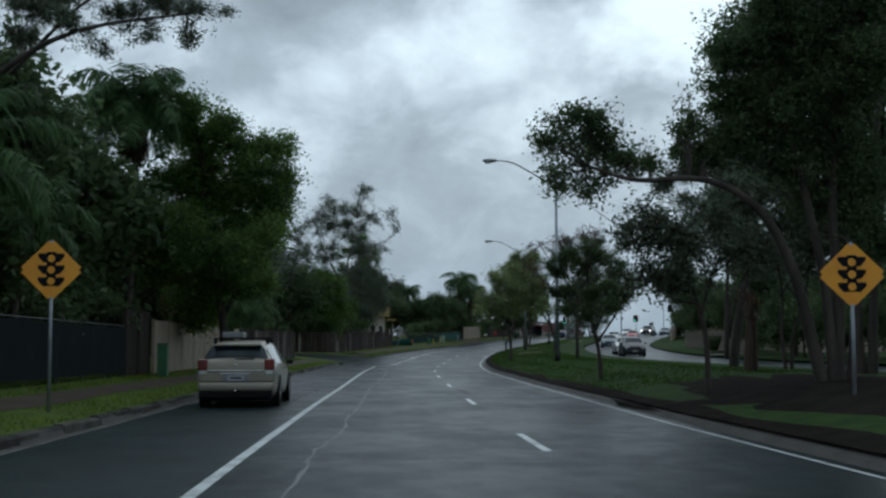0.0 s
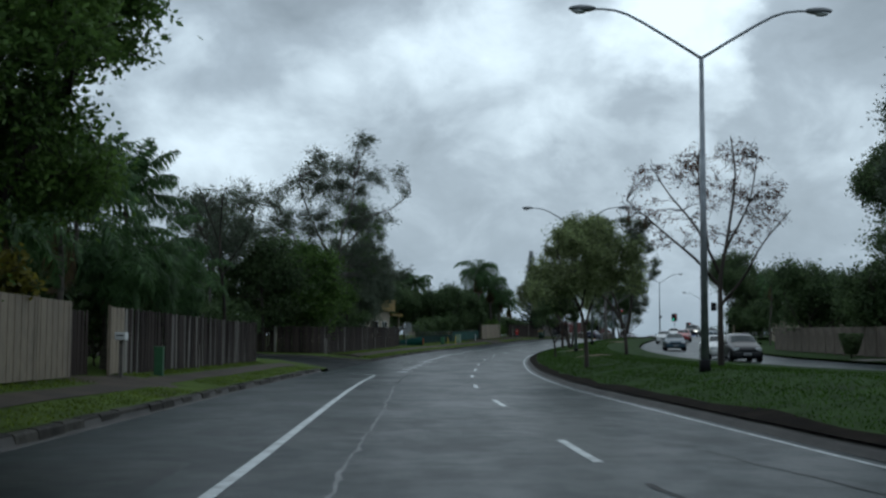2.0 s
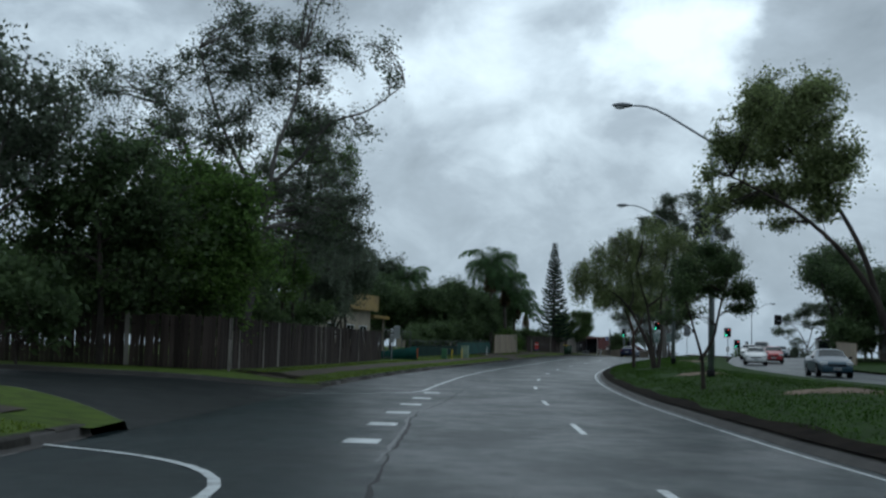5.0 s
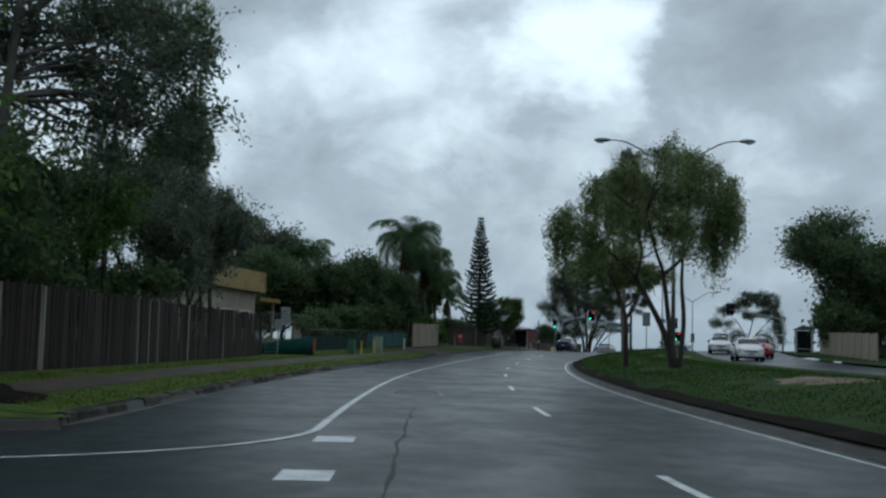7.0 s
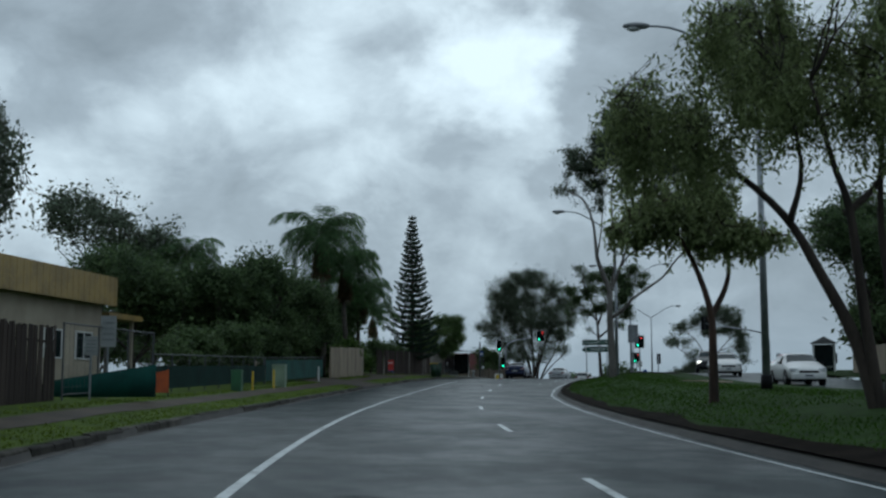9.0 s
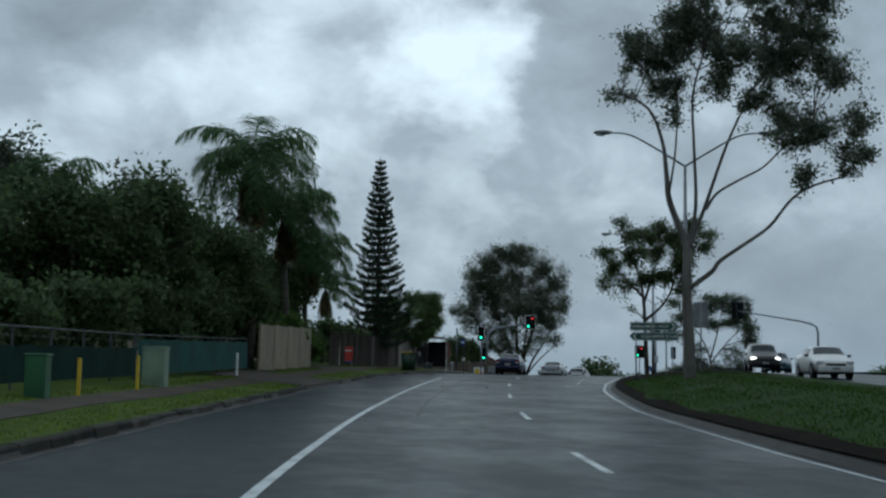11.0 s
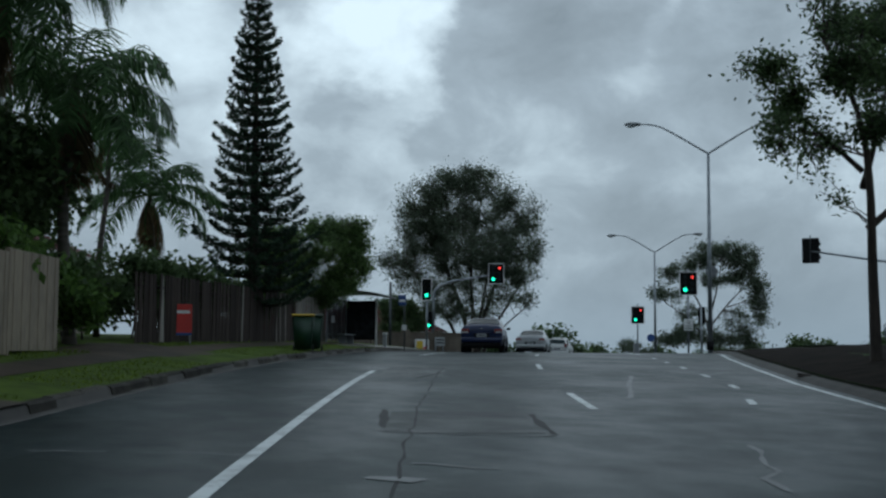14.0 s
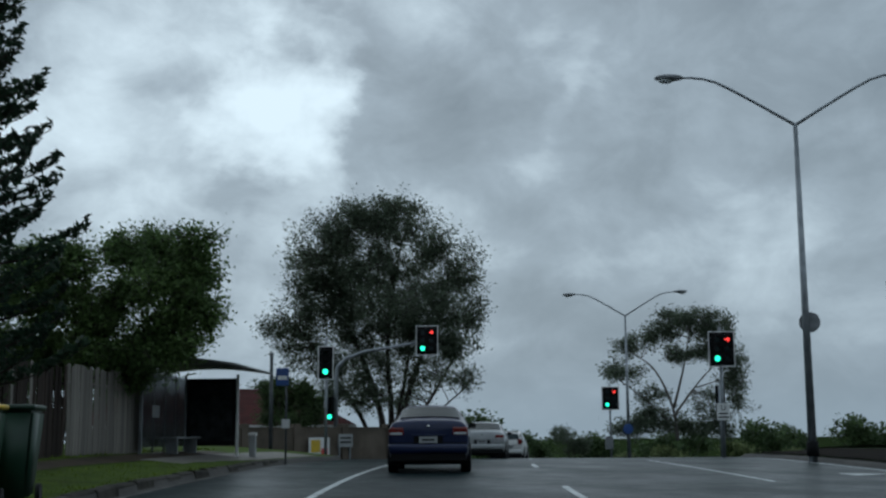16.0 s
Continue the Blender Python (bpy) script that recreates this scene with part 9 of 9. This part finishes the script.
    patch("soil_patch", 4, 33, 5.2, 10.5, SOIL, "dark leaf litter and bare soil under trees", 0.02, 7)
    patch("clay_patch", 113.5, 118.5, 7.6, 10.2, CLAY, "bare clay patch in the grass", 0.02, 8)
    patch("clay_patch", 92.5, 97.5, 7.6, 10.5, CLAY, "bare clay patch in the grass", 0.02, 9)
    patch("clay_patch", 160, 166, 10, 13, CLAY, "bare clay patch in the grass", 0.02, 10)
    patch("soil_patch", 184, 197, 7.2, 12, SOIL, "dark mulch under the median tree", 0.02, 11)
    strip("driveway_left", 175.4, 182.4, -8.3, lambda s: LK(s) - 0.02, 0.022, DRIVE, across=8, step=1.0, label="wet brown concrete driveway across the verge", category="driveway")
    patch("driveway", 53.6, 59.2, -8.3, -5.35, PATHMAT, "muddy worn driveway across the verge", 0.02, 22)
    patch("driveway", 192, 199, -8.6, -5.0, PATHMAT, "muddy worn driveway across the verge", 0.02, 23)
    patch("soil_patch", 105, 109.5, -8.0, -5.2, SOIL, "bare worn track in the verge", 0.02, 12)


build_surface()


# ---- kerb stones ----
def kerb_stones(parent_name, s0, s1, length=1.05):
    """Single concrete blocks along the left kerb, slightly out of line with one another."""
    rng = np.random.default_rng(int(s0) + 77)
    parent = bpy.data.objects[parent_name]
    s = s0
    while s < s1:
        if 175 < s < 182.4:  # dropped kerb at the driveway
            s = 182.4
        e = s + length * rng.uniform(0.85, 1.2)
        off, up, tip = rng.normal() * 0.012, rng.normal() * 0.008, rng.normal() * 0.006
        V = []
        for q, side in ((s + 0.012, -1), (e - 0.012, 1)):
            for o, h in ((0.0, 0.012), (0.022, 0.135), (0.05, 0.160), (0.175, 0.168), (0.18, 0.01)):
                x, y = plan(q, LK(q) - o + off)
                V.append((x, y, road_z(q) + h + (up + side * tip if h > 0.02 else 0)))
        F = [(k, k + 1, k + 6, k + 5) for k in range(4)] + [(4, 3, 2, 1, 0), (5, 6, 7, 8, 9), (0, 5, 9, 4)]
        ob = part_mesh("kerb_stone", mesh_from("kerb_stone", V, F, KERB_STONE), parent)
        s = e


kerb_stones("kerb_left_near", 6, 82.5)
kerb_stones("kerb_left", 105.5, 224)
